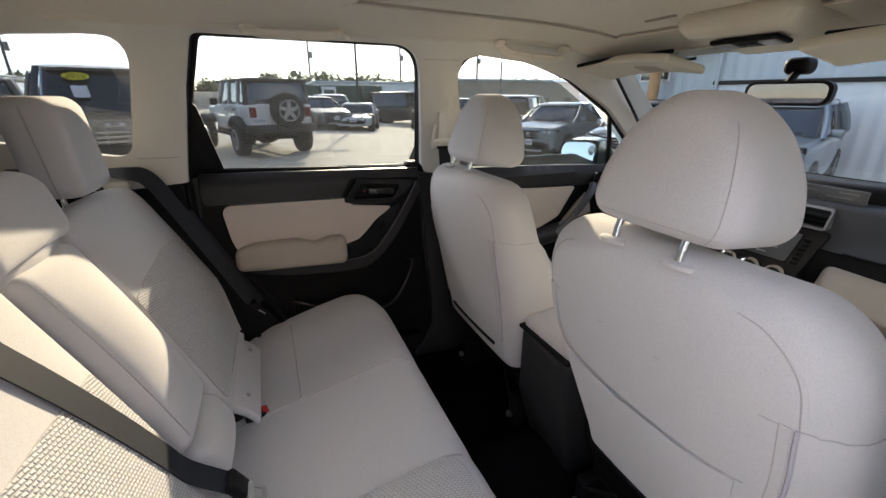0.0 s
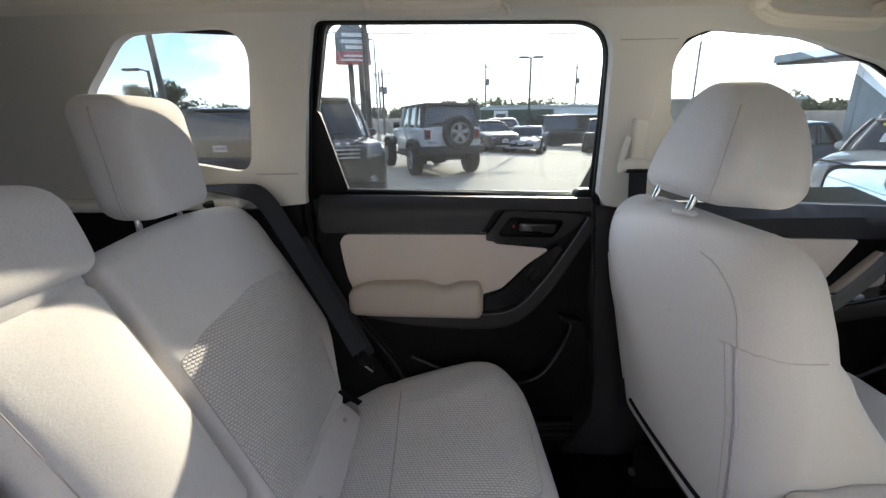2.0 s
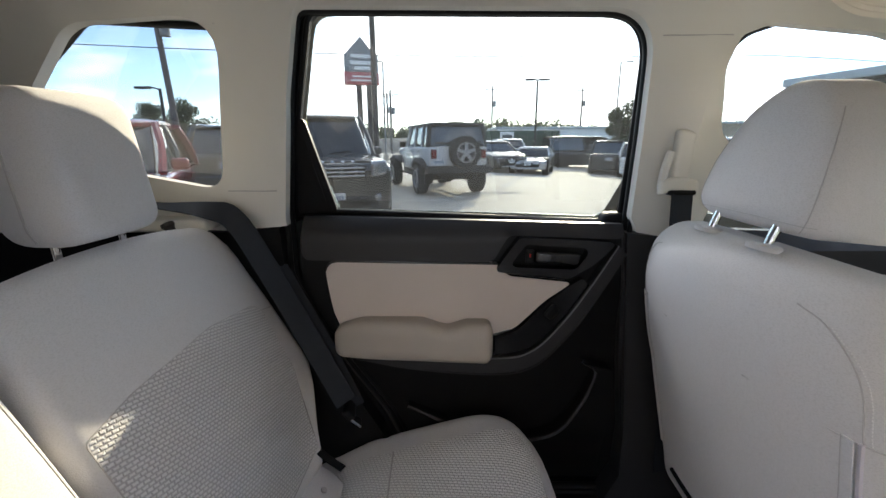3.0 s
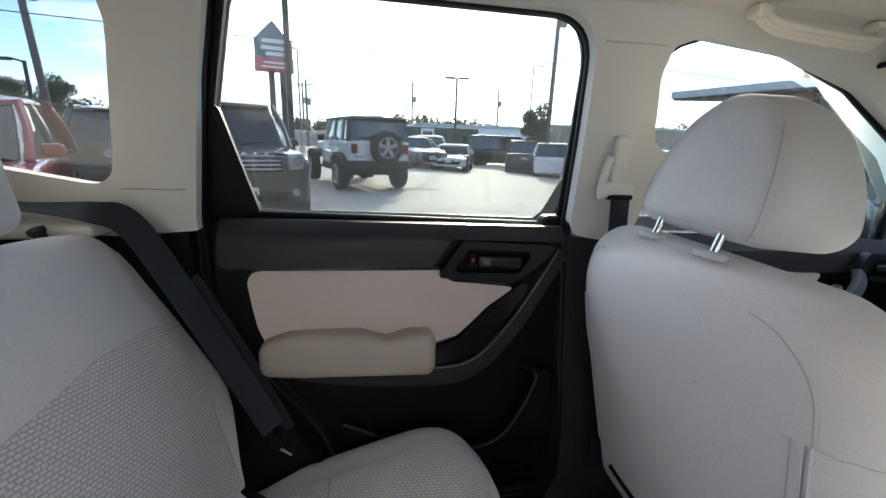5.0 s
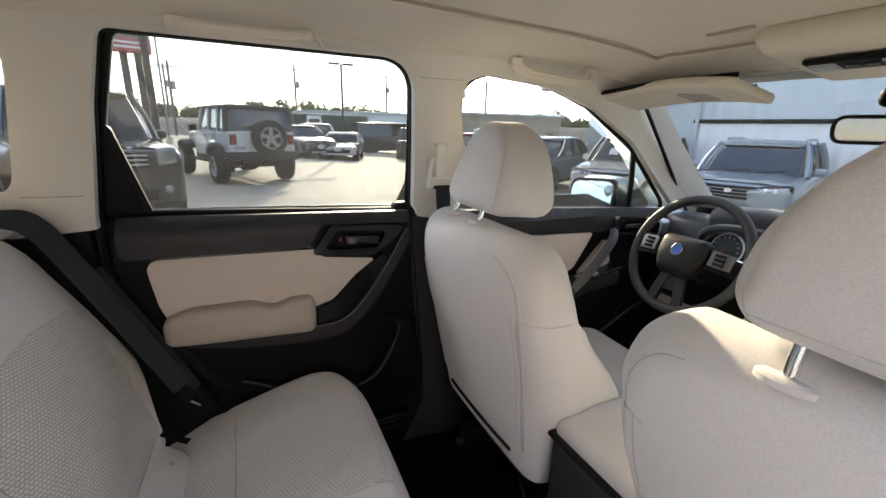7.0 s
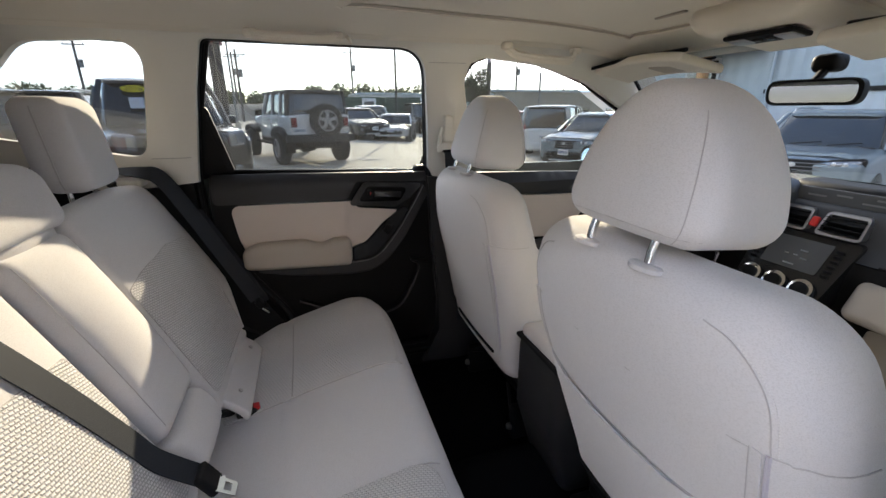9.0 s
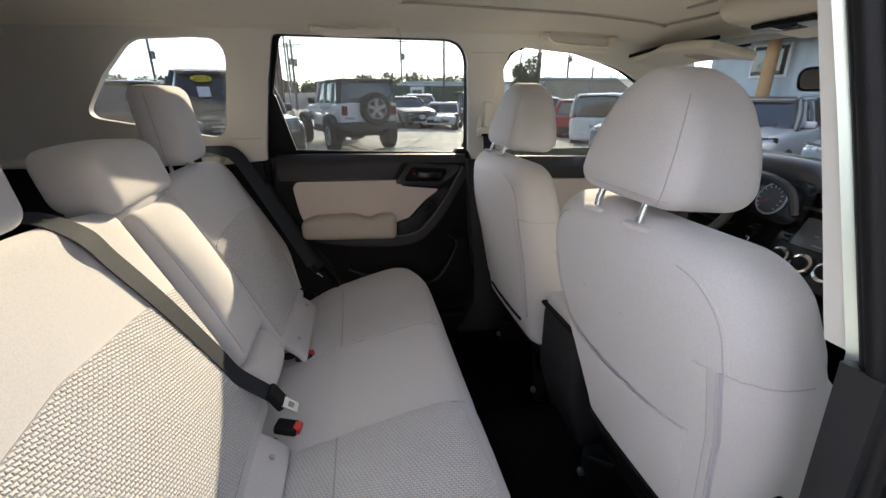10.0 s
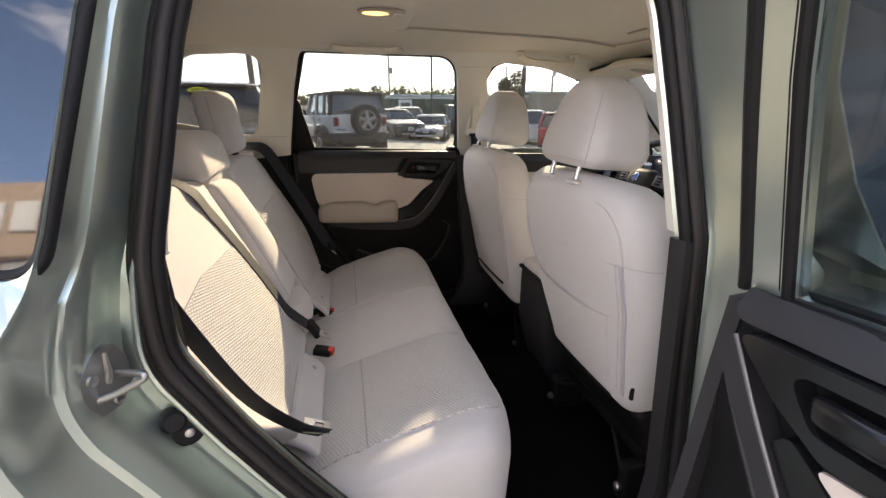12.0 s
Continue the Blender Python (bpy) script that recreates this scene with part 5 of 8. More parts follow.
part("tongue_grip", rbox((0.030, 0.052, 0.020), 0.007, (-0.142, 1.405, 0.752), None, 5, 4, (0, 55, 10)), BLACK, belt2)
part("tongue", rbox((0.034, 0.030, 0.006), 0.0025, (-0.128, 1.398, 0.732), None, 4, 2, (0, 45, 10)), CHROME, belt2, "chrome belt tongue")
part("retaining_loop", strap([(-0.215, 1.345, 0.715), (-0.17, 1.315, 0.700), (-0.135, 1.300, 0.688)], 0.018, 0.003, (0.3, 0, 1)), BLACK, belt2)

belt3 = thing("seat_belt", "dark seat belt hanging beside the bench by the open door", "seat belt", (-0.3, 0.2, 1.0))
part("webbing", strap(smooth_path([(-0.36, 0.165, 1.17), (-0.30, 0.165, 1.02), (-0.235, 0.175, 0.88), (-0.17, 0.195, 0.79), (-0.12, 0.215, 0.745)], 5), 0.045, 0.002, (0.4, 0.9, 0.2)), BELT, belt3)
part("tongue", sheet(rpoly([(-0.02, 0), (0.02, 0), (0.016, 0.05, 0.004), (-0.016, 0.05, 0.004)]), [rpoly([(-0.011, 0.02, 0.003), (0.011, 0.02, 0.003), (0.009, 0.038, 0.003), (-0.009, 0.038, 0.003)])], lambda u, v: Vector((-0.155 + 0.9 * v, 0.205 + u + 0.2 * v, 0.778 - 0.5 * v)), (0, 0, 0.003), 0.01), CHROME, belt3, "chrome belt tongue")

# driver's belt at the B pillar
belt4 = thing("seat_belt", "grey driver seat belt in its ivory pillar guide", "seat belt", (0.57, 1.44, 1.25))
pb = pillar_skin(0.535, 1.28) - 0.004
part("height_adjuster", rbox((0.036, 0.022, 0.100), 0.009, (0.533, pb - 0.006, 1.302), lambda x, y, z: (x, y, z - 0.006 * clamp(x / 0.02)), 6, 4, (4, 0, 0)), IVORY, belt4, "ivory belt height adjuster")
part("guide", rbox((0.078, 0.018, 0.030), 0.008, (0.530, pb - 0.010, 1.238), lambda x, y, z: (x, y, z + 0.010 * (1 - (x / 0.04) ** 2)), 8, 4), IVORY, belt4, "ivory belt guide loop")
part("guide_arm", tube(smooth_path([(0.512, pb - 0.004, 1.31), (0.502, pb - 0.006, 1.272), (0.497, pb - 0.008, 1.240)], 5), 0.008, 8), IVORY, belt4)
part("slot", rbox((0.054, 0.02, 0.010), 0.004, (0.535, pb - 0.012, 1.232), None, 4, 3), BLACK, belt4)
part("webbing", strap([(0.536, pb - 0.018, 1.232), (0.545, pb - 0.012, 1.13), (0.575, 1.445, 0.92), (0.60, 1.45, 0.55)], 0.047, 0.0022, (0.15, -1, 0)), BELT, belt4)
part("adjuster_slot", tube([(0.553, pb - 0.003, 1.40), (0.553, pb - 0.001, 1.36), (0.552, pb + 0.001, 1.33)], 0.0028, 6), SEAM, belt4)


# ---- dashboard, console, wheel ----
DASHTOP = mat("dark_dash_plastic", (0.040, 0.043, 0.050), 0.42, vary=0.12, scale=6, fine=700, bump=0.35, depth=0.0006)
dash = thing("dashboard", "dark dashboard with gauges, vents and centre stack", "dashboard", (1.55, YC, 0.6))
PROFILE = [(1.83, 1.065), (1.74, 1.095), (1.62, 1.110), (1.555, 1.110), (1.512, 1.098), (1.492, 1.06), (1.478, 1.01), (1.450, 0.97)]
LOWER = [(1.446, 0.968), (1.437, 0.93), (1.445, 0.86), (1.475, 0.78), (1.54, 0.68), (1.60, 0.60)]


def dash_row(profile, y0=0.11, y1=1.51):
    line = smooth_path([(x, 0, z) for x, z in profile], 4)

    def fn(s, t):
        p = line[round(s * (len(line) - 1))]
        y = y0 + (y1 - y0) * t
        q = (y - YC) / 0.70
        return Vector((p.x - 0.06 * q ** 2 * (p.x > 1.6) + 0.04 * q ** 8, y, p.z - 0.02 * q ** 4))
    bm = grid(fn, len(line) - 1, 40)
    bmesh.ops.recalc_face_normals(bm, faces=bm.faces)
    return bm


part("top", dash_row(PROFILE), DASHTOP, dash, "dark grained dashboard top")
part("lower_panel", dash_row(LOWER), BLACK, dash, "black lower dashboard")
part("passenger_pad", rbox((0.075, 0.50, 0.115), 0.028, (1.432, 0.400, 0.870), lambda x, y, z: (x + 0.10 * (z / 0.1) * 0.3, y, z + 0.012 * (y / 0.25)), 10, 5, (0, 14, 0)), VINYL, dash, "beige padded panel before the passenger")
part("glove_box", rbox((0.06, 0.44, 0.17), 0.022, (1.468, 0.400, 0.725), None, 8, 4, (0, 22, 0)), VINYL, dash, "beige glove box lid")
part("knee_panel", rbox((0.05, 0.46, 0.10), 0.022, (1.490, 1.180, 0.770), None, 8, 4, (0, 24, 0)), VINYL, dash, "beige knee panel under the wheel")
part("trim_strip", tube([(1.440, y, 0.975) for y in np.linspace(0.16, 0.62, 12)], 0.004, 6), BLACK, dash)
# gauge hood
part("gauge_hood", rbox((0.16, 0.36, 0.10), 0.045, (1.505, 1.08, 1.090), lambda x, y, z: (x + 0.04 * (y / 0.2) ** 2, y, z + 0.03 * (1 - (y / 0.2) ** 2) * (z > 0) + 0.15 * -x * (z > 0)), 12, 6), DASHTOP, dash)
part("gauge_panel", sheet(rpoly([(-0.18, 0.97, 0.04), (0.18, 0.97, 0.04), (0.17, 1.11, 0.06), (-0.17, 1.11, 0.06)]), [], lambda u, v: Vector((1.392 + 0.35 * (v - 0.97), 1.067 + u, v)), (0.03, 0, 0), 0.05), GLOSSBLACK, dash)
DIAL = mat("dial_face", (0.035, 0.036, 0.04), 0.4, vary=0.05, bump=0.0)
WHITE = mat("white_print", (0.8, 0.8, 0.8), 0.6, vary=0.03, bump=0.0)
for y in (0.998, 1.136):
    ring = [Vector((1.392 + 0.35 * (0.050 * math.sin(a)) + 0.02, y + 0.050 * math.cos(a), 1.038 + 0.050 * math.sin(a))) for a in np.linspace(0, 2 * math.pi, 33)[:-1]]
    dial = part("dial", disc_along([(0, 0.048), (0.004, 0.048)], (1.412, y, 1.038), (-0.94, 0, 0.33), 32), DIAL, dash)
    part("dial_ring", tube(ring, 0.0035, 6, True), SATIN, dial, "satin gauge ring")
    for k in range(13):
        a = radians(-45 + 22.5 * k)
        c, s = math.cos(a), math.sin(a)
        part("dial_mark", tube([(1.404 + 0.33 * s * r, y + c * r, 1.038 + s * r) for r in (0.036, 0.043)], 0.0009, 4), WHITE, dial)
    part("needle", tube([(1.402, y, 1.038), (1.393, y + 0.034, 1.016)], 0.0012, 5), RED, dial)
part("gauge_visor", tube(smooth_path([(1.405, 0.905, 1.005), (1.395, 0.925, 1.075), (1.385, 0.985, 1.108), (1.383, 1.067, 1.116), (1.385, 1.150, 1.108), (1.395, 1.208, 1.075), (1.405, 1.228, 1.005)], 6), 0.013, 8), DASHTOP, dash, "arched visor over the gauges")
part("column_shroud", rbox((0.20, 0.12, 0.11), 0.035, (1.36, 1.17, 0.985), None, 5, 4, (0, 22, 0)), BLACK, dash)
for s in (-1, 1):
    part("stalk", tube(smooth_path([(1.315, 1.17 + s * 0.05, 1.02), (1.305, 1.17 + s * 0.13, 1.035), (1.30, 1.17 + s * 0.18, 1.03)], 4), 0.008, 8), SATIN if s < 0 else BLACK, dash)
part("ignition", disc_along([(0, 0.018), (0.02, 0.018), (0.022, 0.012)], (1.392, 1.005, 0.93), (-1, 0, 0.2), 16), BLACK, dash)
key = thing("car_key", "small metal key hanging in the ignition", "key", (1.37, 1.005, 0.92))
part("bow", rbox((0.012, 0.022, 0.03), 0.004, (1.365, 1.005, 0.925)), BLACK, key)
part("tag", rbox((0.006, 0.016, 0.07), 0.0025, (1.352, 1.002, 0.875), None, 4, 3, (8, 0, 0)), CHROME, key)

# centre stack
def stack(u, v):
    """u to the car's left of the stack's middle, v up its face."""
    return Vector((1.388 + 0.65 * v, YC + u, 0.90 + v))


face = part("stack_face", sheet(rpoly([(-0.115, -0.080, 0.02), (0.115, -0.080, 0.02), (0.140, 0.115, 0.015), (-0.140, 0.115, 0.015)]), [], stack, (0.10, 0, 0), 0.04), GLOSSBLACK, dash, "gloss black centre stack")
SCREEN = mat("dark_screen", (0.10, 0.105, 0.11), 0.12, vary=0.1, bump=0.0)
part("screen", sheet(rpoly([(-0.078, 0.018, 0.006), (0.078, 0.018, 0.006), (0.080, 0.100, 0.006), (-0.080, 0.100, 0.006)]), [], lambda u, v: stack(u, v) - Vector((0.004, 0, 0)), (0.003, 0, 0), 0.05), SCREEN, face, "dark touch screen")
for k, (u, v, w) in enumerate(((0.02, 0.055, 0.012), (-0.005, 0.055, 0.012), (-0.03, 0.05, 0.018), (0.0, 0.03, 0.03), (-0.02, 0.07, 0.02))):
    part("screen_icon", rbox((0.0012, w, 0.004), 0.0005, tuple(stack(u, v) - Vector((0.0052, 0, 0)))), SATIN, face)
for k in range(6):
    for s in (-1, 1):
        part("key_button", rbox((0.006, 0.018, 0.008), 0.002, tuple(stack(s * 0.100, 0.022 + 0.013 * k) - Vector((0.003, 0, 0)))), BLACK, face)
for k in range(3):
    o = stack(0.074 - 0.074 * k, -0.028)
    knob = part("climate_knob", disc_along([(0, 0.031), (0.010, 0.031), (0.012, 0.028), (0.012, 0.022), (0.022, 0.021), (0.024, 0.016)], tuple(o), (-0.84, 0, 0.54), 26), BLACK, face)
    part("knob_ring", disc_along([(0.008, 0.033), (0.015, 0.032), (0.016, 0.025), (0.015, 0.0245)], tuple(o), (-0.84, 0, 0.54), 30), CHROME, knob, "bright knob ring")
for y in (0.880, 0.740):
    loop = rpoly([(-0.058, 1.022, 0.012), (0.058, 1.022, 0.012), (0.052, 1.085, 0.012), (-0.052, 1.085, 0.012)])
    inner = offset_loop(loop, lambda p: -0.007)
    vent = part("air_vent", sheet(loop, [inner], lambda u, v: Vector((1.452 + 0.6 * (v - 1.02), y + u, v)), (0.03, 0, 0), 0.02), SATIN, dash, "silver framed air vent")
    part("vent_well", sheet(inner, [], lambda u, v: Vector((1.470 + 0.6 * (v - 1.02), y + u, v)), (0.01, 0, 0), 0.03), BLACK, vent)
    for k in range(4):
        part("slat", rbox((0.016, 0.098, 0.003), 0.0012, (1.462 + 0.007 * k, y, 1.033 + 0.0125 * k), None, 3, 2, (0, 12, 0)), BLACK, vent)
part("hazard_button", rbox((0.012, 0.020, 0.030), 0.004, (1.470, 0.810, 1.052), None, 4, 3, (0, 30, 0)), RED, dash, "red hazard button")
info = part("info_hood", rbox((0.13, 0.36, 0.070), 0.026, (1.585, 0.770, 1.122), lambda x, y, z: (x + 0.25 * (y / 0.18) ** 2 * 0.12, y, z), 8, 5), BLACK, dash)
part("info_screen", rbox((0.006, 0.27, 0.042), 0.002, (1.520, 0.770, 1.122)), SCREEN, info, "dark information display")
for y, z, w in ((0.68, 1.130, 0.05), (0.70, 1.116, 0.07), (0.78, 1.128, 0.04), (0.85, 1.120, 0.05)):
    part("display_bar", rbox((0.002, w, 0.005), 0.0008, (1.5162, y, z)), DARKSATIN, info)
for y in (1.43, 0.20):
    vent = part("air_vent", sheet(rpoly([(-0.045, 1.02, 0.015), (0.045, 1.02, 0.015), (0.04, 1.08, 0.015), (-0.04, 1.08, 0.015)]), [rpoly([(-0.037, 1.028, 0.01), (0.037, 1.028, 0.01), (0.033, 1.072, 0.01), (-0.033, 1.072, 0.01)])], lambda u, v: Vector((1.415 + 0.2 * (v - 1.02), y + u, v)), (0.04, 0, 0), 0.02), SATIN, dash)
    part("vent_well", rbox((0.02, 0.075, 0.05), 0.004, (1.445, y, 1.05)), BLACK, vent)
    for k in range(3):
        part("slat", rbox((0.016, 0.068, 0.003), 0.0012, (1.424, y, 1.038 + 0.012 * k), None, 3, 2), BLACK, vent)

# steering wheel
sw = thing("steering_wheel", "black steering wheel with silver spoke accents", "steering wheel", (1.25, 1.152, 1.035))


def on_wheel(r, a, h=0.0):
    """Place at radius r, angle a from straight up, h towards the driver."""
    n = Vector((-math.cos(radians(24)), 0, math.sin(radians(24))))
    u = Vector((math.sin(radians(24)), 0, math.cos(radians(24))))
    return Vector((1.245, 1.152, 1.035)) + u * (r * math.cos(a)) + Vector((0, 1, 0)) * (r * math.sin(a)) + n * h


LEATHER = mat("black_leather_grain", (0.03, 0.03, 0.031), 0.5, vary=0.1, scale=20, fine=700, bump=0.35, depth=0.0006)
part("rim", tube([on_wheel(0.178, a) for a in np.linspace(0, 2 * math.pi, 65)[:-1]], 0.0148, 12, True), LEATHER, sw, "black leather rim")
WHEELBLACK = mat("black_wheel_plastic", (0.014, 0.014, 0.015), 0.45, vary=0.1, scale=10, fine=700, bump=0.25, depth=0.0005, spec=0.3)
hub = part("airbag_cover", rbox((0.05, 0.155, 0.125), 0.024, tuple(on_wheel(0.012, math.pi, 0.014)), lambda x, y, z: (x - 0.012 * (1 - (y / 0.08) ** 2) * (1 - (z / 0.06) ** 2), y * (1 - 0.25 * clamp(-z / 0.06)), z), 8, 6, (0, 24, 0)), WHEELBLACK, sw, "black airbag cover")
part("emblem", disc_along([(0, 0.018), (0.002, 0.017)], tuple(on_wheel(0.0, 0, 0.050)), (-0.91, 0, 0.4), 20), mat("blue_badge", (0.05, 0.12, 0.36), 0.25, 0.3, bump=0.0), hub, "plain blue oval badge")
part("emblem_ring", tube([on_wheel(0.0178, a, 0.052) for a in np.linspace(0, 2 * math.pi, 21)[:-1]], 0.0016, 5, True), CHROME, hub)
for s in (-1, 1):
    part("spoke", strap([on_wheel(0.06, s * 1.57, 0.012), on_wheel(0.115, s * 1.60, 0.006), on_wheel(0.172, s * 1.62, 0.0)], 0.052, 0.014, tuple(on_wheel(0, 0, 1) - on_wheel(0, 0, 0))), BLACK, sw)
    part("switch_plate", strap([on_wheel(0.088, s * 1.50, 0.024), on_wheel(0.148, s * 1.54, 0.014)], 0.046, 0.01, tuple(on_wheel(0, 0, 1) - on_wheel(0, 0, 0))), DARKSATIN, sw, "dark silver spoke with switches")
    for k in range(3):
        part("switch_key", rbox((0.006, 0.030, 0.009), 0.002, tuple(on_wheel(0.116, s * (1.42 + 0.11 * k), 0.027 - 0.0 * k)), None, 3, 2, (0, 24, 0)), BLACK, sw)
for s in (-1, 1):
    part("lower_spoke", strap([on_wheel(0.055, math.pi + s * 0.35, 0.012), on_wheel(0.11, math.pi + s * 0.30, 0.006), on_wheel(0.172, math.pi + s * 0.26, 0.0)], 0.030, 0.014, tuple(on_wheel(0, 0, 1) - on_wheel(0, 0, 0))), CHAR, sw, "charcoal lower spoke")
part("spoke_cover", strap([on_wheel(0.05, math.pi, 0.010), on_wheel(0.12, math.pi, 0.004)], 0.050, 0.010, tuple(on_wheel(0, 0, 1) - on_wheel(0, 0, 0))), WHEELBLACK, sw)
part("hub_back", disc_along([(0, 0.05), (0.09, 0.055)], tuple(on_wheel(0, 0, -0.09)), (-0.91, 0, 0.4), 20), BLACK, sw)

# centre console with its lidded box
con = thing("centre_console", "black centre console with beige padded lid", "centre console", (0.85, YC, 0.4))
part("box", rbox((0.50, 0.215, 0.42), 0.028, (0.82, YC, 0.572), lambda x, y, z: (x + 0.06 * clamp(-z / 0.21) * (x < 0), y * (1 - 0.18 * clamp(-z / 0.21) * (x < 0.1)), z), 8, 5), CHAR, con, "black plastic console box")
part("lid", rbox((0.44, 0.215, 0.045), 0.020, (0.80, YC, 0.800), lambda x, y, z: (x, y, z + 0.012 * (x / 0.2) * 0 - 0.01 * (x < -0.15)), 10, 5), FABRIC, con, "pale padded armrest lid")
part("bezel", rbox((0.505, 0.219, 0.012), 0.005, (0.82, YC, 0.778)), BLACK, con)
part("tray", rbox((0.45, 0.17, 0.24), 0.03, (1.22, YC, 0.58), lambda x, y, z: (x, y, z + 0.08 * (x / 0.22)), 6, 4), BLACK, con)
part("gear_boot", disc_along([(0, 0.05), (0.05, 0.035), (0.10, 0.014)], (1.24, YC, 0.68), (0, 0, 1), 18), LEATHER, con)
part("gear_lever", disc_along([(0, 0.009), (0.08, 0.010), (0.09, 0.022), (0.14, 0.026), (0.155, 0.016)], (1.24, YC, 0.735), (-0.1, 0, 1), 18), BLACK, con, "black gear lever")
part("seam_line", tube([(0.576, YC - 0.07, 0.72), (0.575, YC, 0.722), (0.576, YC + 0.07, 0.72)], 0.002, 5), BLACK, con)

# printed paper mat in the driver's footwell
PAPER = mat("white_paper", (0.72, 0.72, 0.75), 0.8, vary=0.04, bump=0.1)
PRINT_RED = mat("red_print", (0.45, 0.02, 0.03), 0.7, vary=0.05, bump=0.0)
PRINT_BLUE = mat("blue_print", (0.02, 0.06, 0.28), 0.7, vary=0.05, bump=0.0)
matpaper = thing("paper_floor_mat", "white paper floor mat with red lettering", "paper mat", (1.5, 1.2, 0.40))
AX, AY = Vector((-0.43, -0.90, 0.02)).normalized(), Vector((0.80, -0.38, 0.46)).normalized()
PM = Matrix.Translation((1.535, 1.235, 0.474)) @ Matrix((AX, AY, AX.cross(AY))).transposed().to_4x4()


def flat(u, v, h=0.0):
    """u along the lettering, v up the sheet."""
    return PM @ Vector((u, v, h + 0.006 * math.sin(7 * u + 5 * v)))


part("sheet", grid(lambda s, t: flat((s - 0.5) * 0.54, -0.32 + 0.39 * t), 18, 18), PAPER, matpaper)
text = bpy.data.curves.new("thank_you", "FONT")
text.body, text.size, text.align_x, text.extrude = "THANK YOU", 0.088, "CENTER", 0.0004
text.materials.append(PRINT_RED)
letters = new("lettering", text)
letters.parent = matpaper
letters.matrix_basis = Matrix.Translation(-matpaper.location) @ PM @ pose(0, -0.03, 0.010)
letters["label"] = "red printed words"
part("swoosh", sheet(rpoly([(-0.20, -0.10, 0.02), (-0.10, -0.055, 0.05), (0.10, -0.055, 0.05), (0.20, -0.10, 0.02), (0.10, -0.085, 0.05), (-0.10, -0.085, 0.05)]), [], lambda u, v: flat(u, v, 0.004), (0, 0, -0.0005), 0.03), PRINT_BLUE, matpaper, "blue printed swoosh")

# ---- overhead ----
for s, tilt in ((1, 0), (-1, 0)):
    visor = thing("sun_visor", "beige folded sun visor under the headliner", "sun visor", (1.18, YC + s * 0.40, 1.52), "sun visors")
    part("pad", rbox((0.17, 0.50, 0.026), 0.011, (1.165, YC + s * 0.415, 1.500), lambda x, y, z: (x + 0.03 * (y * s / 0.25) - 0.01, y, z - 0.02 * (y / 0.25) ** 2), 12, 5, (0, 10, 0)), HEADLINER, visor, "beige visor pad")
    part("mirror_cover", rbox((0.075, 0.14, 0.008), 0.003, (1.160, YC + s * 0.30, 1.486), None, 5, 3, (0, 10, 0)), VINYL, visor)
    part("hinge_rod", tube([(1.245, YC + s * 0.24, 1.512), (1.25, YC + s * 0.60, 1.495)], 0.004, 8), BLACK, visor)
    # black bar stands in for the shade in the gap above the pad
    part("shadow_gap", tube([(1.085, YC + s * 0.19, 1.523), (1.08, YC + s * 0.42, 1.522), (1.075, YC + s * 0.62, 1.505)], 0.006, 6), BLACK, visor)
mapl = thing("map_lamp_console", "grey overhead map lamp console at the windscreen", "map lamp", (1.2, YC, 1.55))
part("housing", rbox((0.29, 0.30, 0.066), 0.031, (1.140, 0.785, 1.557), lambda x, y, z: (x, y * (1 - 0.12 * clamp(-z / 0.03)), z), 8, 6, (0, 7, 0)), HEADLINER, mapl, "soft beige console pod")
part("switch_panel", rbox((0.060, 0.165, 0.010), 0.004, (1.068, 0.770, 1.522), None, 5, 3, (0, 9, 0)), BLACK, mapl, "black switch panel")
for k in (-1, 1):
    part("lens", rbox((0.040, 0.042, 0.008), 0.003, (1.068, 0.770 + 0.054 * k, 1.518), None, 4, 3, (0, 9, 0)), SATIN, mapl, "pale lamp lens")
    part("switch", rbox((0.014, 0.020, 0.007), 0.003, (1.068, 0.770 + 0.014 * k, 1.517), None, 4, 3, (0, 9, 0)), GLOSSBLACK, mapl)
rv = thing("rear_view_mirror", "black framed interior rear view mirror", "rear view mirror", (1.30, YC, 1.45))
RV = pose(1.265, 0.775, 1.405, 0, 0, 14)
part("housing", sheet(rpoly([(-0.095, -0.030, 0.026), (0.095, -0.030, 0.026), (0.100, 0.032, 0.028), (-0.100, 0.032, 0.028)]), [], lambda u, v: RV @ Vector((0.0, u, v)), tuple(RV.to_3x3() @ Vector((0.035, 0, 0))), 0.03), BLACK, rv)
part("mirror_glass", sheet(rpoly([(-0.087, -0.023, 0.020), (0.087, -0.023, 0.020), (0.091, 0.025, 0.022), (-0.091, 0.025, 0.022)]), [], lambda u, v: RV @ Vector((-0.003, u, v)), tuple(RV.to_3x3() @ Vector((0.002, 0, 0))), 0.05), MIRRORGLASS, rv, "mirror glass")
part("arm", tube([(1.295, 0.80, 1.42), (1.335, 0.805, 1.455), (1.37, 0.81, 1.478)], 0.011, 8), BLACK, rv)
part("sensor_cap", rbox((0.06, 0.065, 0.045), 0.018, (1.36, 0.81, 1.478)), BLACK, rv)
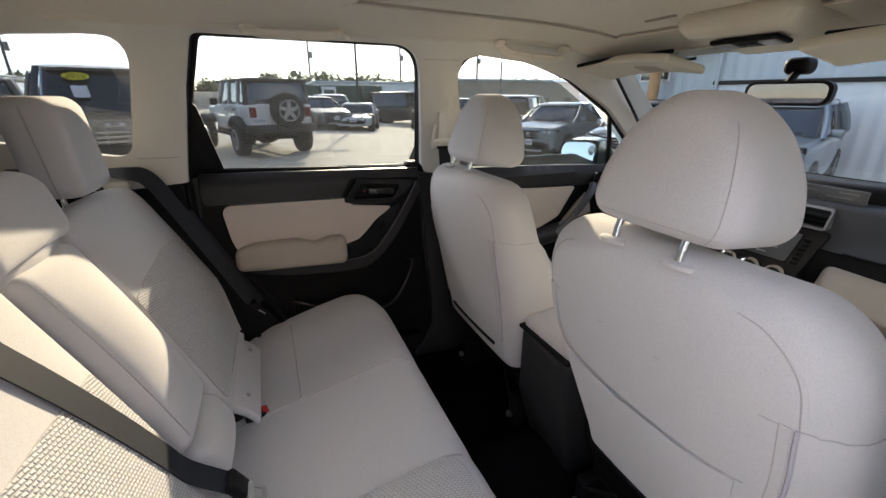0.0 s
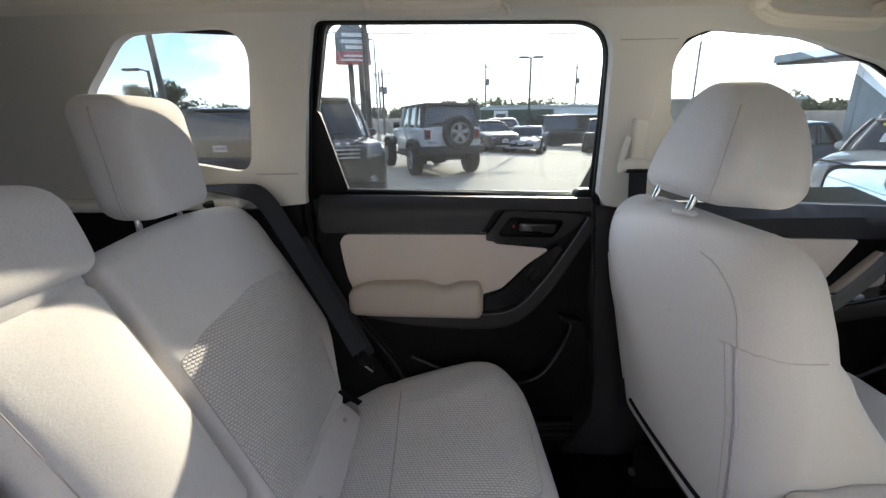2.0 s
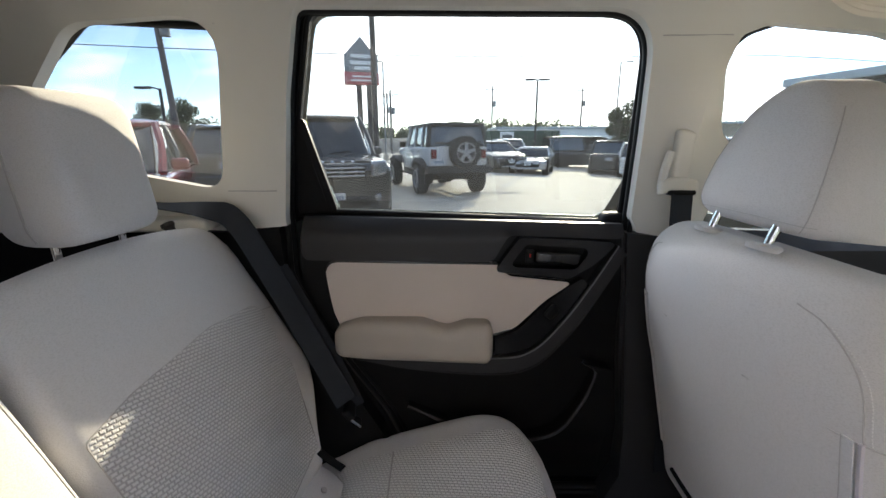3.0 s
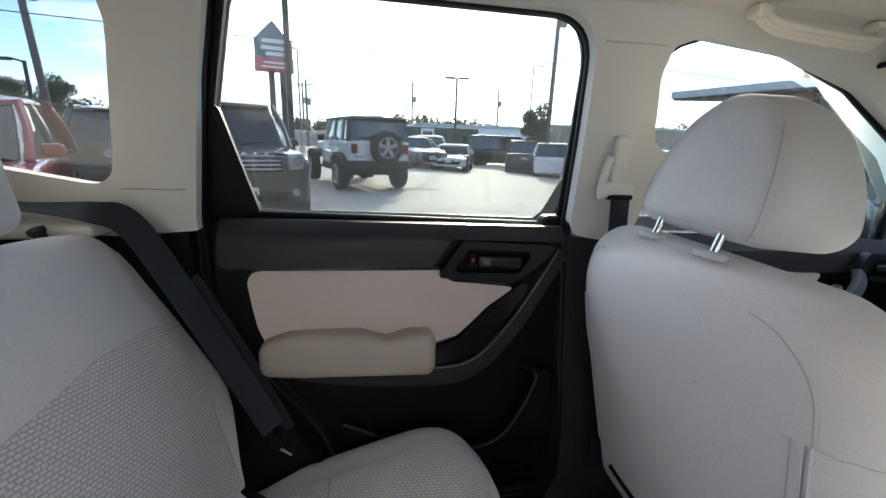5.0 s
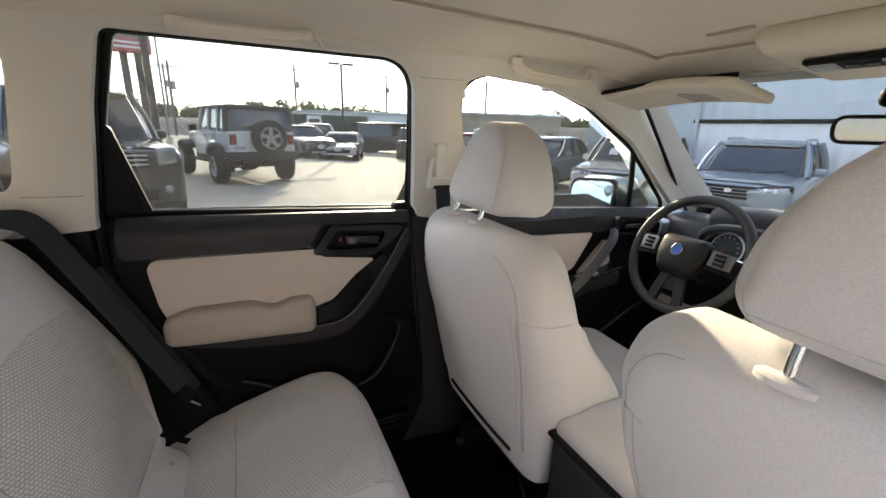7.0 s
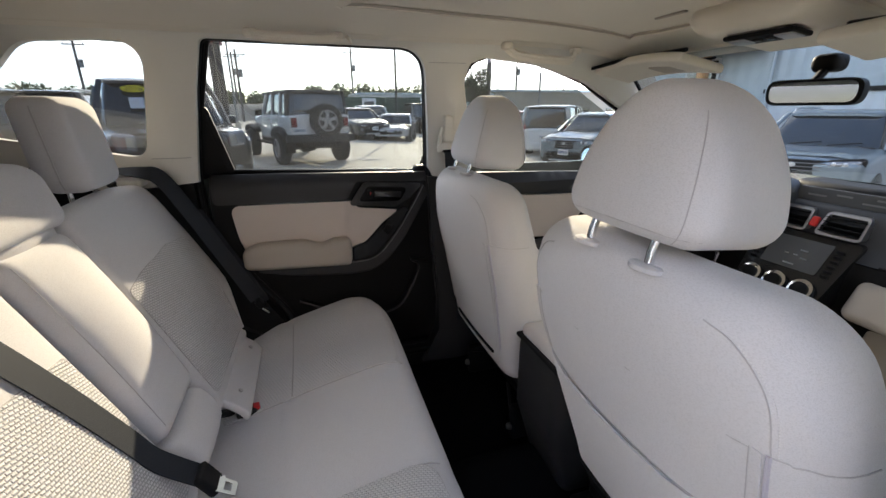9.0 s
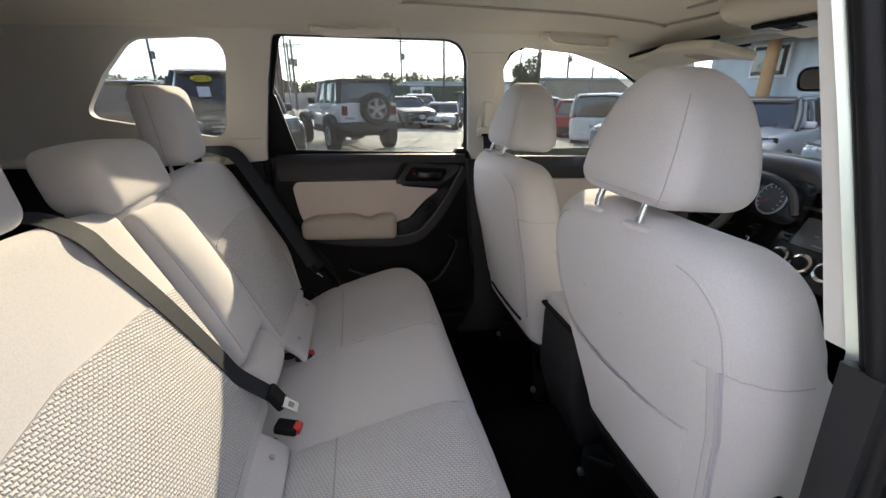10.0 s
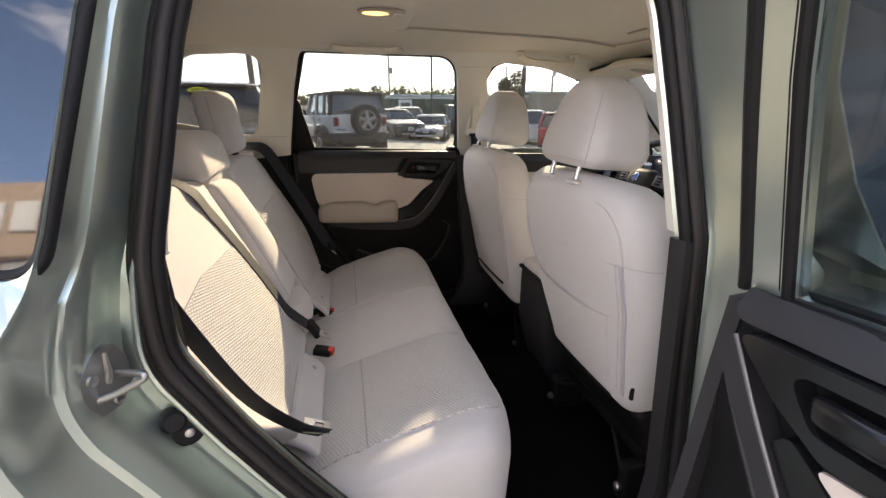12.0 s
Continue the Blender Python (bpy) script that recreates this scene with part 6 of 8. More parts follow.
for x0, x1, yy, nm in ((0.70, 0.95, 1, "front"), (-0.05, 0.17, 1, "rear"), (0.70, 0.95, -1, "front"), (-0.05, 0.17, -1, "rear")):
    gh = thing("grab_handle", "beige folding grab handle on the roof rail", "grab handle", ((x0 + x1) / 2, YC + yy * 0.56, 1.55), "grab handles")
    base = 0.520 if x0 > 0.5 else 0.480
    y = lambda d: YC + yy * (base - d)
    zz = lambda x: roof_z(x, YC + 0.5) - 0.012
    drop = 0.040 if x0 > 0.5 else 0.018
    grip = smooth_path([(x0, y(0.0), zz(x0) - 0.010), (x0 + 0.014, y(0.014), zz(x0) - 0.70 * drop), (x0 + 0.05, y(0.026), zz(x0) - drop), (x1 - 0.05, y(0.026), zz(x1) - drop), (x1 - 0.014, y(0.014), zz(x1) - 0.70 * drop), (x1, y(0.0), zz(x1) - 0.010)], 6)
    part("grip", join(strap(grip, 0.026, 0.010, (0, -0.75 * yy, -0.66)), tube(grip, 0.0075, 8)), HEADLINER, gh, "moulded beige grip")
    for x in (x0, x1):
        part("mount", rbox((0.034, 0.030, 0.022), 0.008, (x, y(0.0), zz(x) - 0.008)), HEADLINER, gh)
hook = thing("coat_hook", "small beige coat hook on the roof rail", "coat hook", (0.30, 1.37, 1.54))
part("hook", tube(smooth_path([(0.20, 1.330, 1.566), (0.205, 1.318, 1.556), (0.21, 1.322, 1.548)], 4), 0.005, 8), HEADLINER, hook)
dome = thing("dome_lamp", "lit dome lamp in the headliner", "dome lamp", (0.085, 0.86, 1.59))
part("housing", moved(disc_along([(0, 0.5), (0.003, 0.5), (0.006, 0.46), (0.007, 0.2)], (0, 0, 0), (0, 0, -1), 28), pose(0.085, 0.86, roof_z(0.085, 0.86) - 0.002) @ Matrix.Diagonal((0.135, 0.085, 1, 1))), VINYL, dome)
LAMP = glow("warm_lamp", (1.0, 0.50, 0.20), 0.30)
part("lens", moved(disc_along([(0, 0.5), (0.002, 0.48), (0.004, 0.3)], (0, 0, 0), (0, 0, -1), 24), pose(0.068, 0.860, roof_z(0.085, 0.86) - 0.007) @ Matrix.Diagonal((0.078, 0.056, 1, 1))), LAMP, dome, "glowing warm lens")
part("switch", rbox((0.022, 0.030, 0.008), 0.003, (0.130, 0.860, roof_z(0.085, 0.86) - 0.010)), IVORY, dome, "small rocker switch")

# door latch hardware on the open side
SF = pose(-0.338, 0.016, 1.037, 0, 0, -22)
striker = thing("door_striker", "zinc steel door striker on the jamb", "door striker", tuple(SF.translation))
part("plate", moved(sheet(rpoly([(-0.030, -0.022, 0.010), (-0.020, -0.040, 0.010), (0.012, -0.040, 0.010), (0.032, -0.016, 0.008), (0.030, 0.016, 0.010), (0.016, 0.042, 0.010), (-0.006, 0.038, 0.010), (-0.030, 0.018, 0.010)]), [], lambda u, v: Vector((0.006, u, v)), (-0.010, 0, 0), 0.02), SF), STEEL, striker)
part("rib", moved(tube([(0.006, 0.006, 0.034), (0.008, 0.004, 0.012), (0.006, 0.002, -0.004)], [0.003, 0.005, 0.004], 8), SF), STEEL, striker)
part("loop", moved(tube(smooth_path([(0.004, -0.014, -0.018), (0.022, -0.004, -0.012), (0.044, 0.008, -0.001), (0.047, 0.010, 0.003), (0.043, 0.011, 0.006), (0.024, 0.012, 0.004), (0.004, 0.012, 0.001)], 5), 0.0042, 10), SF), STEEL, striker)
for y, z in ((-0.016, 0.010), (0.008, -0.030)):
    part("screw", moved(disc_along([(0, 0.007), (0.003, 0.006), (0.002, 0.004), (0.002, 0.001)], (0.006, y, z), (1, 0, 0), 12), SF), STEEL, striker)
BN = Vector((0.42, -0.89, 0.19)).normalized()
B1, B2 = Vector((-0.2945, 0.056, 0.941)), Vector((-0.2800, 0.058, 0.919))
stop = thing("rubber_bump_stop", "black rubber door bump stop bolted to the jamb", "bump stop", tuple(B2))
part("plate", disc_along([(-0.004, 0.020), (0.005, 0.020), (0.008, 0.017), (0.009, 0.006)], tuple(B2), tuple(BN), 20), BLACK, stop)
part("stop", disc_along([(-0.004, 0.0165), (0.010, 0.0160), (0.015, 0.0120), (0.0155, 0.005)], tuple(B1), tuple(BN), 18), RUBBER, stop)
part("bolt", disc_along([(0, 0.007), (0.004, 0.006), (0.005, 0.003)], tuple(B2 + BN * 0.008), tuple(BN), 10), STEEL, stop)


# ---- the lot outside ----
def ground_z(x):
    return -0.05 * clamp(x - 2.2, 0, 11)


GROUND = mat("worn_concrete", (0.50, 0.44, 0.36), 0.75, vary=0.16, scale=0.30, fine=24.0, bump=0.35, depth=0.012)
gn, gl_ = GROUND.node_tree.nodes, GROUND.node_tree.links
gco, gst, grp, gmx = gn.new("ShaderNodeTexCoord"), gn.new("ShaderNodeTexNoise"), gn.new("ShaderNodeValToRGB"), gn.new("ShaderNodeMixRGB")
gst.inputs["Scale"].default_value, gst.inputs["Detail"].default_value, gst.inputs["Distortion"].default_value = 1.7, 8.0, 1.2
grp.color_ramp.elements[0].position, grp.color_ramp.elements[1].position = 0.56, 0.72
gmx.blend_type = "MULTIPLY"
gmx.inputs[2].default_value = (0.62, 0.60, 0.58, 1)
gl_.new(gco.outputs["Object"], gst.inputs["Vector"])
gl_.new(gst.outputs["Fac"], grp.inputs["Fac"])
gl_.new(grp.outputs["Color"], gmx.inputs["Fac"])
gl_.new(gn["Principled BSDF"].inputs["Base Color"].links[0].from_socket, gmx.inputs[1])
gl_.new(gmx.outputs["Color"], gn["Principled BSDF"].inputs["Base Color"])
XS = [-900, -200, -60, -20, -5, 0, 2.2, 4, 6, 8, 10, 13.2, 30, 80, 200, 900]
tagged(part("ground", grid(lambda s, t: Vector((XS[round(s * 15)], -900 + 1800 * t, ground_z(XS[round(s * 15)]))), 15, 8), GROUND), "pale worn concrete of the car lot", "ground", kind="structure")

DARKGLASS = mat("dark_car_glass", (0.02, 0.025, 0.028), 0.06, vary=0.05, bump=0.0, coat=0.5, spec=0.8)
TYRE = mat("tyre_rubber", (0.02, 0.02, 0.02), 0.85, vary=0.2, scale=30, fine=300, bump=0.3)
RIM = mat("alloy_rim", (0.55, 0.56, 0.58), 0.3, 0.9, vary=0.05, bump=0.0)
LAMP_CLEAR = mat("headlamp_glass", (0.30, 0.31, 0.33), 0.10, 0.5, vary=0.2, scale=30, bump=0.0, coat=1.0)
LAMP_RED = mat("tail_lamp_red", (0.22, 0.012, 0.010), 0.15, vary=0.1, bump=0.0, coat=1.0)
PLATE = mat("number_plate", (0.72, 0.73, 0.74), 0.5, vary=0.05, bump=0.0)
PLATEBAR = mat("plate_print", (0.10, 0.14, 0.25), 0.6, vary=0.05, bump=0.0)
STICKER = mat("yellow_sticker", (0.85, 0.72, 0.02), 0.6, vary=0.05, bump=0.0)
CLAD = mat("grey_cladding", (0.03, 0.03, 0.032), 0.7, vary=0.1, fine=300, bump=0.2)


def car_paint(name, color, metal=0.0):
    return mat(name, color, 0.28, metal, vary=0.03, scale=3, fine=1500, bump=0.02, coat=1.0, depth=0.0005)


SILVER = car_paint("silver_car_paint", (0.50, 0.51, 0.52), 0.3)
WHITECAR = car_paint("white_car_paint", (0.70, 0.70, 0.69))
BLACKCAR = car_paint("black_car_paint", (0.015, 0.015, 0.017))
GREYCAR = car_paint("dark_grey_car_paint", (0.07, 0.075, 0.08), 0.3)
REDCAR = car_paint("red_car_paint", (0.36, 0.012, 0.016))
BLUECAR = car_paint("blue_grey_car_paint", (0.16, 0.21, 0.25), 0.3)
BRONZE = car_paint("bronze_car_paint", (0.085, 0.075, 0.06), 0.3)


def wheel(veh, m, x, side, half, r, spokes=5, wide=0.22, rim=0.66):
    """A wheel with tyre, rim, hub and spokes, its outer face level with the body side."""
    def at(px, py, pz):
        return m @ Vector((px, py, pz))
    y = side * (half - wide / 2 + 0.015)
    ax = (m.to_3x3() @ Vector((0, side, 0)))
    w = part("wheel", disc_along([(-wide / 2, r * 0.7), (-wide / 2, r * 0.93), (-wide * 0.32, r), (wide * 0.32, r), (wide / 2, r * 0.93), (wide / 2, r * rim), (wide * 0.2, r * rim * 0.95)], tuple(at(x, y, r)), tuple(ax), 26), TYRE, veh)
    part("rim", disc_along([(wide * 0.10, r * rim * 0.97), (wide * 0.44, r * rim), (wide * 0.47, r * rim * 0.93), (wide * 0.30, r * rim * 0.86), (wide * 0.16, r * 0.2), (wide * 0.16, 0.01)], tuple(at(x, y, r)), tuple(ax), 24), GREYCAR, w)
    for k in range(spokes):
        a = 2 * math.pi * k / spokes + 0.3
        pts = [at(x + math.sin(a) * q * r, y + side * wide * (0.36 + 0.06 * q), r + math.cos(a) * q * r) for q in (0.06, 0.35, rim * 0.95)]
        part("spoke", strap(pts, r * 0.17, 0.03, tuple(ax)), RIM, w)
    part("rim_edge", tube([at(x + math.sin(a) * r * rim * 0.96, y + side * wide * 0.47, r + math.cos(a) * r * rim * 0.96) for a in np.linspace(0, 2 * math.pi, 25)[:-1]], r * 0.035, 6, True), RIM, w)
    part("hub", disc_along([(wide * 0.3, r * 0.14), (wide * 0.44, r * 0.12), (wide * 0.46, 0.02)], tuple(at(x, y, r)), tuple(ax), 14), RIM, w)


def plate(veh, m, x, z, sign, dy=0.0):
    """A number plate, its characters only bars; sign 1 at the nose, -1 at the tail."""
    p = part("number_plate", moved(rbox((0.012, 0.31, 0.155), 0.004, (x, dy, z)), m), PLATE, veh, "pale number plate")
    for k in range(6):
        part("plate_bar", moved(rbox((0.004, 0.030, 0.065), 0.001, (x + sign * 0.008, dy - 0.112 + 0.045 * k, z)), m), PLATEBAR, p)


def vehicle(at, heading, label, paint, L=4.6, W=1.84, H=1.68, hood=1.02, belt=1.05, nose=0.82, cab=(-2.15, 1.05), top=(-1.75, 0.25), wheels=(-1.32, 1.36), r=0.34,
            clad=True, rails=False, rear_deck=None, roof=None, lamps="wide", grille="bar", glass_back=True, category="car", sticker=False, taper=0.10, crease=0.0):
    """A parked car: shell, cabin glass, roof, pillars, wheels, lamps, bumpers, mirrors. at: its middle on the ground; heading: degrees from +x."""
    gx, gy = at
    m = pose(gx, gy, ground_z(gx), 0, 0, heading)
    veh = thing("parked_car", label, category, (gx, gy, ground_z(gx)), "parked cars")
    hl, hw, z0 = L / 2, W / 2, 0.24

    def shell_top(x):
        f = clamp((x - cab[1] + 0.1) / (hl - cab[1] + 0.1))
        front = hood - (hood - nose) * f ** 2.2
        back = belt if rear_deck is None else belt - (belt - rear_deck) * bez(clamp((cab[0] - x + 0.15) / 0.5))
        return front if x > cab[1] else (back if x < cab[0] + 0.3 else belt + (hood - belt) * bez(clamp((x - cab[1] + 0.7) / 0.7)))

    def plan(x):
        return 1 - taper * abs(x / hl) ** 3.5

    def body(x, y, z):
        k = clamp((z + 0.5) / 1.0)
        zt = shell_top(x)
        bulge = 1 + 0.015 * math.sin(math.pi * k) - 0.035 * (1 - k) ** 3
        return (x * (1 - 0.02 * abs(y / hw) ** 2 * abs(x / hl) ** 3) - 0.03 * (1 - k) * (x > hl * 0.9), y * plan(x) * bulge, z0 + (zt - z0) * k - 0.02 * abs(y / hw) ** 4 * k)
    part("body", moved(rbox((L, W, 1.0), 0.14, (0, 0, 0), body, 22, 4), m), paint, veh, "painted car body")
    span = hl - 0.16 - cab[1]
    part("bonnet", moved(grid(lambda s, t: Vector((cab[1] + 0.03 + span * s, (t - 0.5) * W * 0.80 * plan(cab[1] + span * s), shell_top(cab[1] + span * s) + 0.010 - 0.020 * abs(2 * t - 1) ** 4 + 0.012 * math.exp(-((abs(2 * t - 1) - 0.62) / 0.12) ** 2))), 12, 16), m), paint, veh, "painted bonnet")
    part("cowl", moved(rbox((0.14, W * 0.80, 0.03), 0.012, (cab[1] + 0.02, 0, belt - 0.01)), m), BLACK, veh, "black wiper cowl")
    for s in (-0.42, 0.12):
        part("wiper", moved(tube([(cab[1] + 0.03, s, belt + 0.015), (cab[1] - 0.12, s + 0.42, belt + 0.06)], 0.010, 5), m), BLACK, veh)
    th = H - 0.02

    def cabin(x, y, z):
        k = clamp((z + 0.5) / 1.0)
        s = (x / 2 + 0.5)
        x0, x1 = cab[0] + (top[0] - cab[0]) * k ** 0.9, cab[1] + (top[1] - cab[1]) * k ** 1.1
        zb = belt - 0.08
        crown = 0.03 * (1 - (2 * s - 1) ** 2) * k
        return (x0 + (x1 - x0) * s, y * (0.94 - 0.17 * k ** 1.2) * (1 - 0.05 * (2 * s - 1) ** 2), zb + (th - zb) * k - 0.03 + crown)
    part("cabin_glass", moved(rbox((2, W, 1.0), 0.10, (0, 0, 0), cabin, 10, 4), m), DARKGLASS, veh, "dark window glass")

    def roofing(x, y, z):
        s = x / 2 + 0.5
        x0, x1 = top[0] - 0.06, top[1] + 0.10
        return (x0 + (x1 - x0) * s, y * 0.80 * (1 - 0.06 * (2 * s - 1) ** 2), th - 0.02 + 0.035 * (1 - (2 * s - 1) ** 2) + z * 0.07 - 0.02 * (y / hw) ** 4 - 0.03 * clamp((s - 0.85) / 0.15) ** 2)
    part("roof", moved(rbox((2, W, 1.0), 0.2, (0, 0, 0), roofing, 10, 4), m), roof or paint, veh, "painted roof")
    for s in (-1, 1):
        def side_line(x0, z0_, x1, z1, wdt=0.05):
            a = Vector((x0, s * hw * 0.945, z0_))
            b = Vector((x1, s * hw * 0.785, z1))
            c = a.lerp(b, 0.5) + Vector((0, s * 0.03, 0))
            return moved(tube(smooth_path([a, c, b], 4), wdt, 6, flat=0.6), m)
        part("pillar", side_line(cab[1] - 0.02, belt - 0.03, top[1] - 0.02, th - 0.03, 0.045), roof or paint, veh)
        part("pillar", side_line(cab[0] + 0.18, belt - 0.03, top[0] + 0.12, th - 0.03, 0.09), roof or paint, veh)
        mid = (cab[1] + cab[0]) / 2 + 0.1
        part("pillar", side_line(mid + 0.05, belt - 0.03, mid - 0.02, th - 0.03, 0.035), BLACKCAR, veh)
        part("belt_line", moved(tube([(cab[0] + 0.1, s * hw * 0.955, belt - 0.015), ((cab[0] + cab[1]) / 2, s * hw * 0.975, belt - 0.012), (cab[1], s * hw * 0.955, belt - 0.015)], 0.014, 6), m), CHROME if crease else BLACK, veh)
        for x in wheels:
            part("wheel_arch", moved(disc_along([(-0.14, r * 1.22), (0.10, r * 1.22), (0.135, r * 1.16), (0.135, r * 0.8)], (x, s * (hw * plan(x) - 0.10), r * 1.02), (0, s, 0), 24), m), CLAD if clad else BLACK, veh)
            wheel(veh, m, x, s, hw * plan(x) + 0.02, r)
        part("side_sill", moved(rbox((L * 0.52, 0.08, 0.16), 0.03, ((wheels[0] + wheels[1]) / 2, s * (hw - 0.055), 0.31)), m), CLAD if clad else paint, veh)
        mirror = part("door_mirror", moved(rbox((0.10, 0.20, 0.14), 0.045, (cab[1] - 0.42, s * (hw + 0.08), belt + 0.06)), m), paint, veh)
        for k in (0, 1):
            part("door_handle", moved(rbox((0.16, 0.03, 0.025), 0.01, (cab[1] - 1.15 - 0.95 * k, s * (hw * 1.012), belt - 0.14)), m), paint, veh)
        # lamps
        zl = nose - 0.06 if lamps == "wide" else nose - 0.08
        part("headlamp", moved(rbox((0.20, 0.40, 0.095) if lamps == "wide" else (0.14, 0.27, 0.24), 0.05, (hl - (0.115 if lamps == "wide" else 0.045), s * hw * (0.66 if lamps == "wide" else 0.72), zl), lambda x, y, z: (x - 0.25 * abs(y + s * 0.1) * (y * s > 0), y, z + 0.10 * y * s), 5, 4), m), LAMP_CLEAR, veh, "clear headlamp")
        if lamps == "wide":
            for dy in (-0.08, 0.05):
                part("lamp_lens", moved(disc_along([(0, 0.034), (0.02, 0.030), (0.028, 0.012)], (hl - 0.03 - 0.10 * abs(dy * s + 0.02), s * (hw * 0.64 + dy), zl), (1, s * 0.2, 0), 12), m), RIM, veh, "bright lamp lens")
        part("fog_lamp", moved(disc_along([(0, 0.06), (0.02, 0.058), (0.03, 0.03)], (hl - 0.06, s * hw * 0.70, 0.50), (1, s * 0.15, 0), 14), m), LAMP_CLEAR, veh)
        part("tail_lamp", moved(rbox((0.12, 0.30, 0.16) if glass_back else (0.1, 0.14, 0.5), 0.04, (-hl * 0.965 + 0.02, s * hw * (0.70 if glass_back else 0.80), belt - 0.12), lambda x, y, z: (x + 0.2 * abs(y + s * 0.08) * (y * s > 0), y, z), 5, 3), m), LAMP_RED, veh, "red tail lamp")
        if rails:
            part("roof_rail", moved(tube(smooth_path([(top[0] + 0.1, s * hw * 0.70, th + 0.0), (top[0] + 0.3, s * hw * 0.72, th + 0.055), (top[1] - 0.3, s * hw * 0.72, th + 0.055), (top[1] - 0.05, s * hw * 0.70, th - 0.01)], 4), 0.018, 6), m), SATIN, veh)
    part("front_bumper", moved(rbox((0.22, W * 0.90, 0.30), 0.07, (hl - 0.10, 0, 0.40), lambda x, y, z: (x - 0.16 * (abs(y) / hw) ** 3, y, z), 10, 4), m), CLAD if clad else paint, veh)
    part("rear_bumper", moved(rbox((0.22, W * 0.92, 0.30), 0.07, (-hl + 0.09, 0, 0.44), lambda x, y, z: (x + 0.14 * (abs(y) / hw) ** 3, y, z), 10, 4), m), CLAD if clad else paint, veh)
    if grille == "bar":
        upper = part("grille", moved(sheet(rpoly([(-W * 0.27, nose - 0.02, 0.03), (W * 0.27, nose - 0.02, 0.03), (W * 0.22, nose - 0.24, 0.05), (-W * 0.22, nose - 0.24, 0.05)]), [], lambda u, v: Vector((hl + 0.012 - 0.25 * (u / hw) ** 2, u, v)), (-0.08, 0, 0), 0.12), m), BLACK, veh, "dark front grille")
        for k in range(3):
            part("grille_slat", moved(tube([(hl + 0.022 - 0.25 * (u / hw) ** 2, u, nose - 0.07 - 0.055 * k) for u in np.linspace(-W * 0.235, W * 0.235, 9)], 0.009, 5), m), DARKSATIN, upper)
        part("lower_grille", moved(rbox((0.06, W * 0.60, 0.15), 0.04, (hl - 0.005, 0, 0.42)), m), BLACK, veh)
        part("skid_strip", moved(rbox((0.05, W * 0.50, 0.05), 0.02, (hl + 0.0, 0, 0.29)), m), SATIN, veh, "silver skid strip")
        part("badge", moved(disc_along([(0, 0.5), (0.01, 0.46)], (0, 0, 0), (1, 0, 0), 18), m @ Matrix.Translation((hl + 0.028, 0, nose - 0.10)) @ Matrix.Diagonal((1, 0.115, 0.075, 1))), SATIN, veh, "plain oval badge")
        for s in (-1, 1):
            part("lamp_surround", moved(rbox((0.16, 0.46, 0.17), 0.05, (hl - 0.125, s * hw * 0.67, nose - 0.07), lambda x, y, z: (x - 0.27 * abs(y + s * 0.1) * (y * s > 0), y, z + 0.10 * y * s), 5, 4), m), BLACK, veh)
            part("fog_recess", moved(rbox((0.10, 0.30, 0.16), 0.04, (hl - 0.10, s * hw * 0.70, 0.50), lambda x, y, z: (x - 0.25 * abs(y + s * 0.1) * (y * s > 0), y, z), 4, 3), m), BLACK, veh)
    elif grille == "box":
        g = part("grille", moved(rbox((0.08, W * 0.50, 0.20), 0.02, (hl - 0.02, 0, nose - 0.12)), m), BLACK, veh)
        for k in range(3):
            part("grille_bar", moved(rbox((0.03, W * 0.48, 0.026), 0.008, (hl + 0.025, 0, nose - 0.06 - 0.06 * k)), m), SATIN, g)
        for k in range(4):
            part("grille_post", moved(rbox((0.02, 0.018, 0.19), 0.005, (hl + 0.02, -0.34 + 0.226 * k, nose - 0.12)), m), SATIN, g)
        part("lower_grille", moved(rbox((0.06, W * 0.55, 0.14), 0.03, (hl + 0.01, 0, 0.44)), m), BLACK, veh)
        for k in range(5):
            part("bonnet_mark", moved(rbox((0.012, 0.055, 0.035), 0.004, (hl - 0.035, -0.30 + 0.15 * k, nose + 0.035), None, 3, 2, (0, -25, 0)), m), SATIN, veh, "plain raised bar")
    plate(veh, m, hl + 0.03, 0.52, 1)
    plate(veh, m, -hl - 0.012, belt - 0.30, -1)
    if sticker:
        a = Vector((cab[1] + (top[1] - cab[1]) * 0.80, 0, belt + (th - belt) * 0.74))
        slope = math.degrees(math.atan2(th - belt, cab[1] - top[1]))
        part("price_sticker", moved(disc_along([(0, 0.17), (0.006, 0.17)], (0, 0, 0), (0, 0, 1), 20), m @ Matrix.Translation(a + Vector((0.05, -0.35, 0.03))) @ pose(0, 0, 0, 0, 90 - (90 - slope), 0) @ Matrix.Diagonal((0.42, 1, 1, 1))), STICKER, veh, "yellow oval windscreen sticker")
        if lamps == "box":
            year = bpy.data.curves.new("year", "FONT")
            year.body, year.size, year.align_x, year.align_y, year.extrude = "2016", 0.13, "CENTER", "CENTER", 0.001
            year.materials.append(BLACK)
            words = new("sticker_print", year)
            words.parent = veh
            words.matrix_basis = Matrix.Translation(-veh.location) @ m @ Matrix.Translation(a + Vector((0.062, -0.35, 0.036))) @ pose(0, 0, 0, 0, slope, 0) @ pose(0, 0, 0, 0, 0, 90)
        part("window_paper", moved(rbox((0.22, 0.20, 0.004), 0.001, (0, 0, 0)), m @ Matrix.Translation(a + Vector((0.22, -0.35, -0.19))) @ pose(0, 0, 0, 0, slope, 0)), PLATE, veh, "white paper in the windscreen")
    return veh


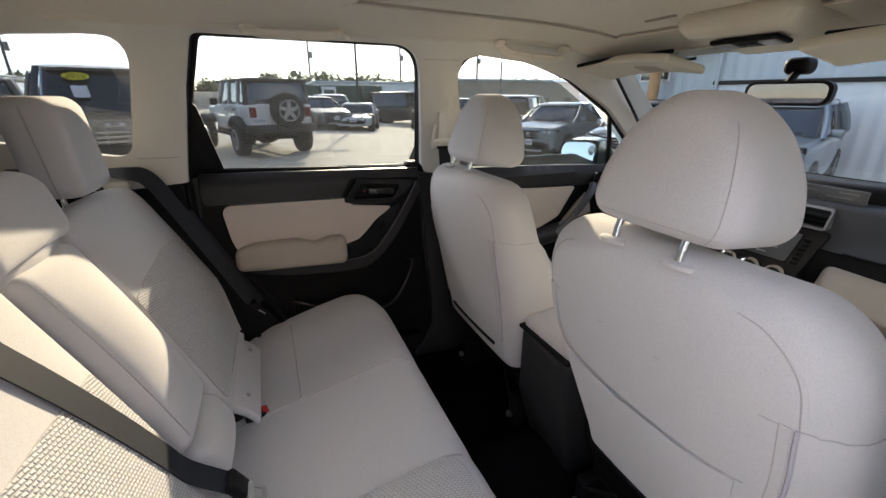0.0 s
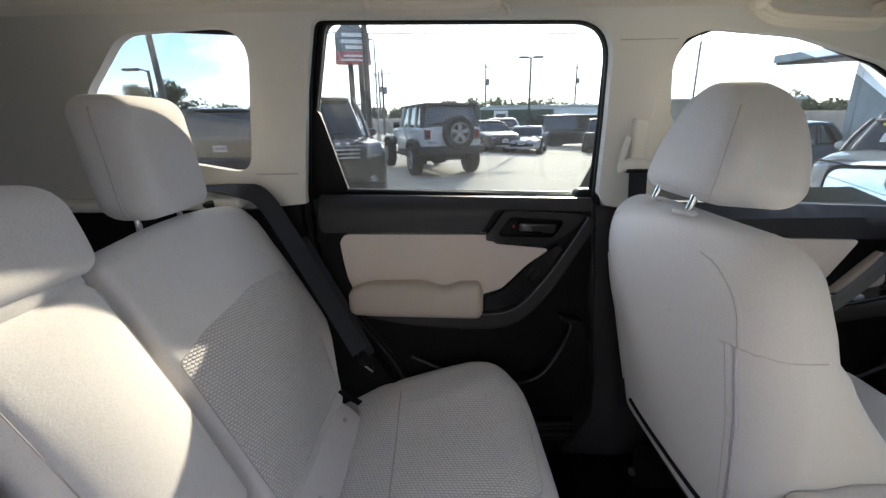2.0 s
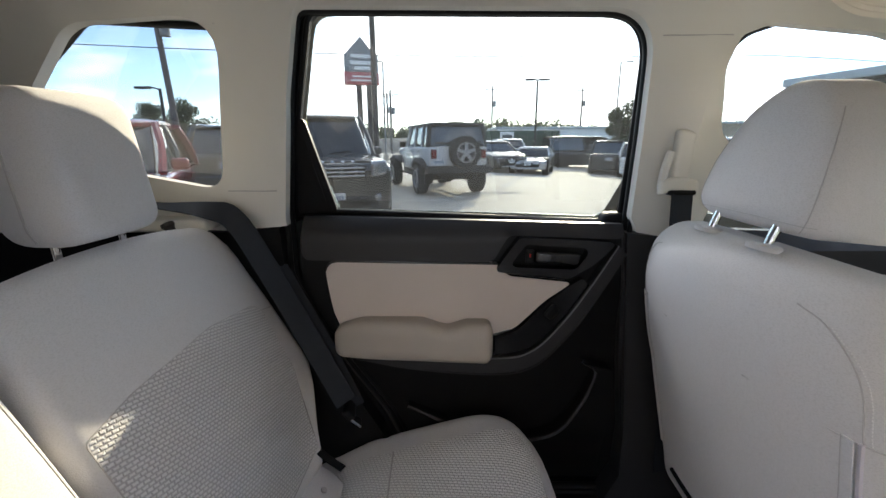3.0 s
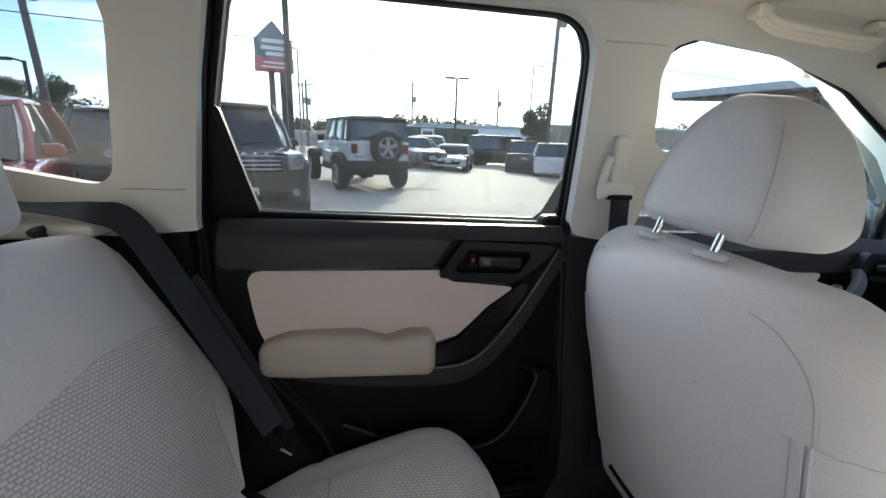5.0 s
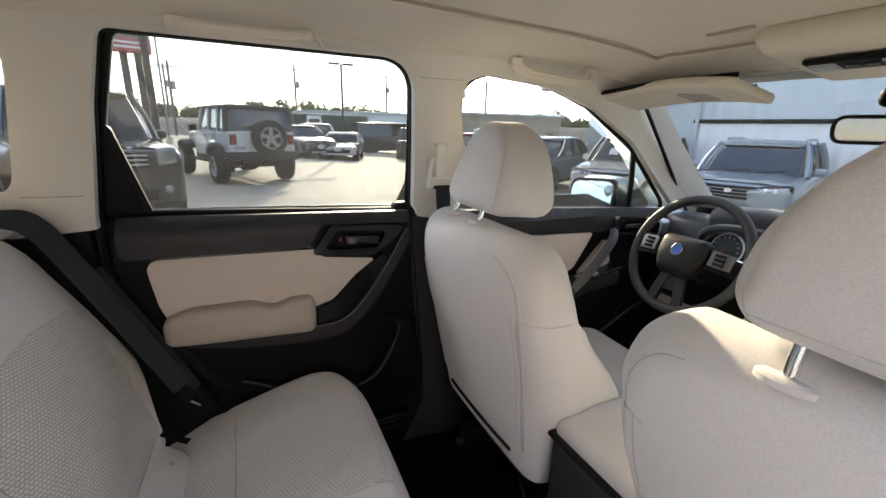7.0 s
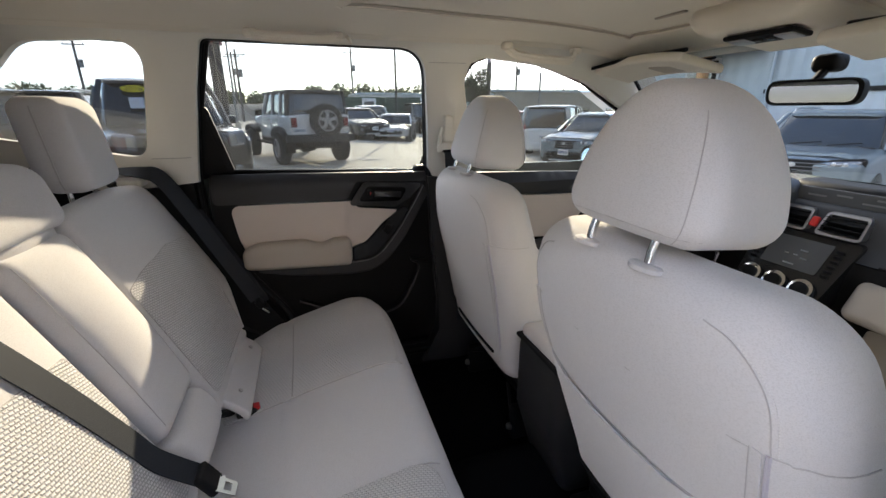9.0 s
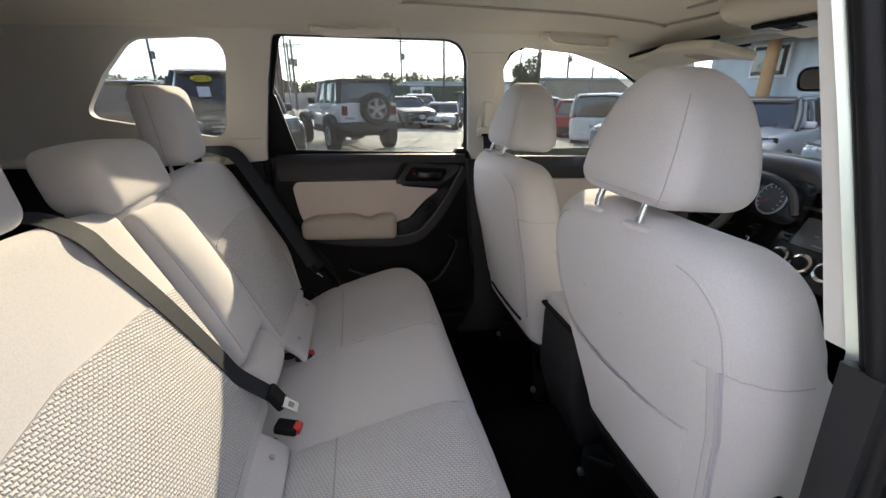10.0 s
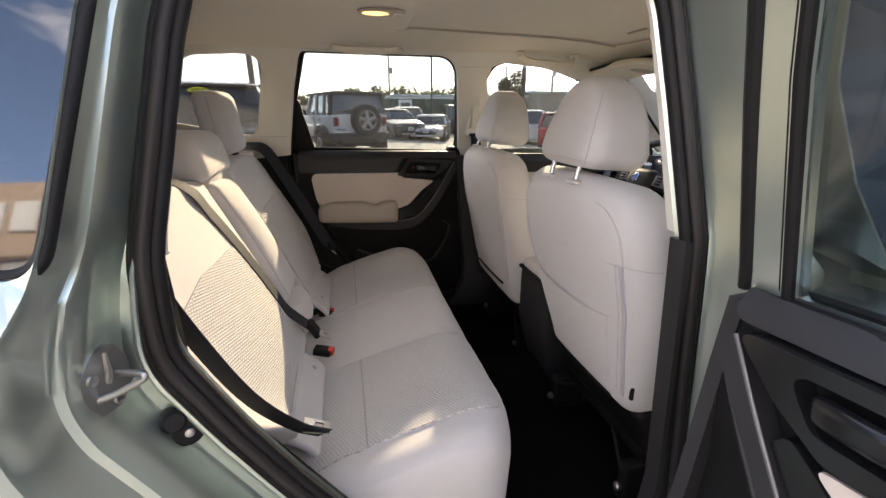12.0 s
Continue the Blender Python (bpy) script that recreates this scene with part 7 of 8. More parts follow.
# dark boxy off-roader that faces the window
vehicle((-2.47, 9.21), -68.7, "black boxy off-roader with chrome grille facing the lot", BLACKCAR, 4.75, 1.95, 1.88, 1.14, 1.14, 1.03, (-2.30, 1.02), (-2.12, 0.42), (-1.45, 1.45), 0.39, True, False, lamps="box", grille="box", sticker=True, taper=0.06)
# red crossover and dark wagon beyond the quarter window
vehicle((-4.33, 6.0), -66, "red crossover parked beside the lot lane", REDCAR, 4.4, 1.82, 1.64, 1.02, 1.04, 0.86, (-2.0, 1.05), (-1.45, 0.2), clad=True)
vehicle((-5.75, 13.6), 100, "bronze grey family wagon with a wide tail", BRONZE, 5.1, 1.98, 1.78, 1.12, 1.12, 0.95, (-2.45, 1.2), (-2.2, 0.5), (-1.5, 1.5), 0.38, rails=True, clad=False)
vehicle((-3.6, 16.6), 100, "pale blue sedan behind the off-roaders", BLUECAR, 4.7, 1.82, 1.46, 0.98, 0.96, 0.76, (-1.9, 0.95), (-1.1, 0.1), clad=False, rear_deck=1.0)
# row across the lane
vehicle((4.5, 22.4), -108, "silver two-seat sports coupe facing the lane", SILVER, 4.2, 1.78, 1.24, 0.80, 0.82, 0.58, (-1.4, 0.55), (-0.7, -0.05), clad=False, rear_deck=0.86)
vehicle((2.55, 22.8), -75, "black sedan facing the lane", BLACKCAR, 4.6, 1.82, 1.45, 0.96, 0.95, 0.72, (-1.9, 0.95), (-1.1, 0.15), clad=False, rear_deck=1.0)
vehicle((3.9, 26.8), -90, "white crossover parked behind the coupe", WHITECAR, 4.6, 1.84, 1.66, 1.0, 1.02, 0.84)
vehicle((9.7, 31.0), 8, "black full-size cargo van parked side on", BLACKCAR, 5.6, 2.0, 2.12, 1.12, 1.18, 0.98, (-2.78, 1.85), (-2.70, 1.25), (-1.8, 1.75), 0.38, clad=False, glass_back=False, taper=0.05)
vehicle((9.5, 25.6), 70, "black pickup with red tail lamps", BLACKCAR, 5.4, 1.95, 1.80, 1.15, 1.15, 1.0, (-0.6, 1.3), (-0.4, 0.6), (-1.75, 1.7), 0.39, rear_deck=1.12, taper=0.05)
vehicle((10.2, 22.9), 66, "white minivan seen from its tail", WHITECAR, 5.1, 2.0, 1.75, 1.05, 1.08, 0.88, (-2.45, 1.35), (-2.2, 0.4), (-1.5, 1.5), 0.35, clad=False)
# row in front of the shed
vehicle((10.0, 15.9), 46, "white delivery van with tall tail lamps", WHITECAR, 4.8, 1.84, 1.86, 1.05, 1.08, 0.90, (-2.32, 1.25), (-2.25, 0.55), (-1.45, 1.45), 0.34, clad=False, glass_back=False, taper=0.05)
vehicle((10.7, 19.2), 50, "red crossover seen from its tail", REDCAR, 4.6, 1.86, 1.68, 1.02, 1.04, 0.86)
vehicle((8.9, 11.8), -150, "slate silver coupe crossover facing the lane", BLUECAR, 4.4, 1.80, 1.56, 1.04, 1.05, 0.86, (-1.95, 1.0), (-1.2, 0.15))
vehicle((8.6, 7.9), -150, "silver grey compact off-roader with a yellow sticker", SILVER, 4.4, 1.84, 1.66, 1.10, 1.09, 0.96, (-2.0, 0.95), (-1.75, 0.3), roof=BLACKCAR, rails=True, sticker=True)
vehicle((9.5, 5.6), -160, "slate grey crossover with roof rails facing the car", BLUECAR, 4.5, 1.82, 1.68, 1.10, 1.10, 0.98, (-2.1, 0.95), (-1.8, 0.25), rails=True)
vehicle((10.6, 1.2), -165, "silver crossover facing the car", SILVER, 4.5, 1.84, 1.66, 1.02, 1.04, 0.86)
vehicle((10.4, -2.6), -172, "dark crossover facing the lane", GREYCAR, 4.6, 1.86, 1.68, 1.02, 1.04, 0.86)



# ---- the white off-road four-door with its black hard top ----
def offroader(at, heading):
    gx, gy = at
    m = pose(gx, gy, ground_z(gx), 0, 0, heading)
    veh = thing("parked_car", "white four-door off-roader with black hard top and spare wheel", "car", (gx, gy, ground_z(gx)), "parked cars")
    ra, fa, r = 0.0, 2.95, 0.41
    part("tub", moved(rbox((2.75, 1.56, 0.62), 0.05, (0.62, 0, 0.93)), m), WHITECAR, veh, "white slab-sided body")
    part("bonnet", moved(rbox((1.25, 1.36, 0.42), 0.06, (2.60, 0, 0.98), lambda x, y, z: (x, y * (1 - 0.10 * (x / 0.62)), z - 0.04 * (x / 0.62) * (z > 0)), 8, 4), m), WHITECAR, veh)
    part("nose", moved(rbox((0.10, 1.22, 0.48), 0.04, (3.24, 0, 0.95)), m), WHITECAR, veh)
    part("chassis", moved(rbox((3.9, 0.9, 0.16), 0.04, (1.4, 0, 0.52)), m), BLACK, veh)
    part("axle", moved(tube([(0, -0.7, 0.41), (0, 0, 0.43), (0, 0.7, 0.41)], 0.06, 8), m), BLACK, veh)
    part("differential", moved(rbox((0.26, 0.3, 0.24), 0.1, (0, 0.05, 0.42)), m), BLACK, veh)

    def toproof(x, y, z):
        k = clamp((z + 0.3) / 0.6)
        return (x * (1 - 0.02 * k) + (0.10 * k if x < -0.8 else 0) - (0.22 * k if x > 0.8 else 0), y * (1 - 0.10 * k), z)
    part("glass_house", moved(rbox((2.52, 1.50, 0.56), 0.05, (0.52, 0, 1.50), toproof, 8, 4), m), DARKGLASS, veh, "dark side glass")
    part("hard_top", moved(rbox((2.50, 1.42, 0.09), 0.04, (0.50, 0, 1.785)), m), CLAD, veh, "black hard top")
    for s in (-1, 1):
        for x, wd, mt in ((-0.62, 0.10, CLAD), (0.02, 0.045, WHITECAR), (0.72, 0.045, WHITECAR), (1.42, 0.05, WHITECAR)):
            lean = 0.25 if x > 1.2 else (-0.08 if x < -0.5 else 0)
            part("pillar", moved(tube([(x + (0.18 if x > 1.2 else 0), s * 0.755, 1.22), (x - lean * 0.6, s * 0.70, 1.76)], wd, 6, flat=0.7), m), mt, veh)
        for x0, x1 in ((0.06, 0.68), (0.76, 1.48)):
            d = part("door", moved(rbox((x1 - x0, 0.03, 0.58), 0.012, ((x0 + x1) / 2, s * 0.79, 0.94)), m), WHITECAR, veh, "white door with exposed hinges")
            part("door_handle", moved(rbox((0.14, 0.03, 0.035), 0.01, (x0 + 0.12, s * 0.815, 1.12)), m), BLACK, d)
            for z in (0.78, 1.08):
                part("hinge", moved(rbox((0.10, 0.03, 0.05), 0.01, (x1 + 0.01, s * 0.80, z)), m), WHITECAR, d)
        part("side_step", moved(tube([(0.55, s * 0.80, 0.50), (2.35, s * 0.80, 0.50)], 0.045, 8), m), BLACK, veh)
        part("front_fender", moved(rbox((1.15, 0.34, 0.14), 0.05, (2.88, s * 0.74, 0.90), lambda x, y, z: (x, y, z - 0.10 * (x / 0.55) ** 2)), m), CLAD, veh, "black front fender")
        part("rear_fender", moved(rbox((1.05, 0.16, 0.13), 0.05, (0.0, s * 0.85, 0.90), lambda x, y, z: (x, y, z - 0.16 * (abs(x) / 0.5) ** 3)), m), CLAD, veh, "black rear fender")
        for x in (ra, fa):
            wheel(veh, m, x, s, 0.92, r, 5, 0.26, 0.60)
        part("tail_lamp", moved(rbox((0.07, 0.13, 0.22), 0.02, (-0.78, s * 0.67, 1.06)), m), LAMP_RED, veh, "square tail lamp")
        part("lamp_guard", moved(rbox((0.02, 0.15, 0.24), 0.006, (-0.755, s * 0.67, 1.06)), m), BLACK, veh)
        part("door_mirror", moved(rbox((0.09, 0.18, 0.17), 0.03, (1.42, s * 0.93, 1.30)), m), BLACK, veh)
        part("exhaust_shield", moved(rbox((0.12, 0.22, 0.30), 0.03, (-0.46, s * 0.72, 0.46)), m), BLACK, veh)
    part("windscreen_frame", moved(rbox((0.05, 1.40, 0.06), 0.02, (1.42, 0, 1.76)), m), WHITECAR, veh)
    part("rear_bumper", moved(rbox((0.22, 1.74, 0.20), 0.05, (-0.86, 0, 0.68), lambda x, y, z: (x + 0.12 * (abs(y) / 0.87) ** 4, y, z), 8, 4), m), CLAD, veh, "black rear bumper")
    gate = part("tailgate", moved(rbox((0.04, 1.20, 0.55), 0.015, (-0.765, 0, 0.98)), m), WHITECAR, veh)
    part("rear_window", moved(rbox((0.03, 1.22, 0.44), 0.012, (-0.70, 0, 1.53), lambda x, y, z: (x + 0.16 * z, y * (1 - 0.12 * z), z)), m), DARKGLASS, veh, "dark rear window")
    part("wiper", moved(tube([(-0.80, 0.15, 1.38), (-0.765, -0.25, 1.42)], 0.012, 5), m), BLACK, veh)
    spare = part("spare_tyre", moved(disc_along([(0, 0.25), (0.0, 0.36), (0.05, 0.41), (0.20, 0.41), (0.25, 0.37), (0.25, 0.26), (0.2, 0.25)], (-0.80, -0.10, 1.10), (-1, 0, 0), 32), m), TYRE, veh, "rear spare wheel")
    part("spare_rim", moved(disc_along([(0.12, 0.25), (0.235, 0.25), (0.24, 0.225), (0.18, 0.2), (0.17, 0.02)], (-0.80, -0.10, 1.10), (-1, 0, 0), 24), m), GREYCAR, spare)
    for k in range(5):
        a = 2 * math.pi * k / 5
        pts = [(-0.80 - 0.23 + 0.01 * q, -0.10 + math.sin(a) * 0.25 * q, 1.10 + math.cos(a) * 0.25 * q) for q in (0.15, 0.6, 0.98)]
        part("spare_spoke", moved(strap(pts, 0.085, 0.03, (-1, 0, 0)), m), RIM, spare, "silver spoke")
    part("spare_ring", moved(tube([(-1.035, -0.10 + 0.24 * math.sin(a), 1.10 + 0.24 * math.cos(a)) for a in np.linspace(0, 2 * math.pi, 25)[:-1]], 0.016, 6, True), m), RIM, spare)
    part("spare_hub", moved(disc_along([(0.2, 0.06), (0.25, 0.05), (0.255, 0.02)], (-0.80, -0.10, 1.10), (-1, 0, 0), 14), m), RIM, spare)
    plate(veh, m, -0.985, 0.88, -1, 0.62)
    return veh


offroader((0.17, 12.25), 90 + 19)


# ---- metal shed behind the front row ----
SHED = mat("blue_grey_metal_siding", (0.40, 0.46, 0.50), 0.5, 0.2, vary=0.06, scale=1.2, fine=60, bump=0.1)
SHEDLOW = mat("pale_metal_siding", (0.62, 0.66, 0.69), 0.5, 0.2, vary=0.06, scale=1.2, fine=60, bump=0.1)
TRIMW = mat("white_painted_trim", (0.72, 0.73, 0.73), 0.6, vary=0.05, bump=0.1)
WOOD = mat("weathered_timber", (0.42, 0.24, 0.11), 0.8, vary=0.25, scale=12, fine=160, bump=0.5)
SH = pose(10.75, 11.7, -0.6, 0, 0, -77)   # its x runs along the front wall
shed = thing("metal_shed", "blue grey corrugated metal shed with overhanging eave", "shed", (10.75, 11.7, -0.6))


def siding(x0, x1, z0, z1, pitch, deep, far=0.0):
    n = int((x1 - x0) / pitch) * 4
    prof = [0.0, 0.0, deep, deep]

    def fn(s, t):
        i = round(s * n)
        return SH @ Vector((x0 + (x1 - x0) * i / n, far - prof[i % 4], z0 + (z1 - z0) * t))
    bm = grid(fn, n, 1)
    bmesh.ops.recalc_face_normals(bm, faces=bm.faces)
    return bm


part("upper_wall", siding(3.2, 30, 2.35, 6.2, 0.30, 0.03), SHED, shed, "blue grey ribbed wall")
part("lower_wall", siding(3.2, 30, 0, 2.35, 0.30, 0.03, -0.06), SHEDLOW, shed, "pale ribbed lower wall")
part("corner_wall", siding(0, 3.2, 0, 3.45, 0.30, 0.02), SHED, shed)
part("end_wall", moved(rbox((0.2, 9.0, 3.4), 0.03, (-0.10, 4.5, 1.7)), SH), SHED, shed)
part("step_wall", moved(rbox((0.2, 9.0, 6.2), 0.03, (3.12, 4.56, 3.1)), SH), SHED, shed)
part("rear_wall", moved(rbox((30, 0.2, 6.2), 0.03, (15, 9.0, 3.1)), SH), SHED, shed)
part("band_rail", moved(rbox((26.8, 0.08, 0.10), 0.02, (16.6, -0.12, 2.36)), SH), BLACK, shed)
part("roof", moved(rbox((27.6, 10.4, 0.16), 0.04, (16.7, 4.2, 6.25), None, 4, 2, (4, 0, 0)), SH), CLAD, shed, "low pitched dark roof")
part("porch_roof", moved(rbox((4.4, 6.5, 0.12), 0.03, (0.9, 1.95, 3.52), None, 4, 2, (3, 0, 0)), SH), CLAD, shed, "overhanging eave")
part("eave_board", moved(rbox((4.5, 0.06, 0.20), 0.02, (0.9, -1.30, 3.45)), SH), SHED, shed)
for x, z, w, h in ((1.5, 2.85, 0.95, 0.85), (6.0, 4.2, 1.0, 1.0), (9.4, 4.3, 1.1, 1.0)):
    wdw = part("window", moved(rbox((w, 0.08, h), 0.02, (x, -0.05, z)), SH), TRIMW, shed, "white framed window")
    part("pane", moved(rbox((w * 0.42, 0.03, h * 0.84), 0.008, (x - w * 0.23, -0.095, z)), SH), DARKGLASS, wdw)
    part("pane", moved(rbox((w * 0.42, 0.03, h * 0.84), 0.008, (x + w * 0.23, -0.095, z)), SH), DARKGLASS, wdw)
for x in (3.3, 9.8, 16.0):
    part("drain_pipe", moved(tube([(x, -0.16, 0), (x, -0.16, 6.0)], 0.05, 8), SH), SHED, shed)
post = thing("timber_pole", "leaning weathered timber pole beside the shed", "pole", (10.6, 9.87, ground_z(10.6)))
part("post", tube([(10.6, 9.87, ground_z(10.6)), (10.68, 9.87, 2.5), (10.78, 9.87, 6.4)], [0.16, 0.15, 0.13], 12), WOOD, post)

# ---- the sunlit showroom behind the open side, seen only in reflections ----
STUCCO = mat("blue_grey_stucco", (0.42, 0.44, 0.50), 0.9, vary=0.08, scale=1.5, fine=60, bump=0.3)
FASCIA = mat("tan_fascia", (0.46, 0.36, 0.29), 0.7, vary=0.06, scale=1.0, fine=80, bump=0.1)
show = thing("showroom", "blue grey stucco showroom with a tan fascia and glass front", "showroom", (0, -10.0, 0))
part("wall", rbox((60, 6.0, 7.0), 0.05, (-12.0, -13.0, 3.5)), STUCCO, show, "blue grey stucco wall")
part("fascia", rbox((60.4, 0.3, 1.9), 0.04, (-12.0, -9.92, 6.45)), FASCIA, show, "tan fascia band")
part("plinth", rbox((60.1, 0.2, 0.5), 0.03, (-12.0, -9.96, 0.2)), CLAD, show)
for k in range(13):
    pane = part("window", rbox((3.2, 0.12, 2.3), 0.03, (-38.9 + 4.4 * k, -9.97, 1.7)), DARKGLASS, show, "dark shop window")
    part("mullion", rbox((0.07, 0.10, 2.3), 0.02, (-38.9 + 4.4 * k, -9.90, 1.7)), TRIMW, pane)
for k, w in enumerate((0.5, 0.42, 0.6, 0.5, 0.46, 0.5, 0.44)):
    part("sign_bar", rbox((w, 0.10, 0.75), 0.02, (-9.4 + 0.72 * k, -9.72, 6.45)), TRIMW, show, "pale plain sign bar")

# ---- poles, sign, wires ----
POLE = mat("grey_pole_steel", (0.22, 0.22, 0.22), 0.6, 0.4, vary=0.15, bump=0.1)
DARKPOLE = mat("dark_pole_steel", (0.05, 0.045, 0.045), 0.6, 0.3, vary=0.15, bump=0.1)


def lamp_pole(x, y, h, arm, label, two=False, material=DARKPOLE):
    p = thing("street_lamp", label, "lamp post", (x, y, ground_z(x)), "lot lamps")
    z = ground_z(x)
    part("base", disc_along([(0, 0.22), (0.5, 0.20), (0.52, 0.08)], (x, y, z), (0, 0, 1), 14), GROUND, p, "concrete base")
    part("pole", tube([(x, y, z), (x, y, z + h)], [0.075, 0.055], 10), material, p)
    for s in ((-1, 1) if two else (1,)):
        part("arm", tube(smooth_path([(x, y, z + h - 0.05), (x + s * arm * 0.5, y, z + h + 0.06), (x + s * arm, y, z + h + 0.03)], 4), 0.03, 6), material, p)
        part("head", rbox((0.55, 0.24, 0.09), 0.035, (x + s * (arm + 0.15), y, z + h + 0.03)), material, p)
    return p


lamp_pole(5.07, 24.9, 4.75, 0.25, "dark lot lamp with two flat heads", True)
lamp_pole(-10.8, 17.6, 3.4, -0.8, "lot lamp with a bent arm")
lamp_pole(-4.7, 35.3, 7.4, -0.5, "tall lot lamp beyond the sign", False, POLE)
lamp_pole(14.5, 37.9, 8.3, 0.6, "tall grey street lamp by the road", False, POLE)
lamp_pole(17.0, 30.0, 9.0, 0.6, "tall grey street lamp behind the vans", False, POLE)


def utility_pole(x, y, h, lean, label, cross=True):
    p = thing("utility_pole", label, "utility pole", (x, y, 0), "utility poles")
    part("pole", tube([(x, y, -0.3), (x + lean * h, y, h)], [0.16, 0.12], 10), WOODPOLE, p)
    if cross:
        part("cross_arm", rbox((2.2, 0.1, 0.12), 0.02, (x + lean * (h - 0.6), y, h - 0.6)), WOODPOLE, p)
        for k in (-0.95, 0, 0.95):
            part("insulator", disc_along([(0, 0.05), (0.12, 0.05), (0.16, 0.03)], (x + lean * h + k, y, h - 0.54), (0, 0, 1), 10), POLE, p)
    part("transformer", disc_along([(0, 0.22), (0.8, 0.22), (0.86, 0.15)], (x + lean * (h - 2.2) + 0.35, y, h - 3.0), (0, 0, 1), 14), POLE, p)
    return p


WOODPOLE = mat("grey_weathered_pole", (0.15, 0.13, 0.12), 0.9, vary=0.2, scale=8, fine=80, bump=0.4)
utility_pole(-12.9, 21.9, 9.2, -0.05, "grey leaning utility pole with transformer")
utility_pole(12.1, 28.3, 11.5, 0.01, "grey utility pole beside a tree")
for x, y, h in ((-24, 62, 9), (-7, 58, 8), (-9, 70, 9), (7, 66, 9.5), (30, 60, 9), (22, 72, 10)):
    utility_pole(x, y, h, 0.0, "distant grey wooden utility pole", True)
WIRE = mat("black_wire", (0.03, 0.03, 0.03), 0.8, bump=0.0)
for z0, z1, d in ((8.9, 10.8, 0.0), (8.2, 9.6, 0.3), (5.9, 6.6, 0.5), (8.9, 11.2, 0.9)):
    w = thing("overhead_wire", "thin overhead wire between the utility poles", "wire", (0, 25, z0), "overhead wires")
    pts = [(-80 + 175 * t, 8 + 32 * t + d, z0 + (z1 - z0) * (t - 0.3) * 1.2 - 2.2 * math.sin(math.pi * ((t * 3.5) % 1)) * 0.25) for t in np.linspace(0, 1, 40)]
    part("wire", tube(pts, 0.022, 5), WIRE, w)

sign = thing("pylon_sign", "tall dark pylon sign with red band and white bars", "sign", (-3.6, 20.3, 0))
for x, wd in ((-3.72, 0.22), (-3.28, 0.22)):
    part("post", rbox((wd, 0.22, 4.0), 0.03, (x, 20.35, 1.9)), DARKPOLE, sign)
part("mast", tube([(-3.02, 20.2, 0), (-3.02, 20.2, 9.5)], 0.12, 10), DARKPOLE, sign)
SIGNTURN = pose(-3.58, 20.30, 0, 0, 0, 14)
part("cabinet", moved(sheet(rpoly([(-0.72, 4.35), (0.72, 4.35), (0.72, 5.05), (0.42, 5.25), (0.0, 5.75, 0.02), (-0.45, 5.3), (-0.72, 5.0)]), [], lambda u, v: Vector((u, -0.12, v)), (0, 0.30, 0), 0.3), SIGNTURN), GREYCAR, sign, "dark sign cabinet")
part("red_band", moved(rbox((1.5, 0.34, 0.52), 0.03, (0, 0.03, 4.08)), SIGNTURN), REDCAR, sign, "red sign band")
for z, w in ((4.98, 0.95), (4.72, 1.05), (4.50, 0.7)):
    part("white_bar", moved(rbox((w, 0.02, 0.14), 0.005, (0.05, -0.135, z)), SIGNTURN), PLATE, sign)
for z, w in ((4.16, 0.9), (4.0, 1.1)):
    part("pale_bar", moved(rbox((w, 0.02, 0.07), 0.004, (0.05, -0.15, z)), SIGNTURN), PLATE, sign)

# ---- far edge of the lot: bank, green bin, sheds, woods ----
BANK = mat("dry_bank", (0.30, 0.26, 0.21), 0.95, vary=0.2, scale=0.2, fine=4, bump=0.4, depth=0.05)
tagged(part("backdrop", grid(lambda s, t: Vector((-220 + 480 * s, 62 + 10 * t + 3 * math.sin(9 * s), -0.6 + 3.0 * bez(t) * (0.75 + 0.35 * math.sin(14 * s + 1) * 0.6 + 0.5 * clamp((s - 0.5) * 4)))), 90, 8), BANK), "dry grassy bank along the road", "bank", kind="structure")
BINGREEN = mat("dark_green_steel", (0.03, 0.07, 0.05), 0.6, 0.1, vary=0.15, bump=0.1)
bin_ = thing("steel_container", "dark green steel container with a white poster", "container", (5.1, 33.4, -0.2))
part("box", rbox((6.0, 2.2, 2.4), 0.06, (5.4, 33.4, 1.0)), BINGREEN, bin_)
for k in range(9):
    part("rib", rbox((0.08, 0.06, 2.1), 0.02, (2.7 + 0.66 * k, 32.28, 1.0)), BINGREEN, bin_)
part("poster", rbox((1.0, 0.03, 0.75), 0.01, (4.55, 32.22, 1.75)), PLATE, bin_, "white poster panel")
part("poster_shape", rbox((0.7, 0.02, 0.3), 0.01, (4.55, 32.195, 1.75)), GREYCAR, bin_)
for x, y, w, h, c in ((14, 55, 16, 3.4, SHEDLOW), (34, 58, 20, 4.0, BANK), (-18, 60, 14, 3.2, SHEDLOW), (-45, 58, 18, 3.6, BANK)):
    b = thing("distant_shed", "low pale shed beyond the road", "shed", (x, y, -0.5), "distant sheds")
    part("wall", rbox((w, 8, h), 0.05, (x, y, -0.5 + h / 2)), c, b)
    part("roof", rbox((w + 0.8, 8.8, 0.25), 0.05, (x, y, -0.4 + h)), SHED, b)
    for k in range(int(w / 4)):
        part("window", rbox((1.2, 0.1, 0.9), 0.02, (x - w / 2 + 2 + 4 * k, y - 4.04, 0.9)), DARKGLASS, b)

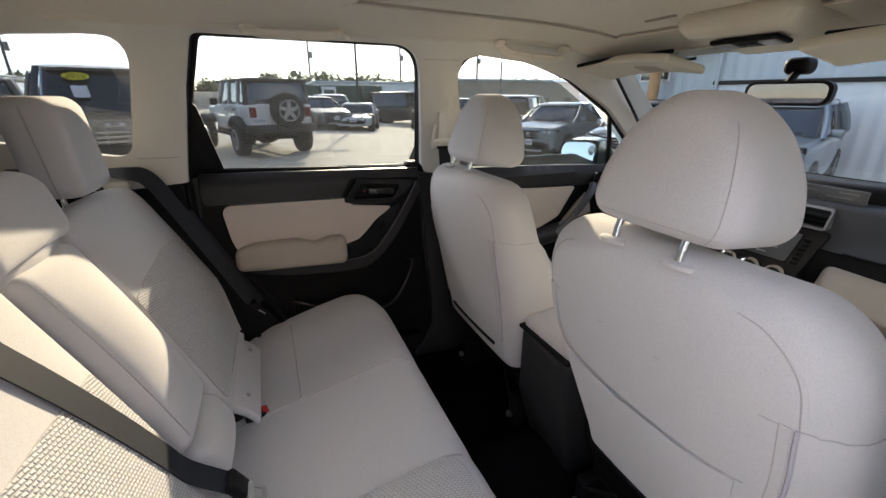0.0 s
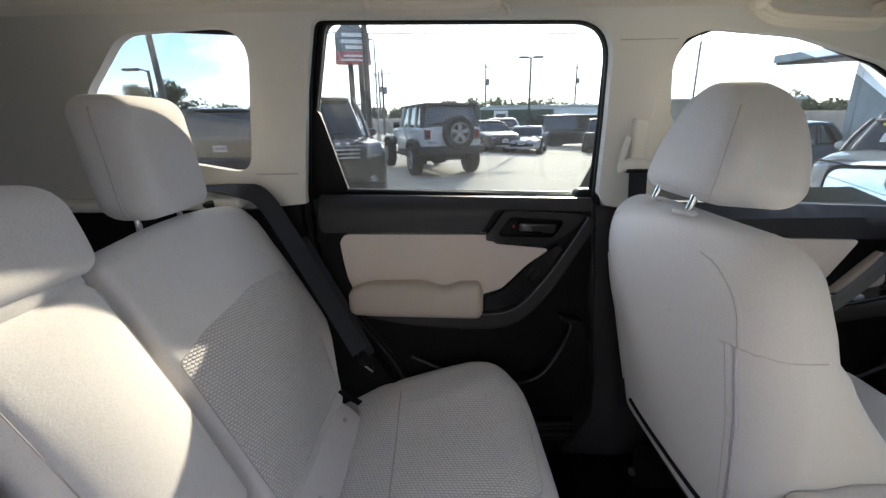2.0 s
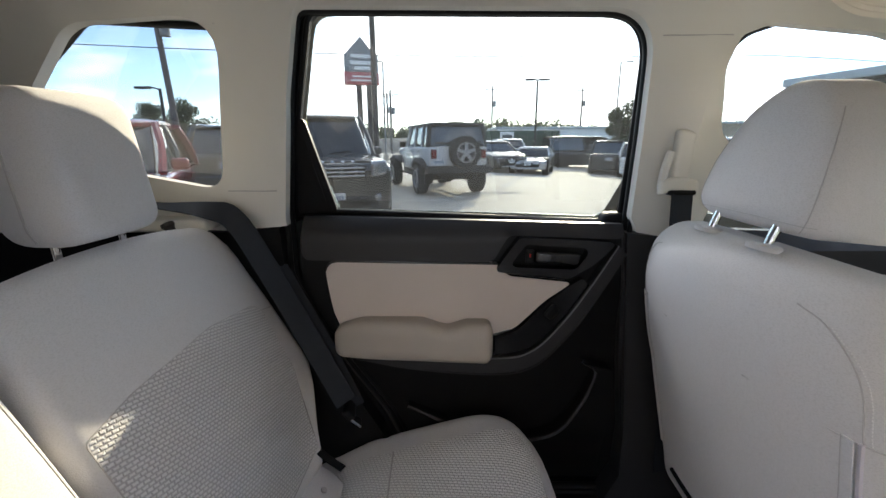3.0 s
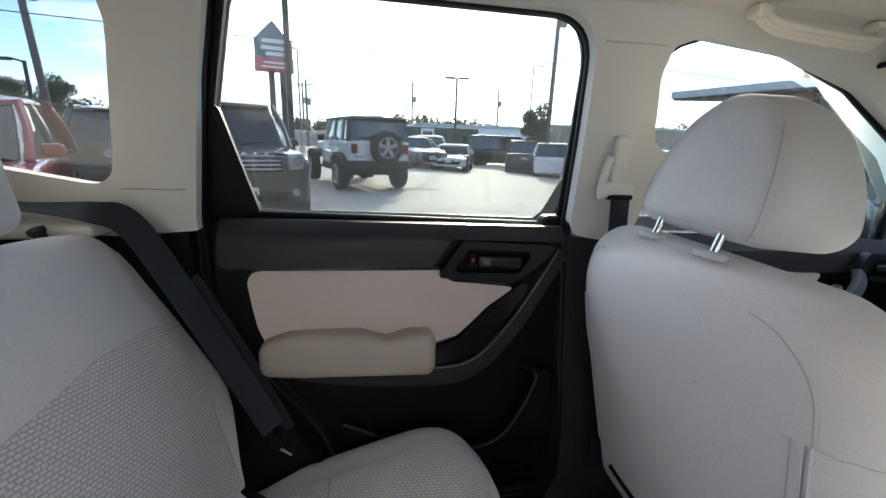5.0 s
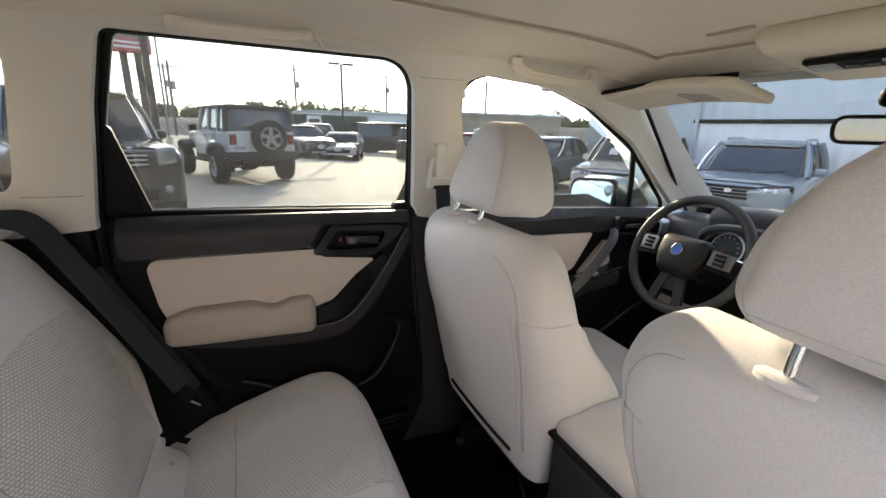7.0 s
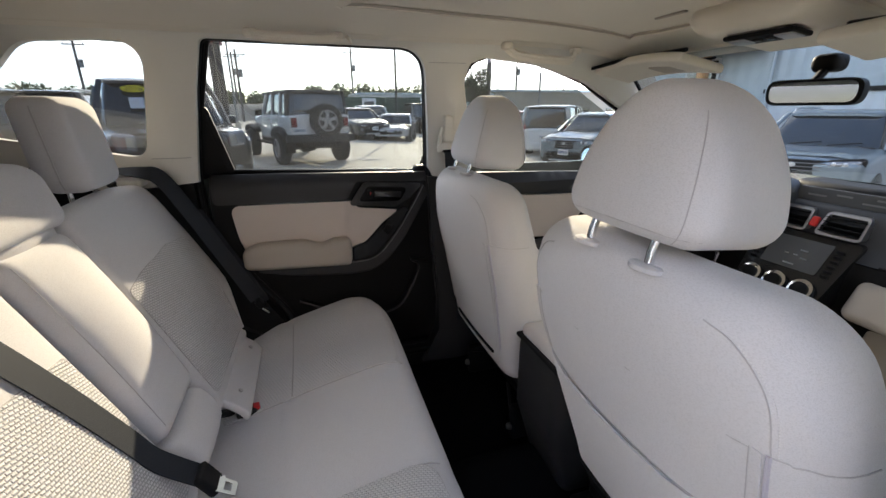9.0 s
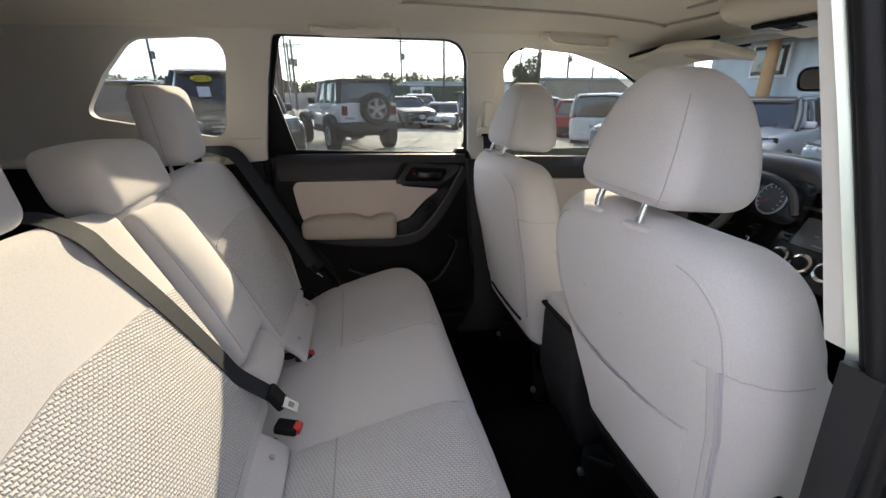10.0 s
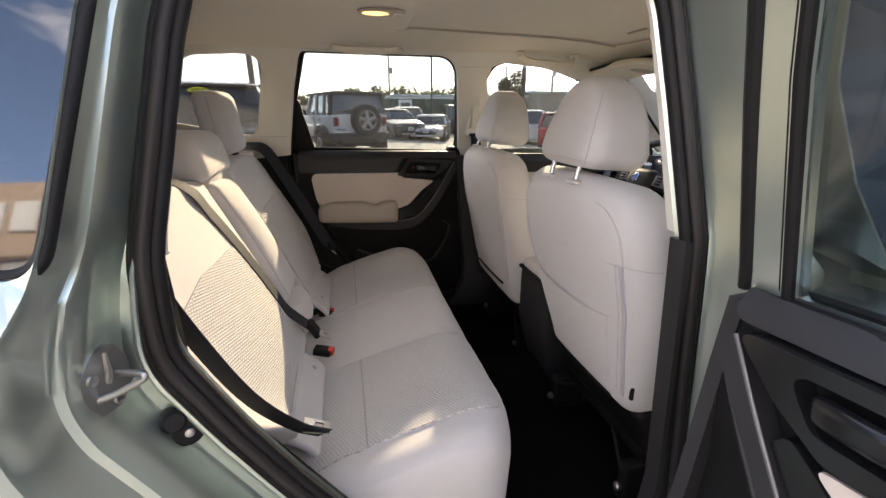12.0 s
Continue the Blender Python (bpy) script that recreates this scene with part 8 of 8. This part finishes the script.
# leaf colour is greyed and paled to carry the distance haze
LEAF = mat("summer_leaves", (0.115, 0.125, 0.085), 0.75, vary=0.45, scale=0.9, fine=6, bump=0.0)
leaf_nodes, leaf_links = LEAF.node_tree.nodes, LEAF.node_tree.links
leaf_light, leaf_mix = leaf_nodes.new("ShaderNodeBsdfTranslucent"), leaf_nodes.new("ShaderNodeMixShader")
leaf_light.inputs["Color"].default_value = (0.17, 0.19, 0.11, 1)
leaf_mix.inputs[0].default_value = 0.4
leaf_links.new(leaf_nodes["Principled BSDF"].outputs[0], leaf_mix.inputs[1])
leaf_links.new(leaf_light.outputs[0], leaf_mix.inputs[2])
leaf_links.new(leaf_mix.outputs[0], leaf_nodes["Material Output"].inputs["Surface"])
BARK = mat("bark", (0.10, 0.08, 0.06), 0.9, vary=0.25, scale=10, bump=0.5)
rng = random.Random(5)


def leaf_cloud(clumps, per, size):
    """Leaves as small bent blades scattered through clumps (place, radius)."""
    verts, faces = [], []
    for (cx, cy, cz), rad in clumps:
        for _ in range(per):
            d = Vector((rng.gauss(0, 1), rng.gauss(0, 1), rng.gauss(0, 0.8))).normalized() * rad * rng.uniform(0.45, 1.0)
            o = Vector((cx, cy, cz)) + d
            a = Vector((rng.uniform(-1, 1), rng.uniform(-1, 1), rng.uniform(-1, 1))).normalized() * size * rng.uniform(0.6, 1.3)
            b = a.cross(Vector((rng.uniform(-1, 1), rng.uniform(-1, 1), rng.uniform(-1, 1)))).normalized() * size * 0.5
            i = len(verts)
            verts += [o - a, o + b, o + a, o - b]
            faces.append((i, i + 1, i + 2, i + 3))
    me = bpy.data.meshes.new("leaves")
    me.from_pydata([tuple(v) for v in verts], [], faces)
    bm = bmesh.new()
    bm.from_mesh(me)
    bpy.data.meshes.remove(me)
    return bm


woods = []
for k in range(300):
    x = -150 + 330 * k / 299 + rng.uniform(-1.5, 1.5)
    y = 80 + rng.uniform(0, 22) + 0.0012 * x * x
    h = rng.uniform(3.0, 4.4) * (1.0 + 0.18 * math.sin(x * 0.11) + 0.12 * math.sin(x * 0.37))
    for j in range(3):
        woods.append(((x + rng.uniform(-1.6, 1.6), y + rng.uniform(-2, 2), 0.4 + h * (0.30 + 0.27 * j)), rng.uniform(1.3, 2.2)))
tagged(part("woods", leaf_cloud(woods, 110, 0.42), LEAF), "line of leafy trees along the horizon", "trees", kind="stuff")


def tree(x, y, h, label):
    t = thing("tree", label, "tree", (x, y, ground_z(x)), "lot trees")
    z = ground_z(x)
    limbs = [tube([(x, y, z), (x + 0.1, y, z + h * 0.35), (x + 0.05, y + 0.1, z + h * 0.8)], [h * 0.035, h * 0.025, h * 0.008], 8)]
    clumps = []
    for k in range(16):
        a, q = rng.uniform(0, 6.28), rng.uniform(0.35, 0.95)
        rr = h * 0.24 * rng.uniform(0.4, 1.0) * (1.15 - 0.6 * abs(q - 0.55) * 2)
        e = (x + math.cos(a) * rr, y + math.sin(a) * rr, z + h * q)
        limbs.append(tube([(x + 0.08, y, z + h * q * 0.7), e], [h * 0.012, h * 0.004], 5))
        clumps.append((e, h * rng.uniform(0.09, 0.15)))
    part("trunk", join(*limbs), BARK, t)
    part("crown", leaf_cloud(clumps, 420, 0.095), LEAF, t)
    return t


tree(11.6, 28.9, 4.2, "small leafy tree beside the utility pole")
tree(-20.0, 34.0, 4.6, "leafy tree behind the parked wagons")
tree(-26.0, 40.0, 5.0, "leafy tree behind the parked wagons")
